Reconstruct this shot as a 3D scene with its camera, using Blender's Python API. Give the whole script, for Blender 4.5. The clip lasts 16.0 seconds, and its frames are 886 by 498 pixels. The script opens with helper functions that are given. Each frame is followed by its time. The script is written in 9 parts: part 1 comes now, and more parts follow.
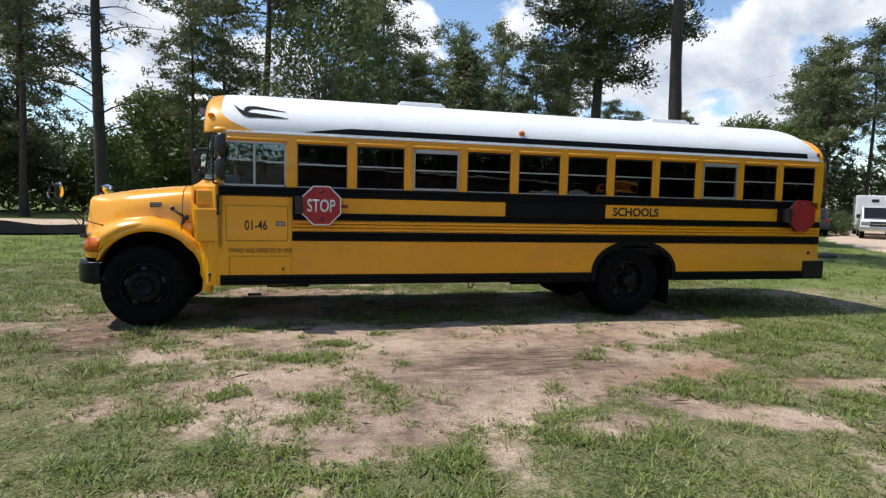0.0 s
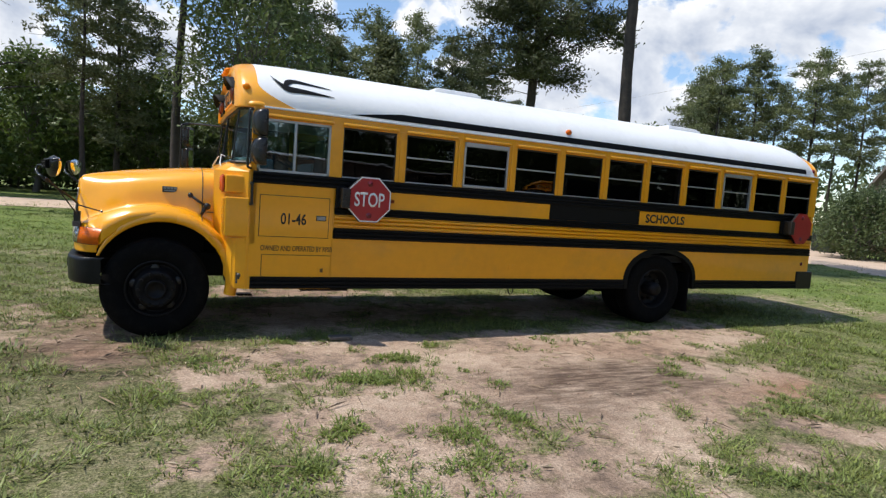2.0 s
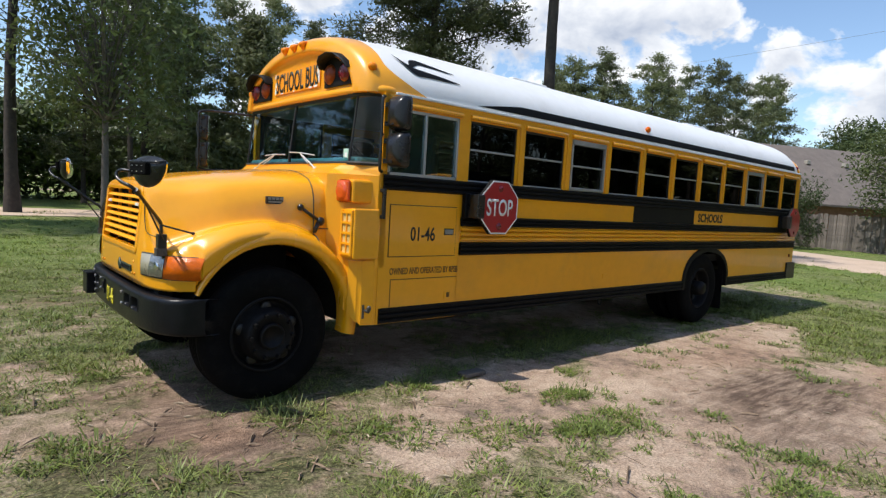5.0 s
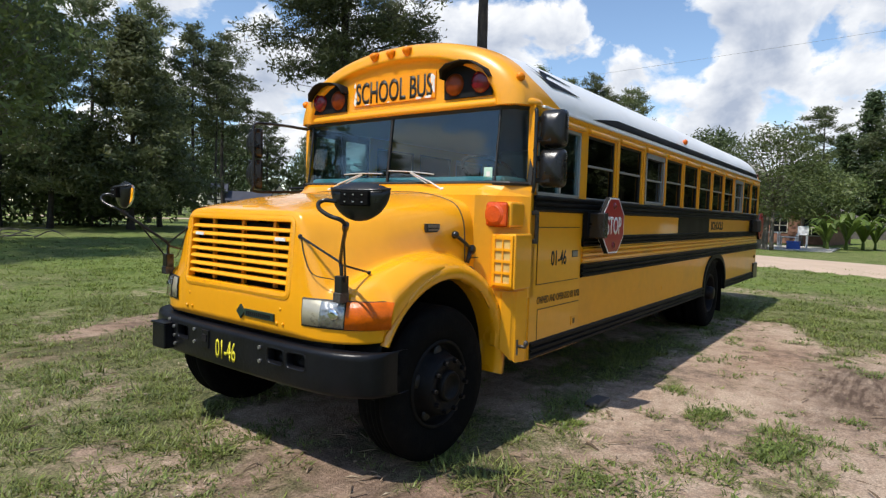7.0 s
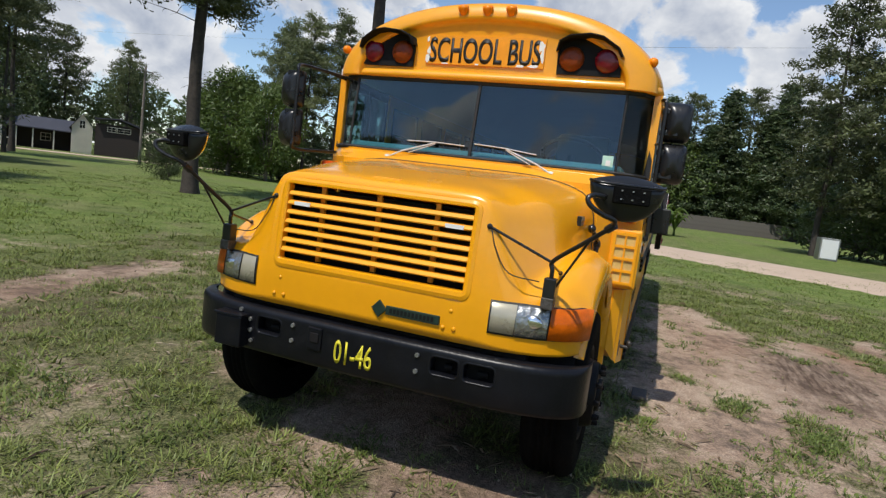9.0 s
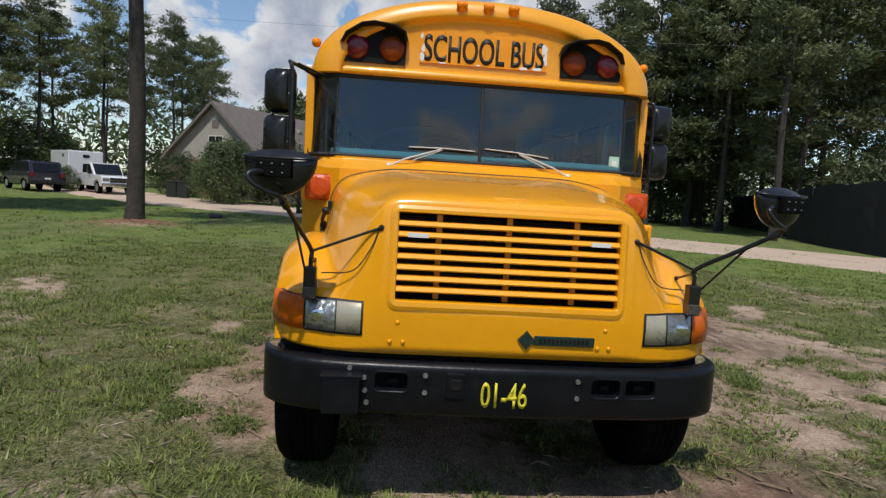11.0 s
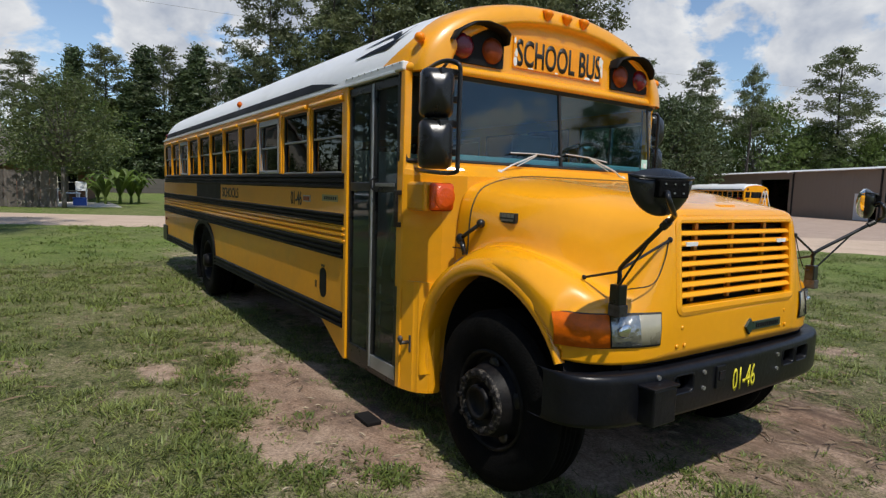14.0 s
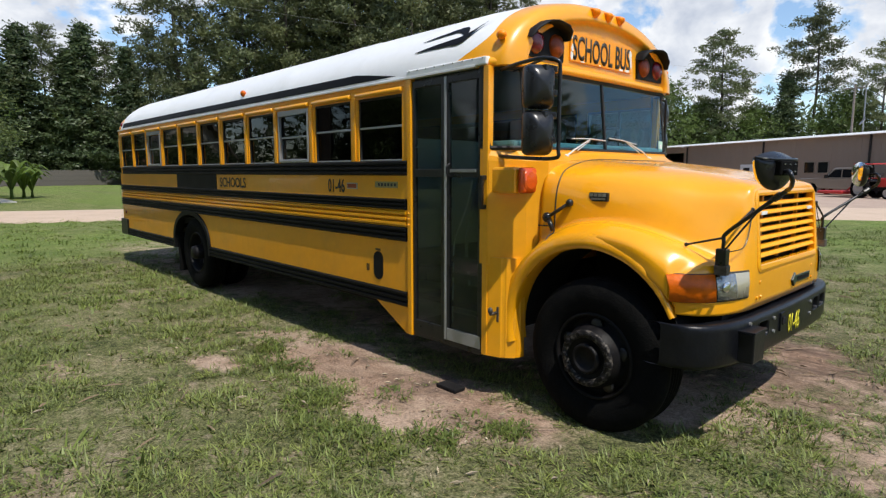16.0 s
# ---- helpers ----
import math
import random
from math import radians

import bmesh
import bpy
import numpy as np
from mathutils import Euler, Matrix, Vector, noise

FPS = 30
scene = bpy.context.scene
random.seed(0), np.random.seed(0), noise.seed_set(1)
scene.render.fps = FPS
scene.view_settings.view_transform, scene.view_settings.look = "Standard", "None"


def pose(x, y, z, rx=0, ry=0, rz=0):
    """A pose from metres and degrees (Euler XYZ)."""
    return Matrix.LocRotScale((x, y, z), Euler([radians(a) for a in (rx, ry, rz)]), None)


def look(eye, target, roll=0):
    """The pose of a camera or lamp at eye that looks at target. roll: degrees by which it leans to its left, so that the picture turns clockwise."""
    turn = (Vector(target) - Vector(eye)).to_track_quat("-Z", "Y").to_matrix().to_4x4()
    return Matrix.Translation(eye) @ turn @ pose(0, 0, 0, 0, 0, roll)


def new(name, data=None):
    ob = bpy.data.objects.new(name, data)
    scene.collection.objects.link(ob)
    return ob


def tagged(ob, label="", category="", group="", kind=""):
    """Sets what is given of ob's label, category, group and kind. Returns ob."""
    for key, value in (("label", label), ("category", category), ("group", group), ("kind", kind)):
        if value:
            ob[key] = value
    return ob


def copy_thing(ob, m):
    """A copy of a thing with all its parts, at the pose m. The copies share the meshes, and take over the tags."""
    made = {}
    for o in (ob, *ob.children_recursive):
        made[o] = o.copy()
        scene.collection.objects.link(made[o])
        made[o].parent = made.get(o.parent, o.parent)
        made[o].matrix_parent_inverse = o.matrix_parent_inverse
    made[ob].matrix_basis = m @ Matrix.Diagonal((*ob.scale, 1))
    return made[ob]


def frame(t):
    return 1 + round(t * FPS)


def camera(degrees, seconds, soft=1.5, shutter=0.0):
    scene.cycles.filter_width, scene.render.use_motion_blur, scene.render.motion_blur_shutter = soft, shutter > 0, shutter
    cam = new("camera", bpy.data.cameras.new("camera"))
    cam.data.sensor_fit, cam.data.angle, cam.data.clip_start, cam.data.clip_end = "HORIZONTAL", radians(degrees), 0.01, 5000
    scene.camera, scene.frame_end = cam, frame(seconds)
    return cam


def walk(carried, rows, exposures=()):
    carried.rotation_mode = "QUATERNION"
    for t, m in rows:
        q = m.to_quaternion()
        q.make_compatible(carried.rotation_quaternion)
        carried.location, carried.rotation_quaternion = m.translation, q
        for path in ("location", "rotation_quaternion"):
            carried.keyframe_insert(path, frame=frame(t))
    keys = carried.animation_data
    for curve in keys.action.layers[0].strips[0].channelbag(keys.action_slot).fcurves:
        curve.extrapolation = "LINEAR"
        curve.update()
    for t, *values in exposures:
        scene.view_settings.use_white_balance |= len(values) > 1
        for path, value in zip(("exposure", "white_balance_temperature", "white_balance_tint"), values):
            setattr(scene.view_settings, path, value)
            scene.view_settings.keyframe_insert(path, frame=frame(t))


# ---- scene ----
cam = camera(74.1, 16.0, soft=1.3)
METRES, EYE, TILT, LEAN, TURN = 14.706, 1.54, 0.0, 0.0, -14.8
ROWS = [
    (0.0, 0.0, 0.0, 0.0, 0.11, -4.58, -1.39),
    (0.5, -0.0274, 0.0139, 0.0011, -3.19, -4.05, -0.28),
    (1.0, -0.0603, 0.0257, 0.0001, -5.03, -4.1, 1.52),
    (1.5, -0.0922, 0.0415, -0.001, -7.16, -4.91, -1.76),
    (2.0, -0.1228, 0.0538, -0.0005, -10.36, -4.93, -4.15),
    (2.5, -0.15, 0.0728, -0.0013, -11.42, -4.54, -4.05),
    (3.0, -0.1773, 0.0892, -0.0021, -13.87, -5.16, -1.93),
    (3.5, -0.2037, 0.1117, -0.0023, -17.09, -3.39, -3.25),
    (4.0, -0.2291, 0.1308, -0.0034, -20.15, -3.3, -3.36),
    (6.5, -0.359, 0.2425, -0.0009, -34.31, -5.06, -2.99),
    (7.0, -0.3823, 0.2679, -0.0013, -37.81, -3.45, -1.69),
    (7.5, -0.4068, 0.2942, -0.0019, -42.47, -5.29, -3.3),
    (8.0, -0.425, 0.3201, -0.0009, -46.0, -4.27, -3.19),
    (8.5, -0.4396, 0.3508, -0.001, -49.89, -5.13, -5.46),
    (11.0, -0.4819, 0.5058, 0.0012, -79.73, -5.79, -3.53),
    (11.5, -0.4821, 0.5355, 0.0015, -86.38, -4.38, -2.64),
    (12.0, -0.4779, 0.5679, 0.0018, -91.32, -3.93, -3.49),
    (12.5, -0.4768, 0.5982, 0.0034, -95.62, -5.63, -1.61),
    (13.0, -0.4704, 0.628, 0.0036, -101.08, -4.48, -2.66),
    (13.5, -0.4678, 0.6589, 0.0029, -105.45, -6.59, -3.29),
    (14.0, -0.4606, 0.6856, 0.0021, -109.26, -5.77, -1.72),
    (14.5, -0.4547, 0.7116, 0.0022, -112.76, -5.02, -2.33),
    (15.0, -0.4529, 0.7342, 0.0028, -115.62, -5.7, -2.99),
    (15.5, -0.4477, 0.7516, 0.0022, -116.52, -6.57, -1.93),
    (16.0, -0.4508, 0.7669, 0.0027, -118.3, -7.44, -0.0),
]
walk(cam, [(t, pose(0, 0, EYE, TILT, LEAN, TURN) @ pose(METRES * x, METRES * y, METRES * z, 90 + pitch, roll, yaw)) for t, x, y, z, yaw, pitch, roll in ROWS],
     exposures=((0.0, 0.27), (3.5, 0.28), (6.5, 0.24), (8.5, 0.01), (11.0, -0.28), (13.5, -0.26), (15.0, 0.12), (16.0, 0.2)))

# ---- world, sun ----
SUN_FROM = Vector((-0.55, 0.12, 1.0)).normalized()
world = bpy.data.worlds.new("sky")
scene.world = world
world.use_nodes = True
wn, wl = world.node_tree.nodes, world.node_tree.links
wn.clear()
w_out = wn.new("ShaderNodeOutputWorld")
w_bg = wn.new("ShaderNodeBackground")
w_sky = wn.new("ShaderNodeTexSky")
w_sky.sky_type = 'NISHITA'
w_sky.sun_disc = False
w_sky.sun_elevation = math.asin(SUN_FROM.z)
w_sky.sun_rotation = math.atan2(SUN_FROM.x, SUN_FROM.y)
w_sky.air_density, w_sky.dust_density, w_sky.ozone_density = 1.0, 0.15, 2.5
# cumulus: banks of cloud in their own directions (azimuth, height, half-width in degrees), broken up by noise
CLOUDS = ((50, 14, 4.5), (55, 10, 4.0), (42, 14, 3.6), (82, 17, 4.0), (104, 11, 5.0), (92, 10, 4.0), (65, 18, 4.0), (37, 16.5, 5.0), (29, 16, 4.5), (19, 12.5, 3.5), (5, 14.5, 8.0), (10, 8.5, 6.0), (45, 8.5, 4.5), (-8, 14, 3.2),
          (-17, 18, 4.5), (-52, 15, 8.0), (-66, 12.5, 6.5), (-77, 12, 5.0), (-10, 10, 3.0), (158, 14, 4.5), (172, 13.5, 4.0), (186, 14.5, 5.0), (200, 13, 4.0), (214, 14.5, 5.0), (232, 13, 5.0), (143, 14, 5.0), (255, 13, 6.0))
w_co = wn.new("ShaderNodeTexCoord")
w_top = None
for az, el, half in CLOUDS:
    w_dot, w_fall = wn.new("ShaderNodeVectorMath"), wn.new("ShaderNodeMapRange")
    w_dot.operation = 'DOT_PRODUCT'
    w_dot.inputs[1].default_value = (math.cos(radians(el)) * math.cos(radians(az)), math.cos(radians(el)) * math.sin(radians(az)), math.sin(radians(el)))
    w_fall.inputs[1].default_value, w_fall.inputs[2].default_value = math.cos(radians(half * 1.6)), 1.0
    w_fall.inputs[3].default_value, w_fall.inputs[4].default_value = -0.06, 0.17
    wl.new(w_co.outputs["Generated"], w_dot.inputs[0])
    wl.new(w_dot.outputs["Value"], w_fall.inputs[0])
    if w_top is None:
        w_top = w_fall.outputs[0]
    else:
        w_max = wn.new("ShaderNodeMath")
        w_max.operation = 'MAXIMUM'
        wl.new(w_top, w_max.inputs[0])
        wl.new(w_fall.outputs[0], w_max.inputs[1])
        w_top = w_max.outputs[0]
w_map, w_low = wn.new("ShaderNodeMapping"), wn.new("ShaderNodeMapping")
for mp_, lift in ((w_map, 0.0), (w_low, 0.035)):
    mp_.inputs["Scale"].default_value = (1.0, 1.0, 1.35)
    mp_.inputs["Location"].default_value = (0.35 - lift * 0.4, 0.1, lift)
w_noise, w_noise2 = wn.new("ShaderNodeTexNoise"), wn.new("ShaderNodeTexNoise")
for nz_, det in ((w_noise, 9.0), (w_noise2, 5.0)):
    nz_.inputs["Scale"].default_value = 7.5
    nz_.inputs["Detail"].default_value = det
    nz_.inputs["Roughness"].default_value = 0.56
    nz_.inputs["Distortion"].default_value = 0.2
w_ramp = wn.new("ShaderNodeValToRGB")
w_ramp.color_ramp.elements[0].position = 0.520
w_ramp.color_ramp.elements[0].color = (0, 0, 0, 1)
w_ramp.color_ramp.elements[1].position = 0.590
w_ramp.color_ramp.elements[1].color = (1, 1, 1, 1)
w_ramp2 = wn.new("ShaderNodeValToRGB")
w_ramp2.color_ramp.elements[0].position = 0.50
w_ramp2.color_ramp.elements[0].color = (6.0, 6.1, 6.25, 1)
w_ramp2.color_ramp.elements[1].position = 0.80
w_ramp2.color_ramp.elements[1].color = (2.6, 3.0, 3.8, 1)
w_mix = wn.new("ShaderNodeMixRGB")
w_sum, w_sum2 = wn.new("ShaderNodeMath"), wn.new("ShaderNodeMath")
for a, b in ((w_co.outputs["Generated"], w_map.inputs[0]), (w_co.outputs["Generated"], w_low.inputs[0]), (w_map.outputs[0], w_noise.inputs["Vector"]), (w_low.outputs[0], w_noise2.inputs["Vector"]),
             (w_noise.outputs["Fac"], w_sum.inputs[0]), (w_top, w_sum.inputs[1]), (w_sum.outputs[0], w_ramp.inputs[0]), (w_noise2.outputs["Fac"], w_sum2.inputs[0]), (w_top, w_sum2.inputs[1]), (w_sum2.outputs[0], w_ramp2.inputs[0]),
             (w_ramp.outputs[0], w_mix.inputs[0]), (w_sky.outputs[0], w_mix.inputs[1]), (w_ramp2.outputs[0], w_mix.inputs[2]), (w_mix.outputs[0], w_bg.inputs[0]), (w_bg.outputs[0], w_out.inputs[0])):
    wl.new(a, b)
w_bg.inputs[1].default_value = 0.15
sun_data = bpy.data.lights.new("sun", 'SUN')
sun_data.energy = 4.1
sun_data.angle = radians(0.6)
sun_data.color = (1.0, 0.955, 0.88)
sun = new("sun", sun_data)
sun.matrix_world = look((0, 0, 60), Vector((0, 0, 60)) - SUN_FROM)

# ---- materials ----
def mat_new(name):
    m = bpy.data.materials.new(name)
    m.use_nodes = True
    return m, m.node_tree.nodes, m.node_tree.links, m.node_tree.nodes["Principled BSDF"]


def paint(name, color, rough=0.4, metal=0.0, coat=0.0, vary=0.15, scale=6.0, bump=0.0, bump_scale=60.0, spec=0.5, island=0.0, rand=0.0, dirt=None, dirt_amount=0.0):
    """A surface with colour varied at two scales, roughness variation, fine relief and, if asked, blotches of dirt."""
    m, n, l, p = mat_new(name)
    co = n.new("ShaderNodeTexCoord")
    big = n.new("ShaderNodeTexNoise"); big.inputs["Scale"].default_value = scale; big.inputs["Detail"].default_value = 5
    fine = n.new("ShaderNodeTexNoise"); fine.inputs["Scale"].default_value = scale * 14; fine.inputs["Detail"].default_value = 3
    for t in (big, fine):
        l.new(co.outputs["Object"], t.inputs["Vector"])
    add = n.new("ShaderNodeMath"); add.operation = 'MULTIPLY_ADD'; add.inputs[1].default_value = 0.6
    l.new(big.outputs["Fac"], add.inputs[0])
    mul = n.new("ShaderNodeMath"); mul.operation = 'MULTIPLY'; mul.inputs[1].default_value = 0.4
    l.new(fine.outputs["Fac"], mul.inputs[0]); l.new(mul.outputs[0], add.inputs[2])
    ramp = n.new("ShaderNodeMapRange")
    ramp.inputs[1].default_value, ramp.inputs[2].default_value = 0.3, 0.7
    ramp.inputs[3].default_value, ramp.inputs[4].default_value = 1 - vary, 1 + vary
    l.new(add.outputs[0], ramp.inputs[0])
    val = ramp.outputs[0]
    for amount, kind in ((island, "ShaderNodeNewGeometry"), (rand, "ShaderNodeObjectInfo")):
        if amount:
            g = n.new(kind)
            mr = n.new("ShaderNodeMapRange"); mr.inputs[3].default_value, mr.inputs[4].default_value = 1 - amount, 1 + amount
            l.new(g.outputs["Random Per Island" if island and kind == "ShaderNodeNewGeometry" else "Random"], mr.inputs[0])
            mm = n.new("ShaderNodeMath"); mm.operation = 'MULTIPLY'
            l.new(val, mm.inputs[0]); l.new(mr.outputs[0], mm.inputs[1]); val = mm.outputs[0]
    vm = n.new("ShaderNodeVectorMath"); vm.operation = 'SCALE'; vm.inputs[0].default_value = color
    l.new(val, vm.inputs["Scale"])
    out = vm.outputs[0]
    if dirt:
        dn = n.new("ShaderNodeTexNoise"); dn.inputs["Scale"].default_value = scale * 1.7; dn.inputs["Detail"].default_value = 8; dn.inputs["Roughness"].default_value = 0.65
        l.new(co.outputs["Object"], dn.inputs["Vector"])
        dr = n.new("ShaderNodeMapRange"); dr.inputs[1].default_value, dr.inputs[2].default_value, dr.inputs[4].default_value = 0.5, 0.75, dirt_amount
        l.new(dn.outputs["Fac"], dr.inputs[0])
        mx = n.new("ShaderNodeMixRGB"); mx.inputs[2].default_value = (*dirt, 1)
        l.new(dr.outputs[0], mx.inputs[0]); l.new(out, mx.inputs[1]); out = mx.outputs[0]
    l.new(out, p.inputs["Base Color"])
    rr = n.new("ShaderNodeMapRange"); rr.inputs[3].default_value, rr.inputs[4].default_value = max(0.02, rough * 0.8), min(1, rough * 1.25)
    l.new(big.outputs["Fac"], rr.inputs[0]); l.new(rr.outputs[0], p.inputs["Roughness"])
    p.inputs["Metallic"].default_value = metal
    p.inputs["Specular IOR Level"].default_value = spec
    if coat:
        p.inputs["Coat Weight"].default_value, p.inputs["Coat Roughness"].default_value = coat, 0.06
    if bump:
        bt = n.new("ShaderNodeTexNoise"); bt.inputs["Scale"].default_value = bump_scale; bt.inputs["Detail"].default_value = 4
        l.new(co.outputs["Object"], bt.inputs["Vector"])
        b = n.new("ShaderNodeBump"); b.inputs["Strength"].default_value = bump; b.inputs["Distance"].default_value = 0.02
        l.new(bt.outputs["Fac"], b.inputs["Height"]); l.new(b.outputs[0], p.inputs["Normal"])
    return m


def glass(name, tint, ior=1.5, rough=0.01, wavy=0.05, dirt_and_sheen=0.0):
    """Window glass: tinted see-through, with gloss by Fresnel."""
    m, n, l, p = mat_new(name)
    n.remove(p)
    out = n["Material Output"]
    tr = n.new("ShaderNodeBsdfTransparent"); tr.inputs[0].default_value = (*tint, 1)
    gl = n.new("ShaderNodeBsdfGlossy"); gl.inputs["Roughness"].default_value = rough
    lw = n.new("ShaderNodeLayerWeight"); lw.inputs["Blend"].default_value = 0.5
    pw = n.new("ShaderNodeMath"); pw.operation = 'POWER'; pw.inputs[1].default_value = 5.0
    r0 = ((ior - 1) / (ior + 1)) ** 2
    fr = n.new("ShaderNodeMath"); fr.operation = 'MULTIPLY_ADD'; fr.inputs[1].default_value = 1 - r0; fr.inputs[2].default_value = r0
    l.new(lw.outputs["Facing"], pw.inputs[0]); l.new(pw.outputs[0], fr.inputs[0])
    co = n.new("ShaderNodeTexCoord")
    nz = n.new("ShaderNodeTexNoise"); nz.inputs["Scale"].default_value = 2.5
    b = n.new("ShaderNodeBump"); b.inputs["Strength"].default_value = wavy; b.inputs["Distance"].default_value = 0.02
    l.new(co.outputs["Object"], nz.inputs["Vector"]); l.new(nz.outputs["Fac"], b.inputs["Height"]); l.new(b.outputs[0], gl.inputs["Normal"])
    mx = n.new("ShaderNodeMixShader")
    l.new(fr.outputs[0], mx.inputs[0]); l.new(tr.outputs[0], mx.inputs[1]); l.new(gl.outputs[0], mx.inputs[2])
    # grey diffuse film: dirt, plus reflected surroundings put in as colour
    if dirt_and_sheen:
        film_, df, dm = n.new("ShaderNodeMixShader"), n.new("ShaderNodeBsdfDiffuse"), n.new("ShaderNodeMath")
        df.inputs[0].default_value = (0.42, 0.44, 0.42, 1)
        dn = n.new("ShaderNodeTexNoise"); dn.inputs["Scale"].default_value = 5; dn.inputs["Detail"].default_value = 6
        l.new(co.outputs["Object"], dn.inputs["Vector"])
        dm.operation = 'MULTIPLY'; dm.inputs[1].default_value = dirt_and_sheen * 2
        l.new(dn.outputs["Fac"], dm.inputs[0]); l.new(dm.outputs[0], film_.inputs[0])
        l.new(mx.outputs[0], film_.inputs[1]); l.new(df.outputs[0], film_.inputs[2]); mx = film_
    l.new(mx.outputs[0], out.inputs[0])
    return m


def leafy(name, color, vary=0.45, trans=0.35, scale=0.7):
    """Foliage: each leaf varies, light passes through."""
    m, n, l, p = mat_new(name)
    g = n.new("ShaderNodeNewGeometry")
    oi = n.new("ShaderNodeObjectInfo")
    mr = n.new("ShaderNodeMapRange"); mr.inputs[3].default_value, mr.inputs[4].default_value = 1 - vary, 1 + vary
    l.new(g.outputs["Random Per Island"], mr.inputs[0])
    mo = n.new("ShaderNodeMapRange"); mo.inputs[3].default_value, mo.inputs[4].default_value = 0.75, 1.25
    l.new(oi.outputs["Random"], mo.inputs[0])
    mm = n.new("ShaderNodeMath"); mm.operation = 'MULTIPLY'
    l.new(mr.outputs[0], mm.inputs[0]); l.new(mo.outputs[0], mm.inputs[1])
    co = n.new("ShaderNodeTexCoord")
    nz = n.new("ShaderNodeTexNoise"); nz.inputs["Scale"].default_value = scale; nz.inputs["Detail"].default_value = 3
    l.new(co.outputs["Object"], nz.inputs["Vector"])
    ramp = n.new("ShaderNodeMixRGB"); ramp.inputs[1].default_value = (*color, 1); ramp.inputs[2].default_value = (color[0] * 1.9, color[1] * 1.45, color[2] * 1.1, 1)
    l.new(nz.outputs["Fac"], ramp.inputs[0])
    vm = n.new("ShaderNodeVectorMath"); vm.operation = 'SCALE'
    l.new(ramp.outputs[0], vm.inputs[0]); l.new(mm.outputs[0], vm.inputs["Scale"])
    l.new(vm.outputs[0], p.inputs["Base Color"])
    p.inputs["Roughness"].default_value = 0.5
    p.inputs["Specular IOR Level"].default_value = 0.4
    t = n.new("ShaderNodeBsdfTranslucent")
    l.new(vm.outputs[0], t.inputs[0])
    mx = n.new("ShaderNodeMixShader"); mx.inputs[0].default_value = trans
    l.new(p.outputs[0], mx.inputs[1]); l.new(t.outputs[0], mx.inputs[2]); l.new(mx.outputs[0], n["Material Output"].inputs[0])
    return m


YELLOW = paint("bus_yellow_paint", (0.87, 0.368, 0.006), 0.33, coat=0.55, vary=0.05, scale=1.3, bump=0.04, bump_scale=7, dirt=(0.45, 0.24, 0.05), dirt_amount=0.25)
HOODYEL = paint("hood_yellow_paint", (0.89, 0.375, 0.004), 0.25, coat=0.6, vary=0.04, scale=1.5)
SLATYEL = paint("grille_yellow_paint", (0.88, 0.37, 0.005), 0.52, coat=0.05, vary=0.06, scale=3.0, bump=0.06, bump_scale=30, spec=0.35)
LOWYEL = paint("weathered_yellow_paint", (0.82, 0.340, 0.008), 0.42, coat=0.30, vary=0.07, scale=1.1, bump=0.05, bump_scale=5, dirt=(0.40, 0.22, 0.06), dirt_amount=0.3)
BLACKTRIM = paint("black_trim_paint", (0.0055, 0.0055, 0.006), 0.5, vary=0.3, scale=4, spec=0.14)
BUMPER = paint("bumper_black_paint", (0.006, 0.0065, 0.009), 0.32, vary=0.35, scale=7, bump=0.08, bump_scale=40, dirt=(0.030, 0.028, 0.026), dirt_amount=0.2, spec=0.25)
WHITE = paint("roof_white_paint", (0.80, 0.81, 0.82), 0.40, coat=0.1, vary=0.04, scale=1.2, dirt=(0.45, 0.44, 0.40), dirt_amount=0.25)
RUBBER = paint("tyre_rubber", (0.0045, 0.0045, 0.0045), 0.85, spec=0.08, vary=0.35, scale=9, bump=0.25, bump_scale=90, dirt=(0.045, 0.038, 0.03), dirt_amount=0.15)
RIM = paint("rim_black_paint", (0.007, 0.0065, 0.007), 0.5, vary=0.4, scale=14, bump=0.1, spec=0.16, dirt=(0.04, 0.03, 0.025), dirt_amount=0.25)
HUBMETAL = paint("worn_hub_metal", (0.12, 0.108, 0.098), 0.5, metal=0.7, vary=0.45, scale=25, bump=0.3, dirt=(0.05, 0.035, 0.03), dirt_amount=0.9)
WORNRING = paint("patchy_worn_flange", (0.010, 0.009, 0.009), 0.5, vary=0.4, scale=22, bump=0.3, dirt=(0.22, 0.19, 0.16), dirt_amount=0.9, spec=0.2)
CHASSIS = paint("chassis_black", (0.011, 0.010, 0.010), 0.8, spec=0.2, vary=0.4, scale=6)
ALU = paint("brushed_aluminium", (0.42, 0.43, 0.44), 0.42, metal=0.7, vary=0.12, scale=9)
GALV = paint("dull_steel", (0.34, 0.34, 0.33), 0.45, metal=0.8, vary=0.2, scale=20)
BLACKPLASTIC = paint("black_plastic", (0.012, 0.012, 0.013), 0.28, vary=0.25, scale=12, bump=0.06, bump_scale=25)
SEAL = paint("black_rubber_seal", (0.012, 0.012, 0.012), 0.6, vary=0.2, scale=9)
AMBER = paint("amber_lens", (0.60, 0.112, 0.001), 0.3, vary=0.3, scale=22, coat=0.05, bump=0.12, bump_scale=60, spec=0.3)
TURNRED = paint("red_orange_lens", (0.62, 0.075, 0.006), 0.18, vary=0.15, scale=30, coat=0.4, bump=0.25, bump_scale=50)
REDLENS = paint("dark_red_lens", (0.15, 0.004, 0.012), 0.14, vary=0.2, scale=30, coat=0.25, bump=0.2, bump_scale=60)
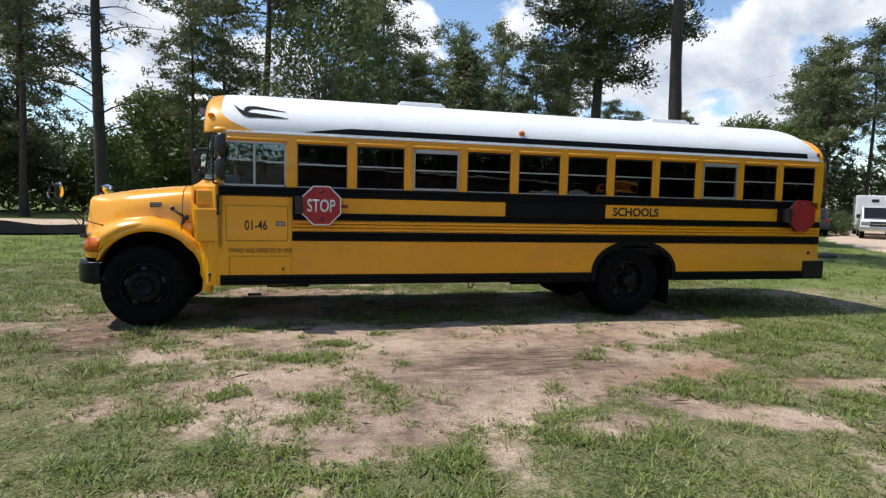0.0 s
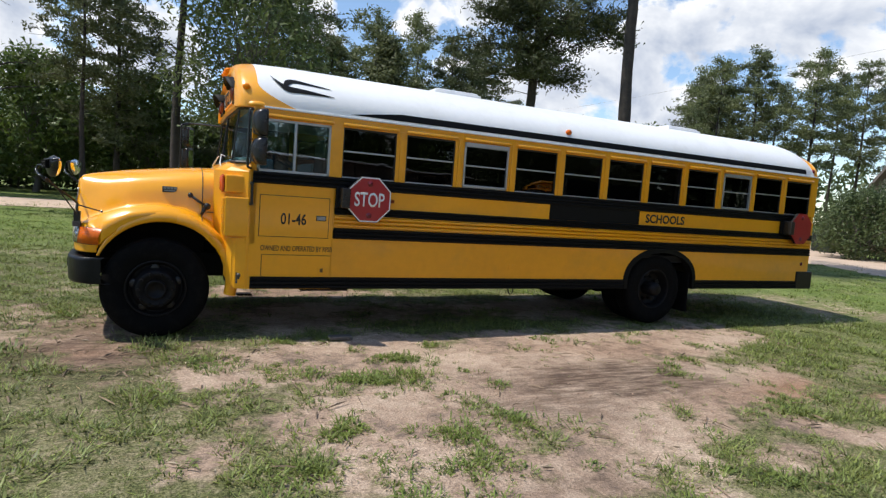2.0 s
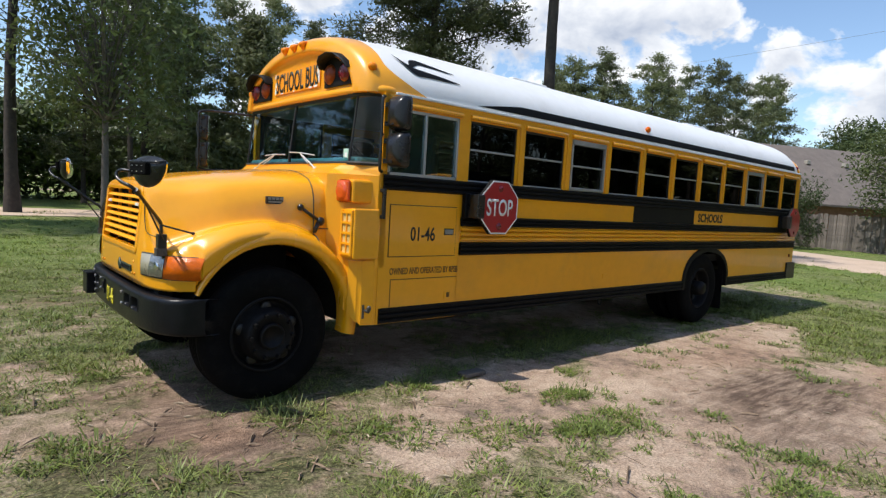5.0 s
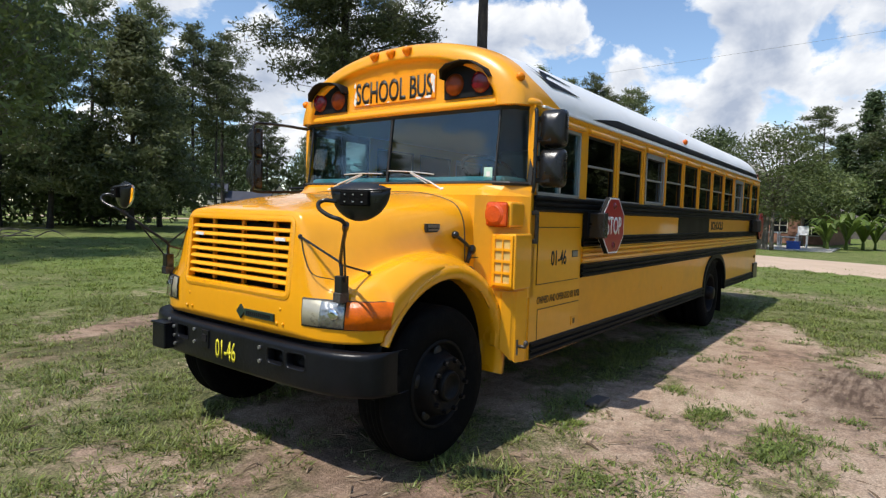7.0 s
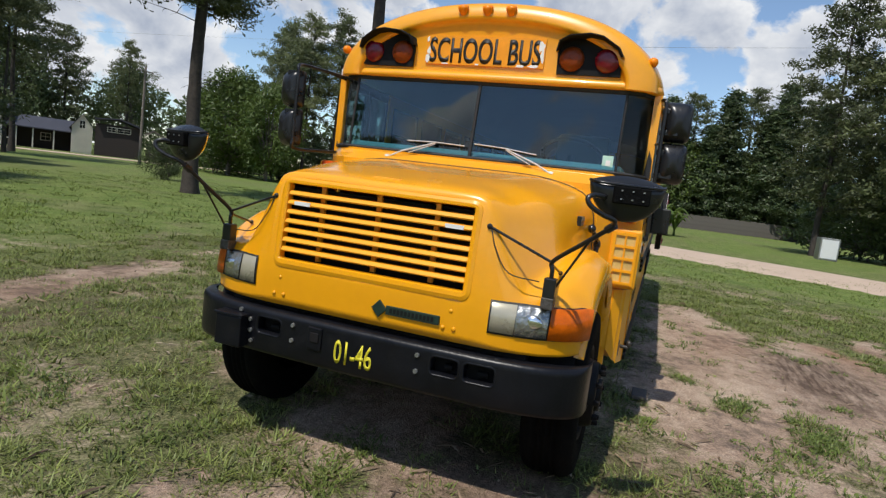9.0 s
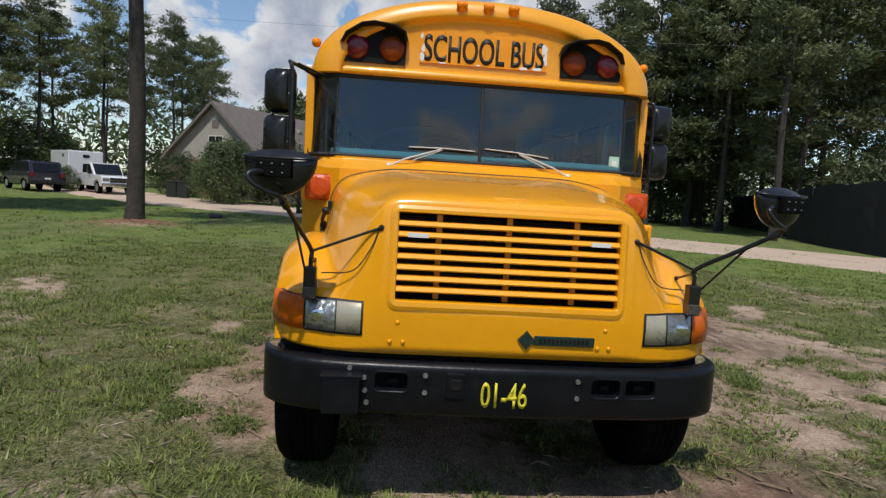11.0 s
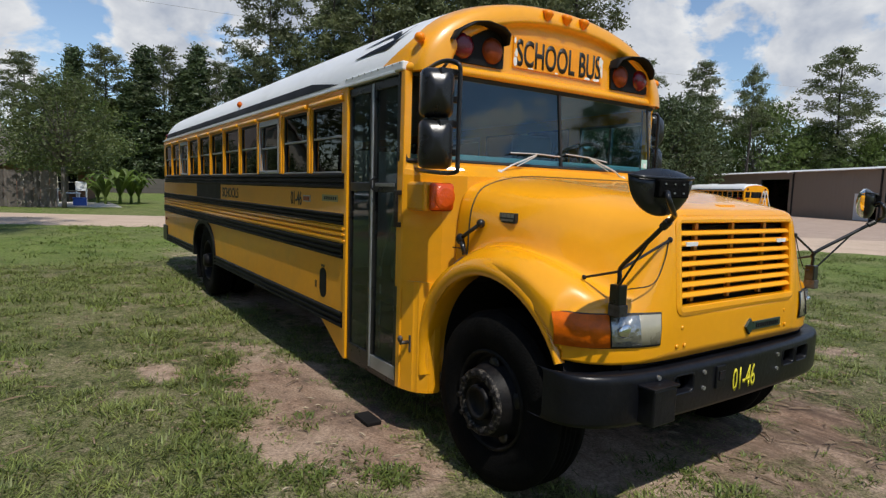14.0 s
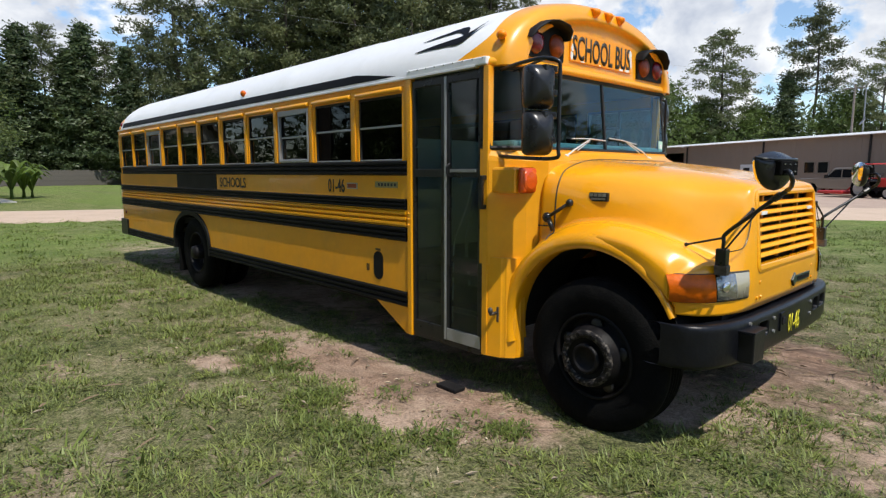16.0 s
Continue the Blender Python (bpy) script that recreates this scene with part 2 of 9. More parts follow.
CLEARAMBER = paint("yellow_amber_lens", (0.90, 0.25, 0.004), 0.3, vary=0.2, scale=30, spec=0.3)
MATTEBLACK = paint("matte_black_plastic", (0.007, 0.007, 0.008), 0.6, vary=0.25, scale=10, spec=0.2)
WIPERSTEEL = paint("pale_wiper_steel", (0.62, 0.62, 0.60), 0.5, metal=0.0, vary=0.15, scale=20)
DKAMBER = paint("dark_amber_lens", (0.20, 0.036, 0.004), 0.30, vary=0.2, scale=30, spec=0.3, bump=0.2, bump_scale=60)
SIGNRED = paint("sign_red", (0.36, 0.012, 0.016), 0.35, vary=0.08, scale=8, coat=0.2)
SIGNWHITE = paint("sign_white", (0.80, 0.79, 0.77), 0.4, vary=0.05, scale=20)
DECALYEL = paint("decal_orange_yellow", (0.85, 0.32, 0.004), 0.4, vary=0.12, scale=9)
LETTER = paint("black_lettering", (0.014, 0.012, 0.010), 0.5, vary=0.2, scale=20)
LETTERYEL = paint("yellow_lettering", (0.72, 0.62, 0.03), 0.5, vary=0.2, scale=30, dirt=(0.03, 0.03, 0.03), dirt_amount=0.8)
FADED = paint("faded_brown_lettering", (0.13, 0.060, 0.010), 0.5, vary=0.25, scale=25)
GREEN = paint("dark_green_badge", (0.012, 0.030, 0.022), 0.35, vary=0.3, scale=30)
CHROME = paint("chrome", (0.75, 0.76, 0.77), 0.12, metal=1.0, vary=0.05, scale=20)
LENSCLEAR = paint("clear_lamp_lens", (0.33, 0.34, 0.33), 0.12, metal=0.7, vary=0.35, scale=30, coat=1.0, bump=0.6, bump_scale=38)
BEZEL = paint("grey_lamp_bezel", (0.42, 0.385, 0.29), 0.28, metal=0.25, vary=0.15, scale=14, coat=0.5)
MIRROR = paint("mirror_glass", (0.85, 0.86, 0.87), 0.02, metal=1.0, vary=0.0, scale=3)
DASH = paint("teal_grey_dashboard", (0.30, 0.46, 0.45), 0.6, vary=0.12, scale=8)
LINER = paint("grey_cabin_liner", (0.45, 0.48, 0.47), 0.7, vary=0.1, scale=3)
SEATVINYL = paint("dark_green_vinyl", (0.035, 0.055, 0.045), 0.5, vary=0.15, scale=5)
GLASS = glass("tinted_window_glass", (0.075, 0.08, 0.085))
SHIELD = glass("windshield_glass", (0.50, 0.70, 0.75), 2.15, wavy=0.012, dirt_and_sheen=0.002)
CORNERGLASS = glass("corner_glass", (0.62, 0.70, 0.69), 1.48, wavy=0.015, dirt_and_sheen=0.02)
DOORGLASS = glass("door_glass", (0.52, 0.60, 0.58), wavy=0.02, dirt_and_sheen=0.025)

# ---- mesh helpers ----
def mesh_of(bm, name, mat, smooth=False):
    me = bpy.data.meshes.new(name)
    if smooth:
        for f in bm.faces:
            f.smooth = True
    bm.to_mesh(me)
    bm.free()
    for m in (mat if isinstance(mat, (list, tuple)) else (mat,)):
        me.materials.append(m)
    return me


def part(name, bm, mat, parent=None, label="", smooth=False):
    """Links a bmesh (or a mesh) as one object under its thing or part."""
    ob = new(name, bm if isinstance(bm, bpy.types.Mesh) else mesh_of(bm, name, mat, smooth))
    if parent is not None:
        ob.parent = parent
    if label:
        ob["label"] = label
    return ob


def box(bm, x0, x1, y0, y1, z0, z1, bevel=0.0, seg=2):
    g = bmesh.ops.create_cube(bm, size=1.0)
    vs = g["verts"]
    for v in vs:
        v.co = Vector(((x0 + x1) / 2 + v.co.x * (x1 - x0), (y0 + y1) / 2 + v.co.y * (y1 - y0), (z0 + z1) / 2 + v.co.z * (z1 - z0)))
    if bevel:
        es = list({e for v in vs for e in v.link_edges})
        bmesh.ops.bevel(bm, geom=es, offset=bevel, segments=seg, profile=0.5, affect='EDGES')
    return bm


def boxes(*specs, bevel=0.0):
    bm = bmesh.new()
    for s in specs:
        box(bm, *s, bevel=bevel)
    return bm


def cyl(bm, p0, p1, r0, r1=None, seg=16, caps=True):
    p0, p1 = Vector(p0), Vector(p1)
    d = p1 - p0
    q = d.to_track_quat('Z', 'Y').to_matrix().to_4x4()
    bmesh.ops.create_cone(bm, cap_ends=caps, segments=seg, radius1=r0, radius2=r0 if r1 is None else r1, depth=d.length, matrix=Matrix.Translation((p0 + p1) / 2) @ q)
    return bm


def ball(bm, c, r, seg=12, scale=(1, 1, 1)):
    bmesh.ops.create_uvsphere(bm, u_segments=seg, v_segments=max(6, seg // 2 + 2), radius=r, matrix=Matrix.Translation(c) @ Matrix.Diagonal((*scale, 1)))
    return bm


def smooth_path(pts, n=6):
    """Catmull-Rom through the points."""
    p = [Vector(a) for a in pts]
    p = [2 * p[0] - p[1]] + p + [2 * p[-1] - p[-2]]
    out = []
    for i in range(1, len(p) - 2):
        for k in range(n):
            t = k / n
            out.append(0.5 * ((2 * p[i]) + (p[i + 1] - p[i - 1]) * t + (2 * p[i - 1] - 5 * p[i] + 4 * p[i + 1] - p[i + 2]) * t * t + (3 * p[i] - p[i - 1] - 3 * p[i + 1] + p[i + 2]) * t ** 3))
    out.append(p[-2])
    return out


def tube(bm, pts, r, seg=8, r_end=None):
    """A round bar along points; its frame is carried along, so it never twists."""
    pts = [Vector(p) for p in pts]
    n = len(pts)
    dirs = [(pts[min(i + 1, n - 1)] - pts[max(i - 1, 0)]).normalized() for i in range(n)]
    u = dirs[0].orthogonal().normalized()
    rings = []
    for i, p in enumerate(pts):
        u = (u - dirs[i] * u.dot(dirs[i])).normalized()
        v = dirs[i].cross(u)
        rr = r if r_end is None else r + (r_end - r) * i / (n - 1)
        rings.append([bm.verts.new(p + u * (rr * math.cos(2 * math.pi * k / seg)) + v * (rr * math.sin(2 * math.pi * k / seg))) for k in range(seg)])
    for a, b in zip(rings, rings[1:]):
        for k in range(seg):
            bm.faces.new((a[k], a[(k + 1) % seg], b[(k + 1) % seg], b[k]))
    bm.faces.new(rings[0][::-1]); bm.faces.new(rings[-1])
    return bm


def sheet(bm, grid, close_u=False):
    """Quads over a grid of points, rows by columns; a None face is left out by the caller's skip."""
    vs = [[bm.verts.new(p) for p in row] for row in grid]
    for a, b in zip(vs, vs[1:]):
        for k in range(len(a) - (0 if close_u else 1)):
            j = (k + 1) % len(a)
            bm.faces.new((a[k], a[j], b[j], b[k]))
    return vs


def prism(bm, outline, axis, a, b, bevel=0.0):
    """A closed outline of 2D points pushed along an axis from a to b. axis 'x': points are (y, z); 'y': (x, z); 'z': (x, y)."""
    def at(p, h):
        return {"x": (h, p[0], p[1]), "y": (p[0], h, p[1]), "z": (p[0], p[1], h)}[axis]
    lo = [bm.verts.new(at(p, a)) for p in outline]
    hi = [bm.verts.new(at(p, b)) for p in outline]
    n = len(outline)
    fs = [bm.faces.new(lo[::-1]), bm.faces.new(hi)]
    for k in range(n):
        fs.append(bm.faces.new((lo[k], lo[(k + 1) % n], hi[(k + 1) % n], hi[k])))
    if bevel:
        es = list({e for f in fs[:2] for e in f.edges})
        bmesh.ops.bevel(bm, geom=es, offset=bevel, segments=2, profile=0.5, affect='EDGES')
    bmesh.ops.recalc_face_normals(bm, faces=bm.faces)
    return bm


def lathe(bm, profile, centre, axis=(0, 1, 0), seg=40):
    """profile: (radius, along) pairs turned round the axis."""
    q = Vector(axis).to_track_quat('Z', 'Y')
    c = Vector(centre)
    rows = [[c + q @ Vector((r * math.cos(2 * math.pi * k / seg), r * math.sin(2 * math.pi * k / seg), h)) for k in range(seg)] for r, h in profile]
    sheet(bm, rows, close_u=True)
    return bm


def rounded(w, h, r, n=5):
    """A rounded rectangle's outline about the origin."""
    pts = []
    for cx, cy, a0 in ((w / 2 - r, h / 2 - r, 0), (-w / 2 + r, h / 2 - r, 90), (-w / 2 + r, -h / 2 + r, 180), (w / 2 - r, -h / 2 + r, 270)):
        for k in range(n + 1):
            a = radians(a0 + 90 * k / n)
            pts.append((cx + r * math.cos(a), cy + r * math.sin(a)))
    return pts


def words(name, text, width, height, m, mat, parent, label="", depth=0.002, bold=0.014):
    """Lettering as a mesh: fitted to width x height, centred at the pose m (x along the line, y up the letters)."""
    cu = bpy.data.curves.new(name, 'FONT')
    cu.body = text
    cu.offset = bold
    cu.resolution_u = 4
    tmp = bpy.data.objects.new(name, cu)
    me = bpy.data.meshes.new_from_object(tmp)
    co = np.zeros(len(me.vertices) * 3)
    me.vertices.foreach_get("co", co)
    co = co.reshape(-1, 3)
    lo, hi = co.min(0), co.max(0)
    co[:, 0] = (co[:, 0] - (lo[0] + hi[0]) / 2) * width / (hi[0] - lo[0])
    co[:, 1] = (co[:, 1] - (lo[1] + hi[1]) / 2) * height / (hi[1] - lo[1])
    me.vertices.foreach_set("co", co.ravel())
    bpy.data.objects.remove(tmp)
    me.transform(m)
    bm = bmesh.new(); bm.from_mesh(me); bpy.data.meshes.remove(me)
    n = (m.to_3x3() @ Vector((0, 0, 1))).normalized()
    ext = bmesh.ops.extrude_face_region(bm, geom=list(bm.faces))
    bmesh.ops.translate(bm, verts=[g for g in ext["geom"] if isinstance(g, bmesh.types.BMVert)], vec=n * depth)
    return part(name, bm, mat, parent, label)


def empty(name, loc, label, category, group="", kind=""):
    ob = new(name)
    ob.empty_display_size = 0.2
    ob.location = loc
    return tagged(ob, label, category, group, kind)

# ---- ground, road, yard ----
rng = np.random.default_rng(7)


def value_noise(x, y, scale, seed):
    """Smooth lattice noise in 0..1."""
    r = np.random.default_rng(seed)
    tab = r.random((256, 256))
    u, v = np.asarray(x) / scale + 1000.0, np.asarray(y) / scale + 1000.0
    i, j = np.floor(u).astype(int), np.floor(v).astype(int)
    a, b = u - i, v - j
    a, b = a * a * (3 - 2 * a), b * b * (3 - 2 * b)
    t = lambda p, q: tab[p % 256, q % 256]
    return (t(i, j) * (1 - a) + t(i + 1, j) * a) * (1 - b) + (t(i, j + 1) * (1 - a) + t(i + 1, j + 1) * a) * b


def fbm(x, y, scale, seed, n=4):
    s, w, k = 0.0, 1.0, 0.0
    for o in range(n):
        s = s + value_noise(x, y, scale / 2 ** o, seed + o) * w
        k += w
        w *= 0.55
    return s / k


# worn earth: centre x, y, radii, turn, strength
WORN_LEFT = [(1.5, 6.2, 2.3, 0.75, 0.0, 1.1), (1.9, 5.2, 2.0, 0.72, 0.0, 1.15), (3.0, 6.2, 0.9, 0.5, 0.1, 1.0), (3.75, 4.95, 0.55, 0.26, 0.1, 1.0), (0.0, 4.75, 0.85, 0.7, 0.2, 0.95), (0.65, 3.8, 0.8, 0.38, 0.0, 0.95), (1.5, 4.2, 0.9, 0.26, 0.1, 0.8),
             (3.4, 3.65, 0.75, 0.2, -0.6, 0.8), (2.3, 3.6, 0.5, 0.18, 0.2, 0.55), (-1.3, 4.6, 0.2, 0.35, -0.3, 0.45), (-0.7, 6.3, 1.0, 0.65, 0.2, 0.85), (-0.2, 3.1, 0.5, 0.18, 0.1, 0.5), (4.9, 4.0, 0.7, 0.22, -0.2, 0.55)]
WORN_ROUND = [(-1.95, 6.9, 0.4, 0.5, 0.2, 0.75), (0.25, 9.9, 1.3, 0.34, 0.04, 1.0), (-0.65, 10.05, 0.6, 0.32, 0.2, 0.9), (1.45, 9.95, 0.4, 0.14, 0.0, 0.65), (1.36, 10.72, 0.3, 0.12, 0.2, 0.5), (1.85, 11.7, 0.35, 0.16, 0.0, 0.65), (-2.15, 7.3, 0.24, 0.5, 0.0, 0.7),
              (-2.5, 8.15, 0.3, 0.18, 0.0, 0.55), (-2.8, 9.1, 0.35, 0.15, 0.3, 0.5), (2.7, 13.5, 0.9, 0.4, 0.4, 0.65), (0.3, 13.3, 1.2, 0.35, 0.2, 0.7), (-1.3, 12.95, 0.9, 0.36, 0.3, 0.85), (11.5, 15.98, 0.8, 0.7, 0.0, 0.9), (1.6, 8.45, 4.0, 0.62, 0.0, 0.75),
              (-1.75, 8.4, 0.7, 0.75, 0.0, 0.65)]


def worn(x, y):
    """How bare the earth is at a place, 0 to 1."""
    m = np.zeros_like(np.asarray(x, dtype=float))
    for cx, cy, rx, ry, a, s in WORN_LEFT + WORN_ROUND:
        dx, dy = x - cx, y - cy
        u, v = (dx * math.cos(a) + dy * math.sin(a)) / rx, (-dx * math.sin(a) + dy * math.cos(a)) / ry
        m = np.maximum(m, s * np.clip(1.55 - np.sqrt(u * u + v * v), 0, 1))
    n = 0.35 * fbm(x, y, 1.1, 11, 5) + 0.40 * fbm(x, y, 0.42, 17, 4) + 0.25 * fbm(x, y, 0.16, 19, 2)
    m = m + (n - 0.5) * 3.6 * np.clip(m * 3 + 0.10, 0, 1)
    fieldn = np.clip((fbm(x, y, 1.3, 31, 6) - 0.50) * 4.2, 0, 0.75) * (0.12 + 0.88 * np.exp(-(((x - 1) / 9.0) ** 2 + ((y - 7.5) / 7.5) ** 2) ** 2))
    fieldn = fieldn * (1 - 0.75 * np.clip(-0.9 - x, 0, 1) * np.clip(7.2 - y, 0, 1))
    fieldn = fieldn * (1 - 0.8 * np.exp(-((x + 2.6) / 1.6) ** 2 - ((y - 4.4) / 2.0) ** 2))
    fieldn = fieldn * (1 - 0.8 * np.clip((y - 9.2) * 2, 0, 1) * np.clip(x - 0.8, 0, 1))
    fieldn = fieldn * (1 - 0.85 * np.exp(-((x + 2.6) / 0.9) ** 2 - ((y - 11.2) / 0.8) ** 2))
    fieldn = fieldn * (1 - 0.85 * np.exp(-((x + 2.8) / 1.0) ** 2 - ((y - 8.8) / 1.2) ** 2))
    return np.clip(np.maximum(m, fieldn), 0, 1)


def height(x, y):
    near = np.exp(-((x - 1) ** 2 + (y - 7) ** 2) / 900.0)
    rise = 0.030 * (fbm(x, y, 0.55, 51, 4) - 0.5) + 0.05 * (fbm(x, y, 3.0, 61, 2) - 0.5)
    wheels = np.ones_like(x)
    for wx, wy in ((-1.585, 7.5), (-1.585, 9.4), (4.64, 7.55), (4.64, 9.3)):
        wheels = np.minimum(wheels, np.clip(np.hypot(x - wx, y - wy) / 0.7 - 0.35, 0, 1))
    mound = 0.20 * np.exp(-((x - 11.5) ** 2 + (y - 15.95) ** 2) / 3.0)
    return rise * near * wheels + mound - 0.012


def axis(lo, hi, step, far):
    a = list(np.arange(lo, hi + 1e-6, step))
    d, x = step, hi
    while x < far:
        d *= 1.22
        x += d
        a.append(x)
    d, x = step, lo
    while x > -far:
        d *= 1.22
        x -= d
        a.insert(0, x)
    return np.array(a)


gx, gy = axis(-6.5, 8.5, 0.09, 2500), axis(1.2, 15.5, 0.09, 2500)
GX, GY = np.meshgrid(gx, gy)
GZ = height(GX, GY)
me = bpy.data.meshes.new("ground")
nx, ny = len(gx), len(gy)
verts = np.stack([GX.ravel(), GY.ravel(), GZ.ravel()], 1)
idx = np.arange(nx * ny).reshape(ny, nx)
faces = np.stack([idx[:-1, :-1].ravel(), idx[:-1, 1:].ravel(), idx[1:, 1:].ravel(), idx[1:, :-1].ravel()], 1)


def fast_mesh(me, verts, faces, smooth=False):
    """Vertices and faces of one size straight into a mesh."""
    k = faces.shape[1]
    me.vertices.add(len(verts)); me.vertices.foreach_set("co", np.ascontiguousarray(verts, dtype=np.float32).ravel())
    me.loops.add(faces.size); me.loops.foreach_set("vertex_index", np.ascontiguousarray(faces, dtype=np.int32).ravel())
    me.polygons.add(len(faces)); me.polygons.foreach_set("loop_start", np.arange(0, faces.size, k, dtype=np.int32))
    if smooth:
        me.polygons.foreach_set("use_smooth", np.ones(len(faces), dtype=bool))
    me.update(calc_edges=True)
    return me


fast_mesh(me, verts, faces, True)
at = me.attributes.new("bare", 'FLOAT', 'POINT')
at.data.foreach_set("value", worn(GX, GY).ravel().astype(np.float32))


def soot(x, y):
    """Old fire and oil stains in the bare earth."""
    s = np.zeros_like(x)
    for cx, cy, rx, ry, a in ((2.2, 5.35, 0.95, 0.46, 2.0), (2.75, 5.0, 0.75, 0.35, 0.9), (1.3, 4.85, 0.9, 0.45, 0.6), (1.2, 5.6, 0.7, 0.30, 0.5), (-2.1, 7.1, 0.9, 0.9, 0.8), (0.5, 3.75, 0.55, 0.35, 0.55), (0.2, 10.0, 1.2, 0.35, 0.5), (-0.9, 10.05, 0.6, 0.3, 0.5), (-2.4, 8.1, 0.6, 0.4, 0.45), (-1.3, 12.2, 1.3, 0.7, 0.65), (0.3, 13.5, 1.4, 0.6, 0.6)):
        s = np.maximum(s, a * np.exp(-((x - cx) / rx) ** 2 - ((y - cy) / ry) ** 2))
    streak = fbm(x * 0.22 + y * 0.10, y - x * 0.15, 0.11, 83, 3)
    blot = fbm(x, y, 0.34, 81, 4)
    return np.clip(s * np.clip((0.55 * streak + 0.45 * blot - 0.34) * 4.6, 0.34, 1.0), 0, 0.74)


def clay(x, y):
    """Redder earth where the clay comes up."""
    s = np.zeros_like(x)
    for cx, cy, rx, ry, a in ((0.1, 10.1, 1.3, 0.6, 0.45), (-0.9, 9.7, 1.0, 0.5, 0.4), (-2.1, 7.2, 0.8, 1.0, 0.6), (-1.1, 12.9, 1.2, 0.6, 0.35), (4.3, 4.6, 1.4, 0.5, 0.9), (-2.0, 12.2, 0.9, 0.5, 0.7), (3.3, 6.3, 1.2, 0.5, 0.4)):
        s = np.maximum(s, a * np.exp(-((x - cx) / rx) ** 2 - ((y - cy) / ry) ** 2))
    return np.clip(s * (0.3 + 1.4 * fbm(x, y, 0.5, 85, 4)), 0, 1)


lt = me.attributes.new("lush", 'FLOAT', 'POINT')
lt.data.foreach_set("value", np.clip(1.15 - 1.15 * np.exp(-(((GX - 0.5) / 9.5) ** 2 + ((GY - 7.5) / 9.0) ** 2) ** 1.5) - 0.5 * (fbm(GX, GY, 2.5, 93, 4) > 0.56), 0, 1).ravel().astype(np.float32))
ct = me.attributes.new("clay", 'FLOAT', 'POINT')
ct.data.foreach_set("value", clay(GX, GY).ravel().astype(np.float32))
st = me.attributes.new("soot", 'FLOAT', 'POINT')
st.data.foreach_set("value", soot(GX, GY).ravel().astype(np.float32))


def soil_nodes(m, n, l, p):
    """Earth colour at three scales: pale sand, grey loam, reddish clay, with crumbs and pebbles."""
    co = n.new("ShaderNodeTexCoord")
    def nz(s, d, rough=0.55):
        t = n.new("ShaderNodeTexNoise"); t.inputs["Scale"].default_value = s; t.inputs["Detail"].default_value = d; t.inputs["Roughness"].default_value = rough
        l.new(co.outputs["Object"], t.inputs["Vector"]); return t
    a, b, c = nz(0.9, 5), nz(7, 6, 0.65), nz(60, 4, 0.7)
    r = n.new("ShaderNodeValToRGB"); e = r.color_ramp.elements
    e[0].position, e[0].color = 0.36, (0.175, 0.132, 0.105, 1)
    e[1].position, e[1].color = 0.66, (0.56, 0.430, 0.325, 1)
    k = e.new(0.47); k.color = (0.39, 0.280, 0.205, 1)
    k = e.new(0.56); k.color = (0.50, 0.380, 0.285, 1)
    mx = n.new("ShaderNodeMath"); mx.operation = 'MULTIPLY_ADD'; mx.inputs[1].default_value = 0.55
    l.new(a.outputs["Fac"], mx.inputs[0])
    m2 = n.new("ShaderNodeMath"); m2.operation = 'MULTIPLY'; m2.inputs[1].default_value = 0.45
    l.new(b.outputs["Fac"], m2.inputs[0]); l.new(m2.outputs[0], mx.inputs[2]); l.new(mx.outputs[0], r.inputs[0])
    crumbs = n.new("ShaderNodeMapRange"); crumbs.inputs[1].default_value, crumbs.inputs[2].default_value, crumbs.inputs[3].default_value, crumbs.inputs[4].default_value = 0.35, 0.65, 0.62, 1.28
    l.new(c.outputs["Fac"], crumbs.inputs[0])
    sc = n.new("ShaderNodeVectorMath"); sc.operation = 'SCALE'
    l.new(r.outputs[0], sc.inputs[0]); l.new(crumbs.outputs[0], sc.inputs["Scale"])
    return co, nz, a, b, c, sc.outputs[0]


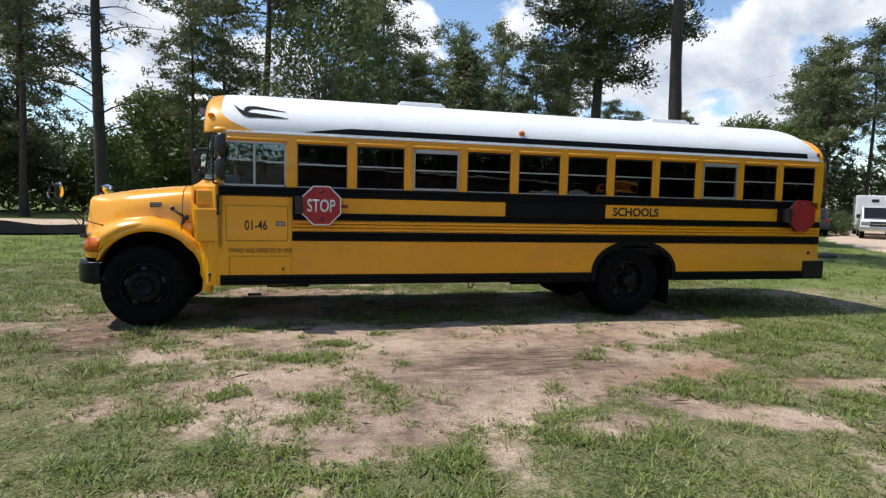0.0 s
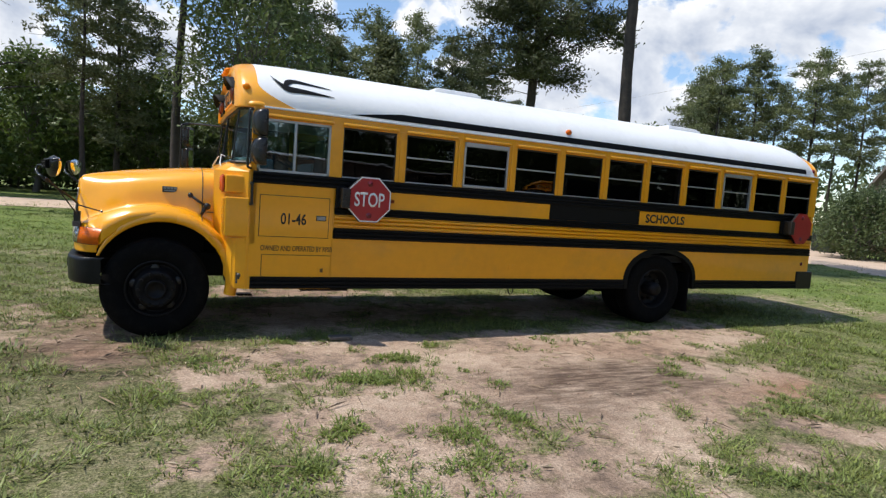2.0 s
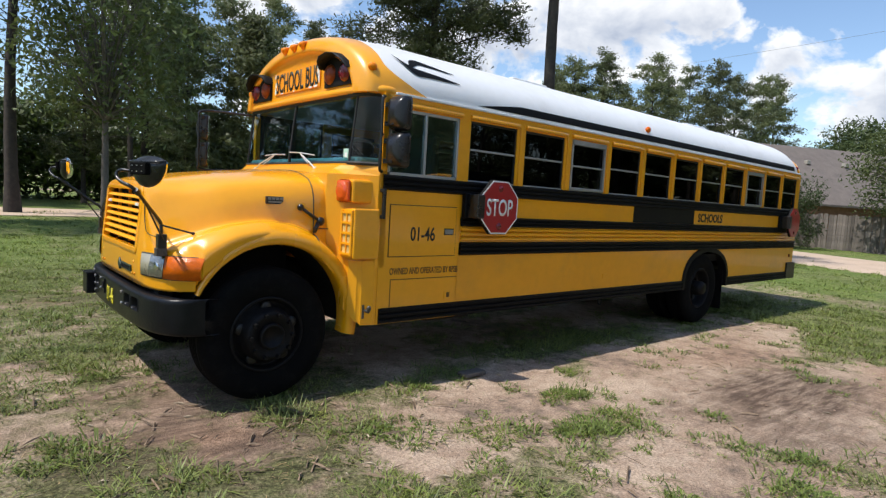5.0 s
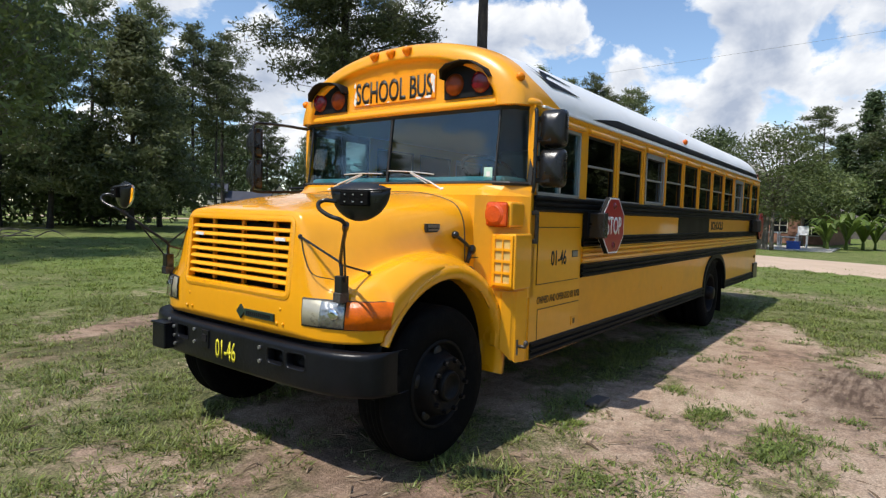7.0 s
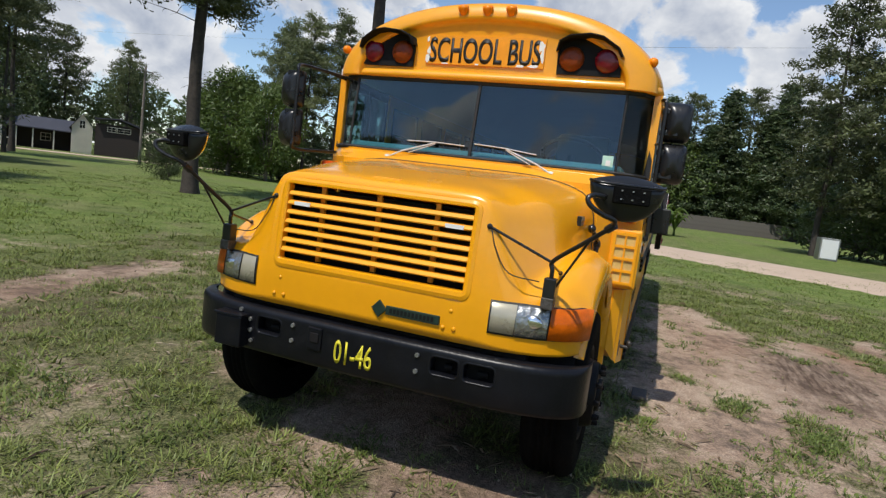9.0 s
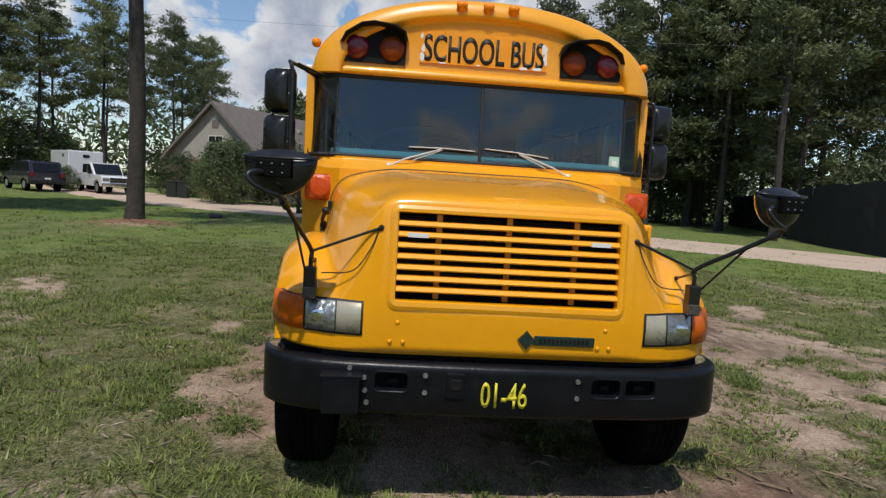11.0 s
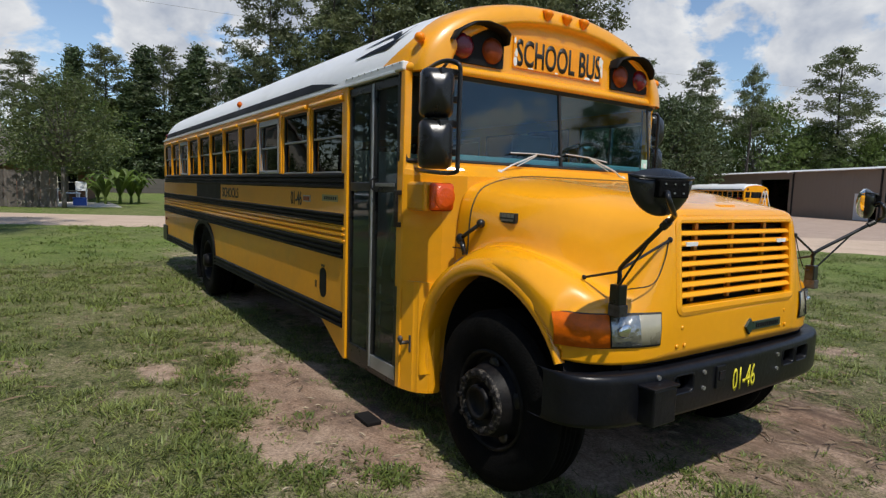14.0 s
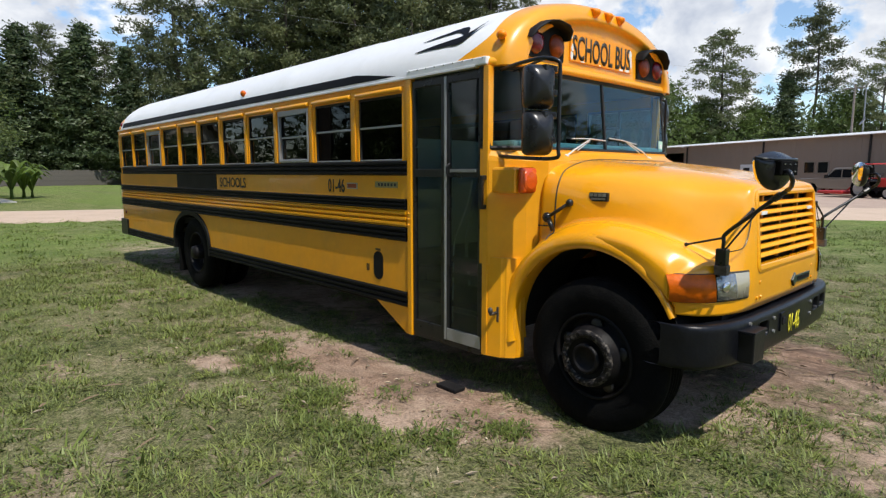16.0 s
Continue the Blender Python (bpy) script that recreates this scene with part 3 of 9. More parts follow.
def ground_material():
    m, n, l, p = mat_new("lawn_and_earth")
    co, nz, a, b, c, soil = soil_nodes(m, n, l, p)
    # thatch and short turf between the blades
    g1, g2 = nz(1.3, 5), nz(15, 6, 0.72)
    gr = n.new("ShaderNodeValToRGB"); e = gr.color_ramp.elements
    e[0].position, e[0].color = 0.38, (0.050, 0.058, 0.022, 1)
    e[1].position, e[1].color = 0.62, (0.265, 0.225, 0.140, 1)
    k = e.new(0.49); k.color = (0.142, 0.142, 0.062, 1)
    ad = n.new("ShaderNodeMath"); ad.operation = 'MULTIPLY_ADD'; ad.inputs[1].default_value = 0.45
    l.new(g1.outputs["Fac"], ad.inputs[0])
    ml = n.new("ShaderNodeMath"); ml.operation = 'MULTIPLY'; ml.inputs[1].default_value = 0.55
    l.new(g2.outputs["Fac"], ml.inputs[0]); l.new(ml.outputs[0], ad.inputs[2]); l.new(ad.outputs[0], gr.inputs[0])
    at = n.new("ShaderNodeAttribute"); at.attribute_name = "bare"
    sh = n.new("ShaderNodeMath"); sh.operation = 'MULTIPLY_ADD'; sh.inputs[1].default_value = 1.3; sh.inputs[2].default_value = -0.65
    l.new(b.outputs["Fac"], sh.inputs[0])
    su = n.new("ShaderNodeMath"); su.operation = 'ADD'
    l.new(at.outputs["Fac"], su.inputs[0]); l.new(sh.outputs[0], su.inputs[1])
    mr = n.new("ShaderNodeMapRange"); mr.inputs[1].default_value, mr.inputs[2].default_value = 0.10, 0.62
    l.new(su.outputs[0], mr.inputs[0])
    mx = n.new("ShaderNodeMixRGB"); l.new(mr.outputs[0], mx.inputs[0]); gl_ = n.new("ShaderNodeMixRGB"); la = n.new("ShaderNodeAttribute"); la.attribute_name = "lush"
    gb = n.new("ShaderNodeMixRGB"); gb.inputs[1].default_value = (0.090, 0.145, 0.030, 1); gb.inputs[2].default_value = (0.190, 0.230, 0.066, 1)
    gm = n.new("ShaderNodeMapRange"); gm.inputs[1].default_value, gm.inputs[2].default_value = 0.38, 0.62
    l.new(ad.outputs[0], gm.inputs[0]); l.new(gm.outputs[0], gb.inputs[0]); l.new(la.outputs["Fac"], gl_.inputs[0]); l.new(gr.outputs[0], gl_.inputs[1]); l.new(gb.outputs[0], gl_.inputs[2])
    fl = n.new("ShaderNodeMapRange"); fl.inputs[1].default_value, fl.inputs[2].default_value, fl.inputs[3].default_value, fl.inputs[4].default_value = 0.36, 0.64, 0.45, 1.5
    fs = n.new("ShaderNodeVectorMath"); fs.operation = 'SCALE'
    l.new(c.outputs["Fac"], fl.inputs[0]); l.new(gl_.outputs[0], fs.inputs[0]); l.new(fl.outputs[0], fs.inputs["Scale"]); l.new(fs.outputs[0], mx.inputs[1])
    ca = n.new("ShaderNodeAttribute"); ca.attribute_name = "clay"
    cx = n.new("ShaderNodeMixRGB"); cx.blend_type = 'MULTIPLY'; cx.inputs[2].default_value = (0.66, 0.51, 0.43, 1)
    l.new(ca.outputs["Fac"], cx.inputs[0]); l.new(soil, cx.inputs[1]); l.new(cx.outputs[0], mx.inputs[2])
    sa = n.new("ShaderNodeAttribute"); sa.attribute_name = "soot"
    sx = n.new("ShaderNodeMixRGB"); sx.inputs[2].default_value = (0.088, 0.058, 0.042, 1)
    # the stain is streaked and crumbly, as tyres have dragged it
    sv = n.new("ShaderNodeMapping"); sv.inputs["Rotation"].default_value = (0, 0, 0.35); sv.inputs["Scale"].default_value = (0.28, 1.5, 1.0)
    sn = n.new("ShaderNodeTexNoise"); sn.inputs["Scale"].default_value = 11; sn.inputs["Detail"].default_value = 6; sn.inputs["Roughness"].default_value = 0.65
    sk = n.new("ShaderNodeMapRange"); sk.inputs[1].default_value, sk.inputs[2].default_value, sk.inputs[3].default_value, sk.inputs[4].default_value = 0.36, 0.60, 0.42, 1.25
    sm = n.new("ShaderNodeMath"); sm.operation = 'MULTIPLY'; sm.use_clamp = True
    l.new(co.outputs["Object"], sv.inputs[0]); l.new(sv.outputs[0], sn.inputs["Vector"]); l.new(sn.outputs["Fac"], sk.inputs[0])
    l.new(sa.outputs["Fac"], sm.inputs[0]); l.new(sk.outputs[0], sm.inputs[1]); l.new(sm.outputs[0], sx.inputs[0]); l.new(mx.outputs[0], sx.inputs[1])
    l.new(sx.outputs[0], p.inputs["Base Color"])
    p.inputs["Roughness"].default_value = 0.95
    p.inputs["Specular IOR Level"].default_value = 0.15
    bp = n.new("ShaderNodeBump"); bp.inputs["Strength"].default_value = 0.7; bp.inputs["Distance"].default_value = 0.03
    hs = n.new("ShaderNodeMath"); hs.operation = 'ADD'
    l.new(b.outputs["Fac"], hs.inputs[0]); l.new(c.outputs["Fac"], hs.inputs[1]); l.new(hs.outputs[0], bp.inputs["Height"]); l.new(bp.outputs[0], p.inputs["Normal"])
    return m


me.materials.append(ground_material())
tagged(new("ground", me), "mown lawn with worn bare earth patches", "ground", kind="structure")


def gravel_material(name, tone):
    m, n, l, p = mat_new(name)
    co, nz, a, b, c, soil = soil_nodes(m, n, l, p)
    sc = n.new("ShaderNodeMixRGB"); sc.blend_type = 'MIX'; sc.inputs[0].default_value = 0.68; sc.inputs[2].default_value = (*tone, 1)
    l.new(soil, sc.inputs[1]); l.new(sc.outputs[0], p.inputs["Base Color"])
    p.inputs["Roughness"].default_value = 0.95
    bp = n.new("ShaderNodeBump"); bp.inputs["Strength"].default_value = 0.6; bp.inputs["Distance"].default_value = 0.04
    l.new(b.outputs["Fac"], bp.inputs["Height"]); l.new(bp.outputs[0], p.inputs["Normal"])
    return m


ROADMAT = gravel_material("sandy_track", (0.55, 0.42, 0.315))
YARDMAT = gravel_material("gravel_yard", (0.37, 0.275, 0.22))
near = [(-60, -52), (-20, -24.5), (1.2, -10.6), (7.9, -6.4), (13.5, -1.5), (16.2, 3.5), (18.4, 8.0), (20.4, 13.0), (23.6, 19.5), (30, 27), (46, 40), (80, 62)]
far_ = [(-55, -60), (-15, -31), (6, -17), (14, -11), (19.5, -4.0), (22.8, 1.5), (25.2, 7.0), (27.6, 12.0), (31.5, 18.5), (38, 25), (53, 37), (85, 57)]
A = [v.to_2d() for v in smooth_path([(*p, 0) for p in near], 14)]
B = [v.to_2d() for v in smooth_path([(*p, 0) for p in far_], 14)]
rr = random.Random(3)
bm = bmesh.new()
rows = []
for a, b in zip(A, B):
    w = (b - a)
    ja, jb = rr.uniform(-0.05, 0.05), rr.uniform(-0.05, 0.05)
    rows.append([Vector((a.x + w.x * (t + (ja if t == 0 else jb if t == 1 else 0)), a.y + w.y * (t + (ja if t == 0 else jb if t == 1 else 0)), 0.022 if 0 < t < 1 else -0.02)) for t in (0.0, 0.06, 0.3, 0.5, 0.7, 0.94, 1.0)])
sheet(bm, rows)
tagged(part("road", bm, ROADMAT, smooth=True), "pale sandy gravel track across the lawn", "road", kind="structure")
bm = bmesh.new()
prism(bm, [(-70, -60), (-20, -25.5), (1.2, -11.5), (7.9, -7.3), (13.5, -4.5), (16, -10), (24, -20), (33, -34), (44, -58), (40, -75), (-20, -60)][::-1], "z", -0.1, 0.010)
tagged(part("gravel_yard", bm, YARDMAT), "reddish gravel yard before the shed", "yard", kind="structure")


# ---- grass ----
def blades(name, n, area, size, width, seed, mat, label, keep_bare=0.09, flat=False):
    """n leaning, tapered blades, thinned where the earth is bare."""
    r = np.random.default_rng(seed)
    x = r.uniform(area[0], area[1], n * 3)
    y = r.uniform(area[2], area[3], n * 3)
    bare = worn(x, y)
    thick = fbm(x, y, 0.28, seed + 90, 3)
    knot = np.clip((0.55 * thick + 0.45 * fbm(x, y, 0.11, seed + 70, 2) - 0.42) * 5.5, 0, 1)
    ok = r.random(n * 3) < np.clip((1 - bare * 1.35) * (0.10 + 0.95 * knot), keep_bare * knot, 1)
    ok &= soot(x, y) < r.uniform(0.25, 1.1, n * 3)
    x, y, thick = x[ok][:n], y[ok][:n], thick[ok][:n]
    n = len(x)
    big = fbm(x, y, 0.9, seed + 40, 2)
    h = size * r.uniform(0.45, 1.15, n) * (0.45 + 1.25 * np.clip(big - 0.18, 0, 1)) * (0.6 + 0.8 * thick)
    a = r.uniform(0, 2 * np.pi, n)
    lean = r.uniform(0.3, 1.9, n) if not flat else r.uniform(1.6, 3.2, n)
    dx, dy = np.cos(a), np.sin(a)
    z = height(x, y) - 0.004
    w = width * r.uniform(0.6, 1.3, n)
    base = np.stack([x, y, z], 1)
    sidev = np.stack([-dy, dx, np.zeros(n)], 1) * w[:, None]
    tip = base + np.stack([dx * lean * h, dy * lean * h, h * np.maximum(0.10, 1.0 - 0.42 * lean)], 1)
    V = np.stack([base - sidev, base + sidev, tip], 1).reshape(-1, 3)
    tri = np.arange(n * 3).reshape(n, 3)
    me = bpy.data.meshes.new(name)
    fast_mesh(me, V, tri)
    me.materials.append(mat)
    ob = new(name, me)
    return tagged(ob, label, "grass", kind="stuff")


def turf(name, n, area, size, spread, count, width, seed, mat, label, category="grass"):
    """n tufts of outward-leaning blades; they break up and stop where the earth is bare."""
    r = np.random.default_rng(seed)
    cx, cy = r.uniform(area[0], area[1], n * 3), r.uniform(area[2], area[3], n * 3)
    bare = worn(cx, cy)
    knot = 0.5 * fbm(cx, cy, 0.75, seed + 90, 3) + 0.5 * fbm(cx, cy, 0.24, seed + 70, 2)
    chance = np.clip(1.25 - bare * 1.9, 0.09, 1) * np.clip(0.34 + (knot - 0.44) * 7.0, 0.05, 1)
    keep = (r.random(n * 3) < chance) & (soot(cx, cy) < r.uniform(0.15, 0.8, n * 3))
    cx, cy, knot, bare = cx[keep][:n], cy[keep][:n], knot[keep][:n], bare[keep][:n]
    n = len(cx)
    s = r.uniform(0.45, 1.1, n) * (0.55 + 1.9 * np.clip(knot - 0.33, 0, 0.4)) * np.where(r.random(n) < 0.07, 1.5, 1.0) * (1 - 0.5 * np.clip(bare * 1.6 - 0.4, 0, 1))
    a = r.uniform(0, 2 * np.pi, (n, count))
    rad = np.sqrt(r.random((n, count))) * spread * s[:, None]
    x, y = cx[:, None] + rad * np.cos(a), cy[:, None] + rad * np.sin(a)
    h = size * s[:, None] * r.uniform(0.45, 1.35, (n, count))
    a = a + r.normal(0, 0.8, (n, count))
    lean = r.uniform(0.35, 1.75, (n, count))
    x, y, h, a, lean = (q.ravel() for q in (x, y, h, a, lean))
    m = len(x)
    dx, dy = np.cos(a), np.sin(a)
    w = width * r.uniform(0.6, 1.4, m)
    root = np.stack([x, y, height(x, y) - 0.004], 1)
    sidev = np.stack([-dy, dx, np.zeros(m)], 1) * w[:, None]
    tip = root + np.stack([dx * lean * h, dy * lean * h, h * np.maximum(0.12, 1.05 - 0.46 * lean)], 1)
    me = bpy.data.meshes.new(name)
    fast_mesh(me, np.stack([root - sidev, root + sidev, tip], 1).reshape(-1, 3), np.arange(m * 3).reshape(m, 3))
    me.materials.append(mat)
    return tagged(new(name, me), label, category, kind="stuff")


GRASS = leafy("grass_blades", (0.122, 0.170, 0.054), vary=0.58, trans=0.30, scale=6.0)
DRY = leafy("dry_grass", (0.29, 0.240, 0.145), vary=0.5, trans=0.15, scale=3.0)
turf("grass", 17500, (-6.4, 9.0, 1.4, 15.4), 0.072, 0.086, 19, 0.0054, 1, GRASS, "weedy lawn grass in uneven tufts")
blades("grass", 90000, (-6.4, 9.0, 1.4, 15.4), 0.046, 0.0042, 7, GRASS, "short green weedy lawn grass")
blades("dry_grass", 65000, (-6.4, 9.0, 1.4, 15.4), 0.042, 0.0032, 2, DRY, "dry straw-coloured clippings lying in the lawn", keep_bare=0.16, flat=True)
FARGRASS = leafy("lush_grass_blades", (0.108, 0.165, 0.040), vary=0.45, trans=0.32, scale=2.0)
turf("far_grass", 5200, (-14, 24, 10.5, 34), 0.095, 0.16, 12, 0.012, 3, FARGRASS, "lawn grass further out")
turf("far_grass", 4200, (4, 20, -6, 11), 0.085, 0.14, 12, 0.010, 4, FARGRASS, "lawn grass behind the bus")
turf("far_grass", 4200, (-8, 8, -8, 1.5), 0.080, 0.13, 12, 0.008, 5, FARGRASS, "lawn grass beside the track")
turf("far_grass", 2400, (-10, 4, 15.3, 22), 0.085, 0.14, 12, 0.009, 6, FARGRASS, "lawn grass toward the wood")
# weed tufts standing out of the bare earth
def tufts(seed, n, area, drifts):
    r = np.random.default_rng(seed)
    cx, cy = r.uniform(area[0], area[1], n // 2), r.uniform(area[2], area[3], n // 2)
    keep = (soot(cx, cy) < 0.3) & (fbm(cx, cy, 0.5, seed + 300, 3) > 0.50)
    cx, cy = [cx[keep]], [cy[keep]]
    each = max(2, n // 2 // len(drifts))
    for x, y, rx, ry, turn in drifts:
        u, v = r.normal(0, 0.5, each) * rx, r.normal(0, 0.5, each) * ry
        cx.append(x + u * math.cos(turn) - v * math.sin(turn)); cy.append(y + u * math.sin(turn) + v * math.cos(turn))
    cx, cy = np.concatenate(cx), np.concatenate(cy)
    n = len(cx)
    s = r.uniform(0.35, 1.0, n) * np.where(r.random(n) < 0.12, 1.5, 1.0)
    b = 44
    a = r.uniform(0, 2 * np.pi, (n, b))
    rad = np.sqrt(r.random((n, b))) * 0.13 * s[:, None]
    x, y = cx[:, None] + rad * np.cos(a) * r.uniform(0.6, 1.4, (n, 1)), cy[:, None] + rad * np.sin(a)
    h = 0.058 * s[:, None] * r.uniform(0.4, 1.3, (n, b))
    a2 = a + r.normal(0, 0.9, (n, b))
    lean = r.uniform(0.6, 2.2, (n, b))
    x, y, h, a2, lean = (q.ravel() for q in (x, y, h, a2, lean))
    m = len(x)
    z = height(x, y) - 0.004
    dx, dy = np.cos(a2), np.sin(a2)
    w = 0.0044 * r.uniform(0.6, 1.4, m)
    base = np.stack([x, y, z], 1)
    sidev = np.stack([-dy, dx, np.zeros(m)], 1) * w[:, None]
    mid = base + np.stack([dx * lean * 0.4 * h, dy * lean * 0.4 * h, h * 0.65], 1)
    tip = base + np.stack([dx * lean * h, dy * lean * h, h * np.maximum(0.1, 1.0 - 0.38 * lean)], 1)
    V = np.stack([base - sidev * 0.6, base + sidev * 0.6, mid + sidev, tip, mid - sidev], 1).reshape(-1, 3)
    k = np.arange(m)[:, None] * 5
    tri = np.concatenate([k + [0, 1, 2], k + [0, 2, 4], k + [4, 2, 3]], 0)
    me = bpy.data.meshes.new("weed_tufts")
    fast_mesh(me, V, tri)
    me.materials.append(WEED)
    return tagged(new("weed_tufts", me), "bright green weed tufts in bare earth", "weeds", kind="stuff")


WEED = leafy("weed_leaves", (0.108, 0.165, 0.044), vary=0.5, trans=0.3, scale=2.0)
tufts(21, 420, (-1.6, 5.2, 2.4, 7.0), ((0.42, 5.9, 0.75, 0.16, -1.35), (0.68, 4.8, 0.4, 0.14, -1.1), (0.0, 5.8, 0.2, 0.2, 0.0), (-0.53, 4.76, 0.25, 0.14, 0.0), (-0.75, 4.2, 0.35, 0.25, 0.0), (0.08, 4.1, 0.3, 0.2, 0.0), (0.3, 4.5, 0.2, 0.15, 0.0), (-0.2, 3.65, 0.4, 0.2, 0.0),
                                            (0.35, 3.2, 0.3, 0.12, 0.0), (-0.1, 3.15, 0.3, 0.2, 0.0), (1.75, 3.5, 0.6, 0.16, -0.5), (3.3, 5.5, 0.8, 0.22, 0.6), (-0.6, 6.0, 0.35, 0.2, 0.3), (0.5, 6.3, 0.35, 0.12, -0.5), (0.05, 5.75, 0.3, 0.15, -0.6), (0.9, 3.2, 0.2, 0.15, 0.0), (3.2, 4.3, 0.6, 0.2, 0.2), (-0.2, 7.1, 0.5, 0.12, 0.1), (-1.1, 6.4, 0.3, 0.2, 0.2)))
tufts(22, 150, (-2.5, 3.0, 9.5, 13.5), ((0.8, 10.3, 0.3, 0.12, 0.0), (0.0, 10.55, 0.3, 0.12, 0.0), (-1.05, 10.4, 0.4, 0.25, 0.2), (-1.25, 9.95, 0.25, 0.15, 0.0), (1.45, 10.2, 0.4, 0.12, 0.0), (-0.5, 10.7, 0.4, 0.15, 0.0)))
tufts(23, 90, (-5.0, -2.3, 4.0, 10.0), ((-2.4, 8.6, 0.5, 0.25, 0.2), (-2.5, 9.5, 0.5, 0.3, 0.0), (-2.6, 10.5, 0.5, 0.3, 0.0), (-2.9, 7.4, 0.3, 0.5, 0.0)))
# twigs and bark litter
r_ = random.Random(12)
bm = bmesh.new()
for k in range(520):
    x, y = (r_.uniform(-5.5, 7), r_.uniform(2.0, 14.5)) if k % 4 else (r_.gauss(-1.8, 0.7), r_.gauss(6.8, 0.9))
    a, L = r_.uniform(0, math.pi), r_.uniform(0.02, 0.10)
    z = 0.004
    w = r_.uniform(0.002, 0.007)
    dx, dy = math.cos(a), math.sin(a)
    p = [bm.verts.new(q) for q in ((x - dx * L - dy * w, y - dy * L + dx * w, z), (x + dx * L - dy * w, y + dy * L + dx * w, z + 0.006), (x + dx * L + dy * w, y + dy * L - dx * w, z + 0.006), (x - dx * L + dy * w, y - dy * L - dx * w, z), (x, y, z + w * 2 + 0.004))]
    for i in range(4):
        bm.faces.new((p[i], p[(i + 1) % 4], p[4]))
tagged(part("twig_litter", bm, paint("twig_brown", (0.20, 0.14, 0.09), 0.9, vary=0.3, scale=4, island=0.5)), "small twigs and bark chips scattered on the ground", "litter", kind="stuff")
# pale wood chips and dry leaves
bm = bmesh.new()
for k in range(170):
    x, y = (r_.uniform(-4.5, 4.5), r_.uniform(2.4, 13.0)) if k % 2 else (r_.gauss(-1.6, 1.2), r_.gauss(7.0, 1.6)) if k % 4 else (r_.gauss(0.0, 1.0), r_.gauss(10.1, 0.5))
    a, L, w = r_.uniform(0, math.pi), r_.uniform(0.012, 0.050), r_.uniform(0.002, 0.007)
    dx, dy, z = math.cos(a), math.sin(a), r_.uniform(0.006, 0.022)
    p = [bm.verts.new(q) for q in ((x - dx * L, y - dy * L, z - 0.004), (x - dy * w, y + dx * w, z + 0.004), (x + dx * L, y + dy * L, z), (x + dy * w, y - dx * w, z + 0.007), (x, y, z - 0.01))]
    for f in ((0, 3, 1), (1, 3, 2), (0, 1, 4), (1, 2, 4), (2, 3, 4), (3, 0, 4)):
        bm.faces.new([p[q] for q in f])
tagged(part("wood_chips", bm, paint("pale_chips", (0.36, 0.29, 0.20), 0.9, vary=0.3, scale=4, island=0.5)), "pale wood chips and dry leaves on the ground", "litter", kind="stuff")
# clay clods
bm = bmesh.new()
for k in range(200):
    x, y = r_.gauss(0.2, 0.7), r_.gauss(10.25, 0.35)
    if k % 3 == 0:
        x, y = r_.gauss(2.0, 1.6), r_.gauss(5.2, 0.9)
    s = r_.uniform(0.004, 0.012)
    bmesh.ops.create_icosphere(bm, subdivisions=1, radius=s, matrix=Matrix.Translation((x, y, s * 0.3)) @ Matrix.Rotation(r_.uniform(0, 6), 4, 'Z') @ Matrix.Diagonal((1, 0.7, 0.55, 1)))
tagged(part("clay_clods", bm, paint("clay", (0.30, 0.20, 0.14), 0.95, vary=0.2, scale=8, island=0.3)), "dry clay clods", "soil", kind="stuff")

# ---- the school bus ----
# Along x: nose at -2.4, tail at 7.9. Its own y: left side -1.2, right side 1.2.
HALF = 1.2
REAR = 7.88
bus = empty("school_bus", (0, 8.44, 0), "yellow school bus with black rails and white roof on grass", "bus")


def wall_strip(bm, xs, lo, hi, y0, y1):
    """A panel with thickness over x, between the heights lo(x) and hi(x)."""
    rings = []
    for x in xs:
        a, b = lo(x), hi(x)
        rings.append([bm.verts.new(p) for p in ((x, y0, a), (x, y0, b), (x, y1, b), (x, y1, a))])
    for p, q in zip(rings, rings[1:]):
        for k in range(4):
            bm.faces.new((p[k], p[(k + 1) % 4], q[(k + 1) % 4], q[k]))
    bm.faces.new(rings[0]); bm.faces.new(rings[-1][::-1])
    bmesh.ops.recalc_face_normals(bm, faces=bm.faces)
    return bm


ARCH_X, ARCH_W, ARCH_TOP = 4.70, 0.635, 1.03


def arch(x, base):
    u = abs(x - ARCH_X) / ARCH_W
    return base if u >= 1 else max(base, 0.56 + (ARCH_TOP - 0.56) * (1 - u ** 2.6) ** 0.5)


def xs_between(a, b):
    s = {a, b}
    if a < ARCH_X < b:
        s |= {ARCH_X + ARCH_W * math.sin(radians(d)) for d in range(-90, 91, 6)}
        s |= {ARCH_X - ARCH_W - 1e-3, ARCH_X + ARCH_W + 1e-3}
    return sorted(s)


def ridged(z0, z1, n, base, depth):
    """A rail's outline: n ridges across its height, as (outward, z)."""
    pts = [(0, z0)]
    h = (z1 - z0) / n
    for k in range(n):
        a = z0 + k * h
        pts += [(base, a + 0.08 * h), (base + depth, a + 0.3 * h), (base + depth, a + 0.7 * h), (base, a + 0.92 * h)]
    pts.append((0, z1))
    return pts


def rail(name, x0, x1, z0, z1, n, base, depth, side, mat, label=""):
    bm = bmesh.new()
    prism(bm, [(side * (HALF - 0.004 + o), z) for o, z in ridged(z0, z1, n, base, depth)], "x", x0, x1)
    return part(name, bm, mat, bus, label)


WIN_X0, PITCH, WIN_W, WIN_Z0, WIN_Z1 = 0.10, 0.704, 0.588, 1.668, 2.188

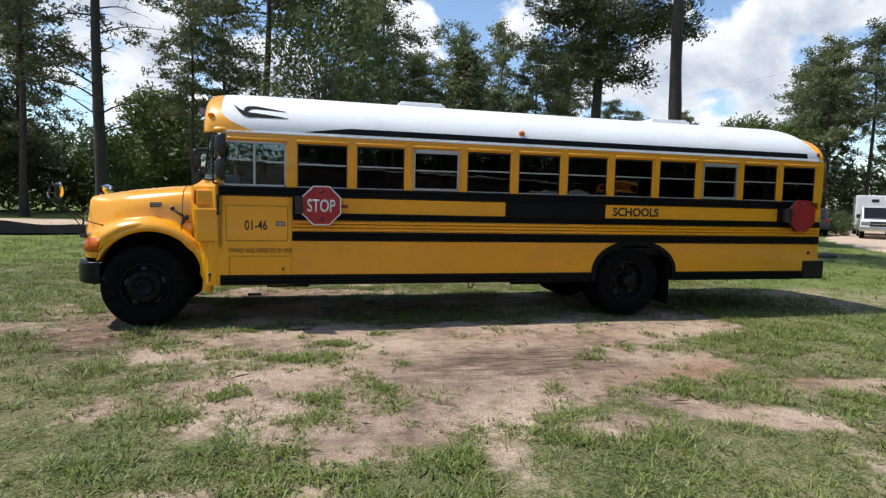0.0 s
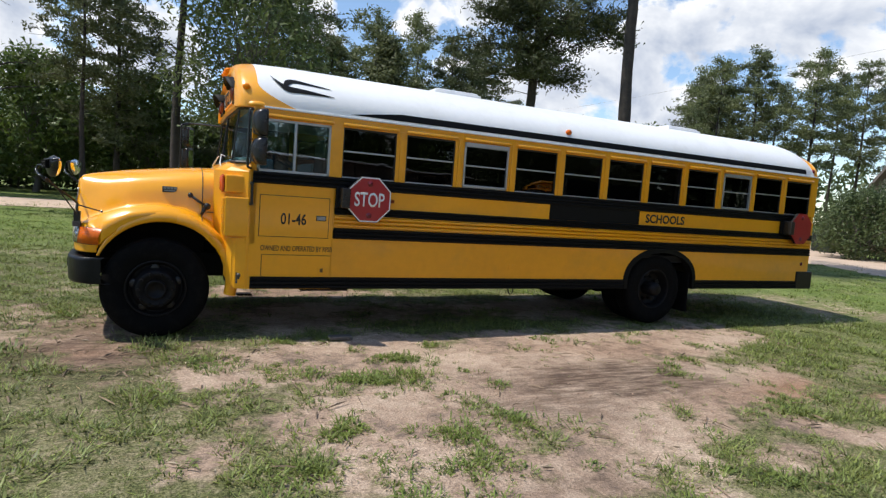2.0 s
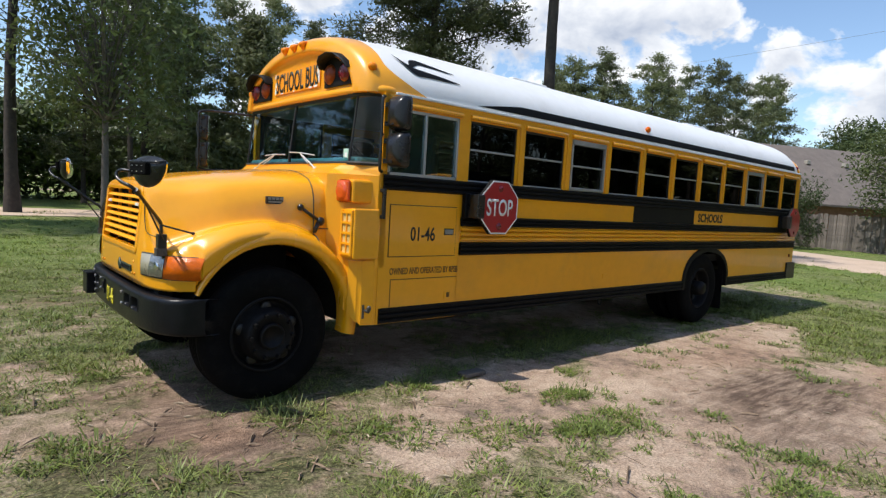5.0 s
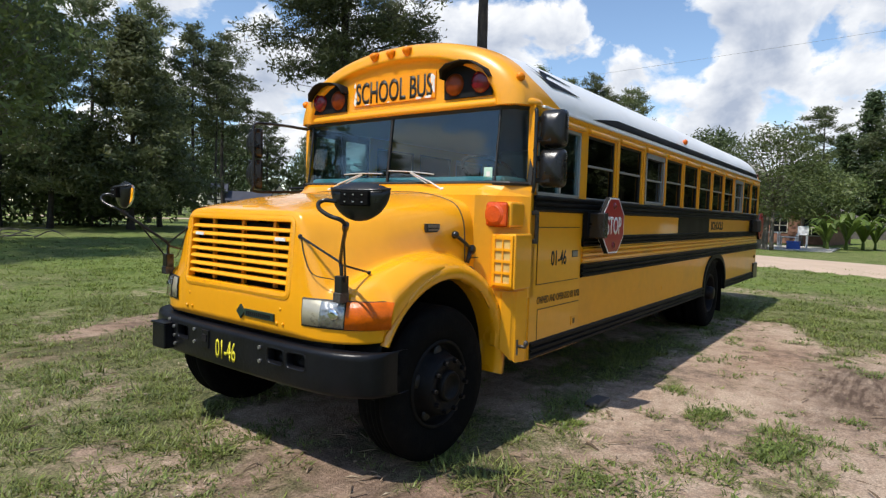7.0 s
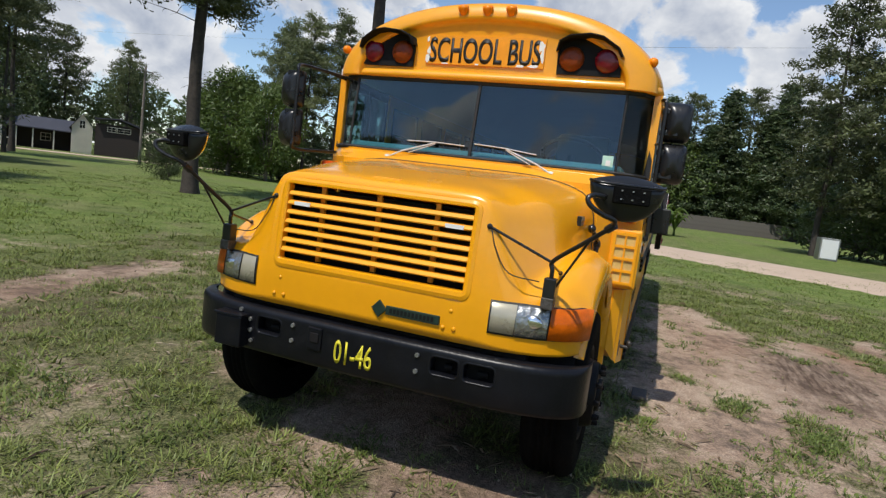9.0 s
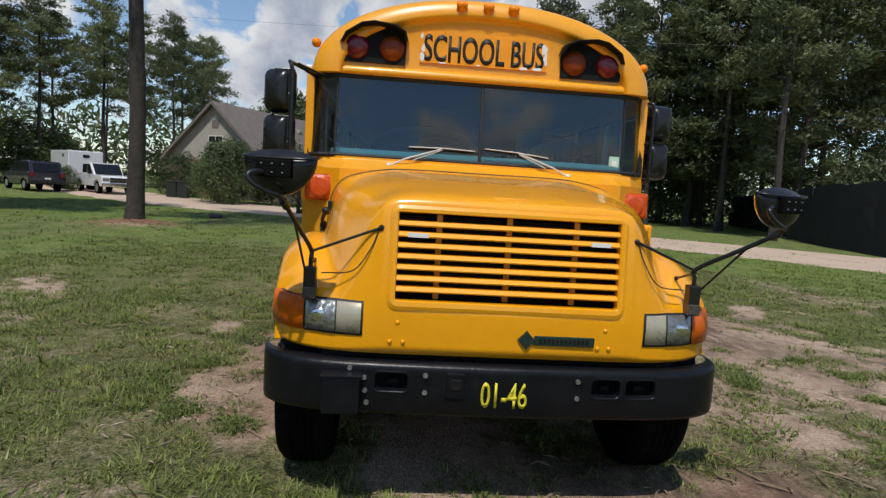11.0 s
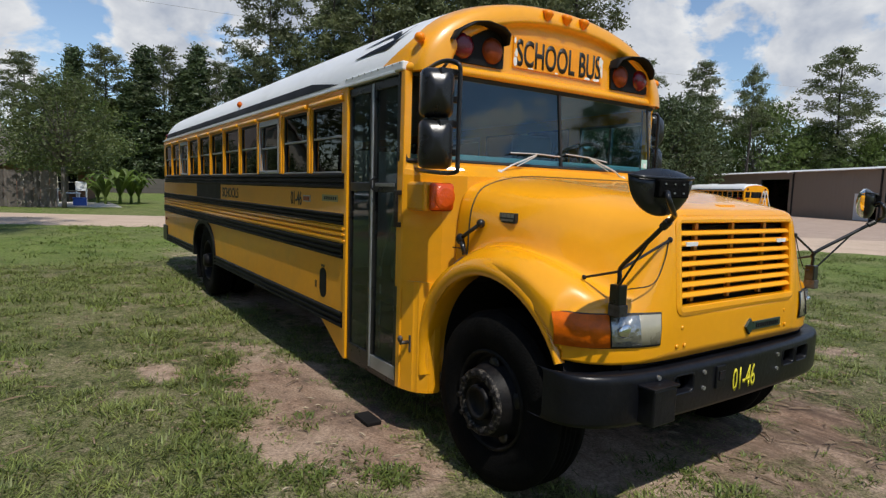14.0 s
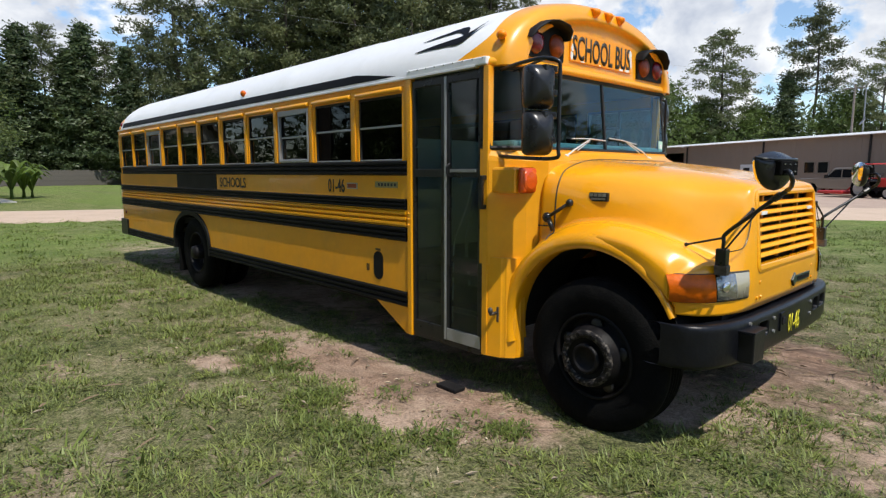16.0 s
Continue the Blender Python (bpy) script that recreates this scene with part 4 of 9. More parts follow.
for side in (-1, 1):
    yo, yi = side * HALF, side * (HALF - 0.04)
    front = -0.78 if side < 0 else 0.02
    # lower flank with the rear wheel arch
    part("side_panel", wall_strip(bmesh.new(), xs_between(0.03, 7.80), lambda x: arch(x, 0.62), lambda x: 1.035, yo, yi), LOWYEL, bus)
    part("side_panel", wall_strip(bmesh.new(), (0.03, REAR), lambda x: 1.14, lambda x: 1.29, yo, yi), YELLOW, bus)
    part("side_panel", wall_strip(bmesh.new(), (0.03, REAR), lambda x: 1.36, lambda x: 1.565, yo, yi), YELLOW, bus)
    part("side_panel", wall_strip(bmesh.new(), (7.78, REAR), lambda x: 0.80, lambda x: 1.15, yo, yi), LOWYEL, bus)
    part("header_panel", wall_strip(bmesh.new(), (front, REAR), lambda x: WIN_Z1, lambda x: 2.285, yo, yi), YELLOW, bus)
    # arch trim
    bm = bmesh.new()
    ring = []
    for d in range(-90, 91, 6):
        x = ARCH_X + ARCH_W * math.sin(radians(d))
        z = 0.56 + (ARCH_TOP - 0.56) * abs(math.cos(radians(d))) ** 0.77 if abs(d) < 90 else 0.50
        nx, nz = math.sin(radians(d)), math.cos(radians(d))
        ring.append([Vector((x + nx * o, side * (HALF + h), z + nz * o)) for o, h in ((-0.03, -0.1), (-0.03, 0.018), (0.03, 0.018), (0.045, -0.01))])
    sheet(bm, ring)
    part("wheel_arch_trim", bm, BLACKTRIM, bus)
    # rails
    rail("rub_rail", front if side < 0 else 0.03, 7.70, 1.553, 1.672, 3, 0.012, 0.014, side, BLACKTRIM, "ridged black rub rail")
    rail("rub_rail", 0.05, REAR - 0.02, 1.282, 1.372, 3, 0.012, 0.014, side, BLACKTRIM, "ridged black rub rail")
    rail("rub_rail", 0.05, REAR - 0.02, 1.030, 1.148, 3, 0.012, 0.016, side, BLACKTRIM, "ridged black rub rail")
    rail("corrugated_strip", 0.05, REAR - 0.02, 1.150, 1.280, 3, 0.004, 0.016, side, YELLOW)
    rail("skirt_rail", -0.77 if side < 0 else 0.35, ARCH_X - ARCH_W - 0.01, 0.500, 0.628, 3, 0.006, 0.016, side, BLACKTRIM, "ridged black skirt rail")
    rail("skirt_rail", ARCH_X + ARCH_W + 0.01, 7.72, 0.500, 0.628, 3, 0.006, 0.016, side, BLACKTRIM, "ridged black skirt rail")
    # black painted field in the upper band
    a, b = (2.745, 4.205) if side < 0 else (3.74, 5.12)
    part("black_band", boxes((a, b, side * HALF - (0.0 if side > 0 else 0.003), side * HALF + (0.003 if side > 0 else 0.0), 1.372, 1.555)), BLACKTRIM, bus, "flat black painted band")
    # pillars between the windows
    for i in range(12):
        a = (WIN_X0 + (i - 1) * PITCH + WIN_W) if i else (-0.03 if side < 0 else 0.02)
        b = WIN_X0 + i * PITCH if i < 11 else REAR
        bm = box(bmesh.new(), a, b, min(yo, yi), max(yo, yi), 1.66, WIN_Z1 + 0.005)
        if 0 < i < 11:
            box(bm, a + 0.035, b - 0.035, min(yo, yo + side * 0.012), max(yo, yo + side * 0.012), 1.672, WIN_Z1 + 0.02, bevel=0.005)
        part("window_pillar", bm, YELLOW, bus)
    # windows
    for i in range(11):
        a = WIN_X0 + i * PITCH
        b = a + WIN_W
        framed = i in (2, 8)
        win = part("side_window", boxes(*((a + o, b - o, min(yi, yo - side * 0.01), max(yi, yo - side * 0.01), z0, z1) for o, z0, z1 in ((0.0, WIN_Z0, WIN_Z0 + 0.018), (0.0, WIN_Z1 - 0.018, WIN_Z1))),
                                        *((x, x + 0.014, min(yi, yo - side * 0.01), max(yi, yo - side * 0.01), WIN_Z0, WIN_Z1) for x in (a, b - 0.014))), ALU if framed else SEAL, bus,
                   "framed emergency exit window with dark glass" if framed else "two-pane sliding window with dark tinted glass")
        mid = 1.945 if not framed else 1.925
        y = yo - side * 0.022
        top = WIN_Z1 - (0.02 if not framed else 0.055)
        low = WIN_Z0 + (0.016 if not framed else 0.04)
        part("pane", boxes((a + 0.014, b - 0.014, y - 0.002, y + 0.002, mid, top)), GLASS, win)
        y2 = yo - side * 0.03
        part("pane", boxes((a + 0.014, b - 0.014, y2 - 0.002, y2 + 0.002, low, mid)), GLASS, win)
        part("sash_bar", boxes((a + 0.012, b - 0.012, min(yo - side * 0.008, yi), max(yo - side * 0.008, yi), mid - 0.007, mid + 0.009), bevel=0.002), ALU, win, "thin aluminium sash bar")
        part("sill_bar", boxes((a + 0.008, b - 0.008, min(yo - side * 0.002, yi), max(yo - side * 0.002, yi), low - 0.012, low), bevel=0.002), ALU, win)
        if framed:
            t = 0.022
            part("window_frame", boxes((a, a + t, min(yo, yo + side * 0.012), max(yo, yo + side * 0.012), WIN_Z0 + 0.01, WIN_Z1), (b - t, b, min(yo, yo + side * 0.012), max(yo, yo + side * 0.012), WIN_Z0 + 0.01, WIN_Z1),
                                       (a, b, min(yo, yo + side * 0.012), max(yo, yo + side * 0.012), WIN_Z1 - 0.05, WIN_Z1), (a, b, min(yo, yo + side * 0.012), max(yo, yo + side * 0.012), WIN_Z0 + 0.01, WIN_Z0 + 0.035), bevel=0.003), ALU, win)
        # rain moulding over the window
        bm = bmesh.new()
        prism(bm, [(side * (HALF - 0.005), 2.200), (side * (HALF + 0.028), 2.202), (side * (HALF + 0.034), 2.216), (side * (HALF + 0.022), 2.236), (side * (HALF - 0.005), 2.244)], "x", a - 0.012, b + 0.012, bevel=0.006)
        part("rain_moulding", bm, YELLOW, bus, smooth=True)
    # rivets along the header
    bm = bmesh.new()
    for k in range(170):
        x = front + 0.06 + k * (REAR - front - 0.1) / 170
        cyl(bm, (x, side * (HALF - 0.002), 2.258), (x, side * (HALF + 0.004), 2.258), 0.006, 0.003, seg=6)
    tagged(part("rivet_band", bm, YELLOW, bus), kind="stuff")
    # gutter
    part("roof_gutter", boxes((-0.70, REAR - 0.03, min(side * (HALF - 0.02), side * (HALF + 0.018)), max(side * (HALF - 0.02), side * (HALF + 0.018)), 2.282, 2.302), bevel=0.004), WHITE, bus)
    # small flank details
    if side < 0:
        part("reflector", boxes((0.62, 0.70, -HALF - 0.006, -HALF, 1.44, 1.475), bevel=0.002), DKAMBER, bus)
        part("flap_plate", boxes((2.22, 2.30, -HALF - 0.004, -HALF, 0.74, 0.79)), LOWYEL, bus)
    part("tail_marker_lamp", ball(bmesh.new(), (7.70, side * (HALF + 0.004), 0.90), 0.03, 10, (1, 0.4, 1)), REDLENS, bus, smooth=True)

# roof shell: an oval section, rounded off at the tail
CROWN, RISE = 2.285, 0.585


def roof_pt(x, s, shrink=1.0, lift=0.0):
    """Point of the roof at x; s from -1 (left gutter) over 0 (crown) to 1 (right gutter)."""
    a = (s * 0.5 + 0.5) * math.pi
    c, d = math.cos(a), math.sin(a)
    y = -math.copysign(abs(c) ** (2 / 2.15), c) * HALF
    z = abs(d) ** (2 / 2.1) * RISE
    k = 1.0
    if x > REAR - 0.45:
        u = (x - (REAR - 0.45)) / 0.45
        k = math.sqrt(max(0.0, 1 - u ** 2.6)) * 0.72 + 0.28
    ky = 1 - (1 - k) * 0.10
    if x < -0.55:
        u = min(1.0, (-0.55 - x) / 0.41)
        k *= 1 - 0.095 * u * u
        ky *= 1 - 0.055 * u * u
    return Vector((x, y * ky * shrink, CROWN + z * k * shrink + lift))


def cap_edge(s):
    """Where the yellow front cap meets the white roof."""
    return -0.76 + 0.42 * max(0.0, abs(s) - 0.72) / 0.28 * max(0.0, abs(s) - 0.72) / 0.28


S = [k / 32 for k in range(-32, 33)]
bm = bmesh.new()
rows = []
for k in range(24):
    rows.append([roof_pt(cap_edge(s) + (REAR - 0.46 - cap_edge(s)) * k / 23, s) for s in S])
rows += [[roof_pt(REAR - 0.45 + 0.45 * math.sin(radians(d)), s) for s in S] for d in range(6, 91, 7)]
sheet(bm, rows)
part("roof", bm, WHITE, bus, "white painted curved roof", smooth=True)
bm = bmesh.new()
sheet(bm, [[roof_pt(x, s, 0.955) for s in S[::2]] for x in (-0.9, 0, 2, 4, 6, 7.5)])
part("cabin_ceiling", bm, LINER, bus, smooth=True)
# black stripe along the roof's edge, pointed at the front
for side in (-1, 1):
    bm = bmesh.new()
    rows = []
    for k in range(40):
        x = 0.16 + (7.56 - 0.16) * k / 39
        w = min(1.0, (x - 0.16) / 0.55)
        rows.append([roof_pt(x, side * (0.965 - 0.075 * w * j / 3), 1.0025) + Vector((0, side * 0.002, 0.001)) for j in range(4)])
    sheet(bm, rows)
    part("roof_stripe", bm, BLACKTRIM, bus, "black pointed stripe along the roof edge", smooth=True)
    # swoosh emblem near the front of the roof: a plain dark shape with two tails
    for pts in ([(-0.63, 0.615, 0.004), (-0.55, 0.70, 0.022), (-0.44, 0.765, 0.035), (-0.28, 0.775, 0.028), (-0.08, 0.785, 0.018), (0.15, 0.80, 0.003)],
                [(-0.50, 0.775, 0.008), (-0.46, 0.70, 0.040), (-0.36, 0.655, 0.028), (-0.20, 0.665, 0.018), (-0.02, 0.685, 0.010), (0.12, 0.70, 0.003)]):
        bm = bmesh.new()
        sheet(bm, [[roof_pt(p.x, side * (p.y + p.z * (j / 2 - 1)), 1.003) + Vector((0, side * 0.002, 0.0015)) for j in range(5)] for p in smooth_path([(-0.63 + (q[0] + 0.63) * 0.80, q[1], q[2]) for q in pts], 4)])
        part("roof_emblem", bm, BLACKTRIM, bus, "plain dark grey swoosh shape on the roof", smooth=True)
    # side marker lamps on the roof
    for x, s in ((2.95, 0.83),):
        p = roof_pt(x, side * s)
        bm = ball(bmesh.new(), p + Vector((0, side * 0.012, 0.01)), 0.042, 12, (1, 0.7, 0.8))
        part("roof_marker_lamp", bm, AMBER, bus, "amber clearance lamp", smooth=True)
    p = roof_pt(7.80, side * 0.86)
    part("roof_marker_lamp", ball(bmesh.new(), p, 0.035, 10), REDLENS, bus, "red clearance lamp", smooth=True)
# roof hatches
for x0, x1 in ((1.46, 2.12), (5.42, 6.10)):
    hatch = part("roof_hatch", boxes((x0, x1, -0.36, 0.36, 2.845, 2.885), bevel=0.012), WHITE, bus, "white emergency roof hatch")
    part("hatch_lid", boxes((x0 + 0.03, x1 - 0.03, -0.33, 0.33, 2.885, 2.912), bevel=0.015), WHITE, hatch)
part("roof_vent", boxes((6.9, 7.1, -0.12, 0.12, 2.82, 2.875), bevel=0.02), WHITE, bus)

# tail wall and rear bumper
bm = bmesh.new()
out = [roof_pt(REAR - 0.12, s) for s in S]
out = [(p.y, p.z) for p in out] + [(HALF, 0.62), (-HALF, 0.62)]
prism(bm, out, "x", REAR - 0.05, REAR)
part("tail_wall", bm, YELLOW, bus)
for y0, y1 in ((-1.05, -0.62), (-0.50, 0.50), (0.62, 1.05)):
    part("rear_window", boxes((REAR, REAR + 0.008, y0, y1, 1.66, 2.18), bevel=0.002), paint("rear_glass", (0.012, 0.013, 0.014), 0.08), bus)
for s_ in (-1, 1):
    for z in (1.45, 2.40):
        part("tail_lamp", cyl(bmesh.new(), (REAR, s_ * 0.85, z), (REAR + 0.03, s_ * 0.85, z), 0.09, 0.08, seg=16), REDLENS, bus)
part("rear_bumper", boxes((7.60, 7.99, -1.22, -1.14, 0.50, 0.78), (7.60, 7.99, 1.14, 1.22, 0.50, 0.78), (7.91, 7.99, -1.20, 1.20, 0.50, 0.78), bevel=0.015), BUMPER, bus)
for side in (-1, 1):
    part("side_panel", wall_strip(bmesh.new(), (7.60, REAR), lambda x: 0.77, lambda x: 1.04, side * (HALF - 0.003), side * (HALF - 0.04)), LOWYEL, bus)

# cabin floor, bulkhead and seats
part("cabin_floor", boxes((-0.75, REAR - 0.06, -1.16, 1.16, 0.92, 0.96)), CHASSIS, bus)
for i in range(10):
    for side in (-1, 1):
        x = 0.55 + i * 0.72
        bm = boxes((x, x + 0.42, side * 0.72 - 0.42, side * 0.72 + 0.42, 1.30, 1.42), bevel=0.03)
        seat = part("bench_seat", bm, SEATVINYL, bus, "dark vinyl passenger bench")
        part("seat_back", boxes((x + 0.36, x + 0.47, side * 0.72 - 0.42, side * 0.72 + 0.42, 1.38, 1.84), bevel=0.04), SEATVINYL, seat)
        for dx in (0.1, 0.32):
            part("seat_leg", boxes((x + dx, x + dx + 0.04, side * 0.4 - 0.02, side * 0.4 + 0.02, 0.96, 1.31)), CHASSIS, seat)

# ---- front of the bus: cap, windshield, cowl, door, hood ----
# yellow front cap with a raised rim round a set-back sign face
bm = bmesh.new()
SC = [k / 40 for k in range(-40, 41)]


def cap_ring(x, shrink, push=0.0):
    r = []
    for s in SC:
        p = roof_pt(max(x, -0.94), s)
        r.append(Vector((x, p.y * shrink, CROWN + (p.z - CROWN) * (shrink + push))))
    return r


inner = cap_ring(-0.926, 0.84, -0.075)
rows = [[roof_pt(cap_edge(s), s) for s in SC], [roof_pt(cap_edge(s) * 0.5 - 0.43, s) for s in SC], cap_ring(-0.87, 1.0), cap_ring(-0.903, 0.992), cap_ring(-0.927, 0.972), cap_ring(-0.945, 0.940, -0.005), cap_ring(-0.957, 0.900, -0.030), cap_ring(-0.962, 0.872, -0.055),
        cap_ring(-0.958, 0.855, -0.066), cap_ring(-0.946, 0.845, -0.072), inner, [Vector((-0.918, p.y * 0.97, CROWN + (p.z - CROWN) * 0.93)) for p in inner], [Vector((-0.918, p.y * 0.6, CROWN + (p.z - CROWN) * 0.5)) for p in inner], [Vector((-0.918, p.y * 0.3, CROWN)) for p in inner]]
sheet(bm, rows)
cap = part("front_cap", bm, YELLOW, bus, "rounded yellow moulded front cap", smooth=True)
# thin ledge that shades the windshield and wraps round the corners
bm = bmesh.new()
lip = []
edge = [Vector((-0.62, -1.150, 0)), Vector((-0.69, -1.190, 0)), Vector((-0.75, -1.200, 0)), Vector((-0.82, -1.180, 0)), Vector((-0.890, -1.115, 0)), Vector((-0.928, -1.01, 0)), Vector((-0.945, -0.80, 0)), Vector((-0.955, -0.4, 0)), Vector((-0.958, 0, 0))]
edge = smooth_path(edge, 5)
edge = edge + [Vector((p.x, -p.y, 0)) for p in edge[-2::-1]]
for k, p in enumerate(edge):
    t = (edge[min(k + 1, len(edge) - 1)] - edge[max(k - 1, 0)]).normalized()
    n = Vector((t.y, -t.x, 0))
    if n.dot(Vector((p.x + 0.5, p.y, 0))) < 0:
        n = -n
    lip.append([p + n * o + Vector((0, 0, z)) for o, z in ((-0.10, 2.356), (-0.035, 2.346), (-0.010, 2.334), (0.0, 2.318), (0.003, 2.300), (-0.004, 2.287), (-0.03, 2.280), (-0.16, 2.280))])
sheet(bm, lip)
bmesh.ops.recalc_face_normals(bm, faces=bm.faces)
part("visor_lip", bm, YELLOW, cap, smooth=True)
# sign plate with peeled edges
sign = part("name_sign", boxes((-0.930, -0.914, -0.413, 0.454, 2.392, 2.590)), DECALYEL, cap, "orange reflective sign with black letters and peeled white edges")
words("sign_lettering", "SCHOOL BUS", 0.815, 0.176, pose(-0.931, 0.02, 2.490, 90, 0, -90), LETTER, sign, bold=0.02)
rnd = random.Random(5)
for y, z, w, h in ((0.437, 2.425, 0.032, 0.07), (0.432, 2.48, 0.03, 0.06), (-0.385, 2.535, 0.05, 0.085), (-0.398, 2.47, 0.030, 0.10), (-0.345, 2.402, 0.09, 0.026), (-0.25, 2.400, 0.07, 0.022), (0.06, 2.397, 0.03, 0.014), (0.30, 2.397, 0.06, 0.010), (0.443, 2.56, 0.02, 0.05)):
    bm = bmesh.new()
    pts = [(y + w * 0.5 * math.cos(a) * rnd.uniform(0.6, 1.15), z + h * 0.5 * math.sin(a) * rnd.uniform(0.6, 1.15)) for a in [k * math.pi / 6 for k in range(12)]]
    prism(bm, [(max(-0.412, min(0.453, p)), max(2.393, min(2.589, q))) for p, q in pts], "x", -0.9335, -0.929)
    part("peeled_patch", bm, SIGNWHITE, sign, "white patch where the film has peeled")
# warning lamp clusters
for side in (-1, 1):
    yc = side * 0.734 + 0.02
    out = [(yc + (-side) * p[0], 2.475 + p[1]) for p in ((-0.207, -0.113), (0.207, -0.113), (0.212, 0.03), (0.195, 0.085), (0.13, 0.115), (0.0, 0.128), (-0.08, 0.115), (-0.18, 0.055), (-0.212, 0.0))]
    bm = bmesh.new()
    prism(bm, out, "x", -0.938, -0.910)
    cluster = part("warning_lamp_panel", bm, MATTEBLACK, cap, "black panel with red and amber warning lamps under a hood")
    shade = out[2:]
    bm = bmesh.new()
    rows = []
    for q, (y0, z0) in enumerate(shade):
        u = q / (len(shade) - 1)
        d = 0.03 + 0.105 * math.sin(math.pi * (0.10 + 0.80 * u)) ** 0.7
        cy, cz = y0 - yc, z0 - 2.45
        rows.append([Vector((-0.915, yc + cy * a, 2.45 + cz * a)) + Vector((-d * b, 0, 0)) for a, b in ((1.06, 0.0), (1.05, 0.7), (1.02, 1.0), (0.97, 1.0), (0.95, 0.7), (0.95, 0.0))])
    sheet(bm, rows)
    bmesh.ops.recalc_face_normals(bm, faces=bm.faces)
    part("lamp_hood", bm, MATTEBLACK, cluster, smooth=True)
    for k, mat in ((-0.116, DKAMBER), (0.116, REDLENS)):
        bm = bmesh.new()
        lathe(bm, [(0.0, 0.030), (0.04, 0.028), (0.07, 0.018), (0.082, 0.0), (0.084, -0.02)], (-0.940, yc + side * k, 2.462), (-1, 0, 0), 24)
        part("warning_lamp", bm, mat, cluster, "amber warning lamp" if mat == DKAMBER else "red warning lamp", smooth=True)
    # clearance lamp on the cap's shoulder
    bm = bmesh.new()
    ball(bm, (-0.868, side * 1.125 + 0.016, 2.478), 0.042, 12, (0.9, 0.75, 0.75))
    part("clearance_lamp", bm, CLEARAMBER, cap, "amber clearance lamp", smooth=True)
for y in (0.194, 0.016, -0.152):
    bm = bmesh.new()
    zc = 2.756
    rings = []
    # a teardrop lens: broad at the top, pointed below
    for dz, x, w, d in ((-0.060, -0.924, 0.003, 0.004), (-0.042, -0.938, 0.016, 0.014), (-0.018, -0.952, 0.028, 0.022), (0.008, -0.960, 0.036, 0.027), (0.030, -0.954, 0.038, 0.030), (0.046, -0.937, 0.031, 0.030), (0.056, -0.912, 0.016, 0.024), (0.058, -0.897, 0.002, 0.010)):
        rings.append([Vector((x - 0.016 - d * math.cos(a), y + w * math.sin(a), zc + 0.76 * dz)) for a in [k * math.pi / 6 for k in range(12)]])
    sheet(bm, rings, close_u=True)
    bmesh.ops.recalc_face_normals(bm, faces=bm.faces)
    part("clearance_lamp", bm, CLEARAMBER, cap, "amber clearance lamp", smooth=True)

# windshield: two flat panes in a shallow V and a wrapped pane at each corner
WS_LO, WS_HI = 1.735, 2.285
plan = [(-0.976, 0.0), (-0.962, 0.985), (-0.925, 1.085), (-0.795, 1.175)]


def ws_pt(p, z, side):
    return Vector((p[0] + 0.058 * (z - WS_LO) / (WS_HI - WS_LO), side * p[1], z))


shield = part("windshield", prism(bmesh.new(), [(-0.988, WS_LO), (-0.966, WS_LO), (-0.908, WS_HI - 0.01), (-0.930, WS_HI - 0.01)], "y", 0.004, 0.024, bevel=0.003), SEAL, bus, "four-piece windshield with black rubber seals")
for side in (-1, 1):
    for p, q in ((plan[0], plan[1]), (plan[1], plan[2]), (plan[2], plan[3])):
        if p is plan[1]:
            continue
        bm = bmesh.new()
        a, b = (p, q) if p is plan[0] else (plan[1], q)
        mid = [plan[1], plan[2], plan[3]] if p is plan[2] else [p, q]
        rows = [[ws_pt(m, z, side) for m in mid] for z in (WS_LO, WS_HI)]
        sheet(bm, rows)
        bmesh.ops.solidify(bm, geom=list(bm.faces), thickness=0.006)
        bmesh.ops.recalc_face_normals(bm, faces=bm.faces)
        part("pane", bm, SHIELD if p is plan[0] else CORNERGLASS, shield)
    # seals and posts
    for z in (WS_LO + 0.008, WS_HI - 0.012):
        bm = bmesh.new()
        tube(bm, [ws_pt(m, z, side) + Vector((-0.004, 0, 0)) for m in plan], 0.016, 6)
        part("seal", bm, SEAL, shield)
    bm = bmesh.new()
    tube(bm, [ws_pt(plan[1], z, side) for z in (WS_LO, WS_HI)], 0.009, 6)
    part("seal", bm, SEAL, shield)
    bm = bmesh.new()
    tube(bm, [ws_pt(plan[3], z, side) for z in (WS_LO, WS_HI)], 0.026, 6)
    part("seal", bm, SEAL, shield)
part("inspection_sticker", boxes((-0.9575, -0.954, -0.962, -0.892, 1.765, 1.855)), paint("sticker_pale_green", (0.45, 0.68, 0.58), 0.5, vary=0.1), shield, "pale green inspection sticker")
part("inspection_sticker", boxes((-0.9595, -0.9575, -0.945, -0.915, 1.79, 1.825)), SIGNWHITE, shield)
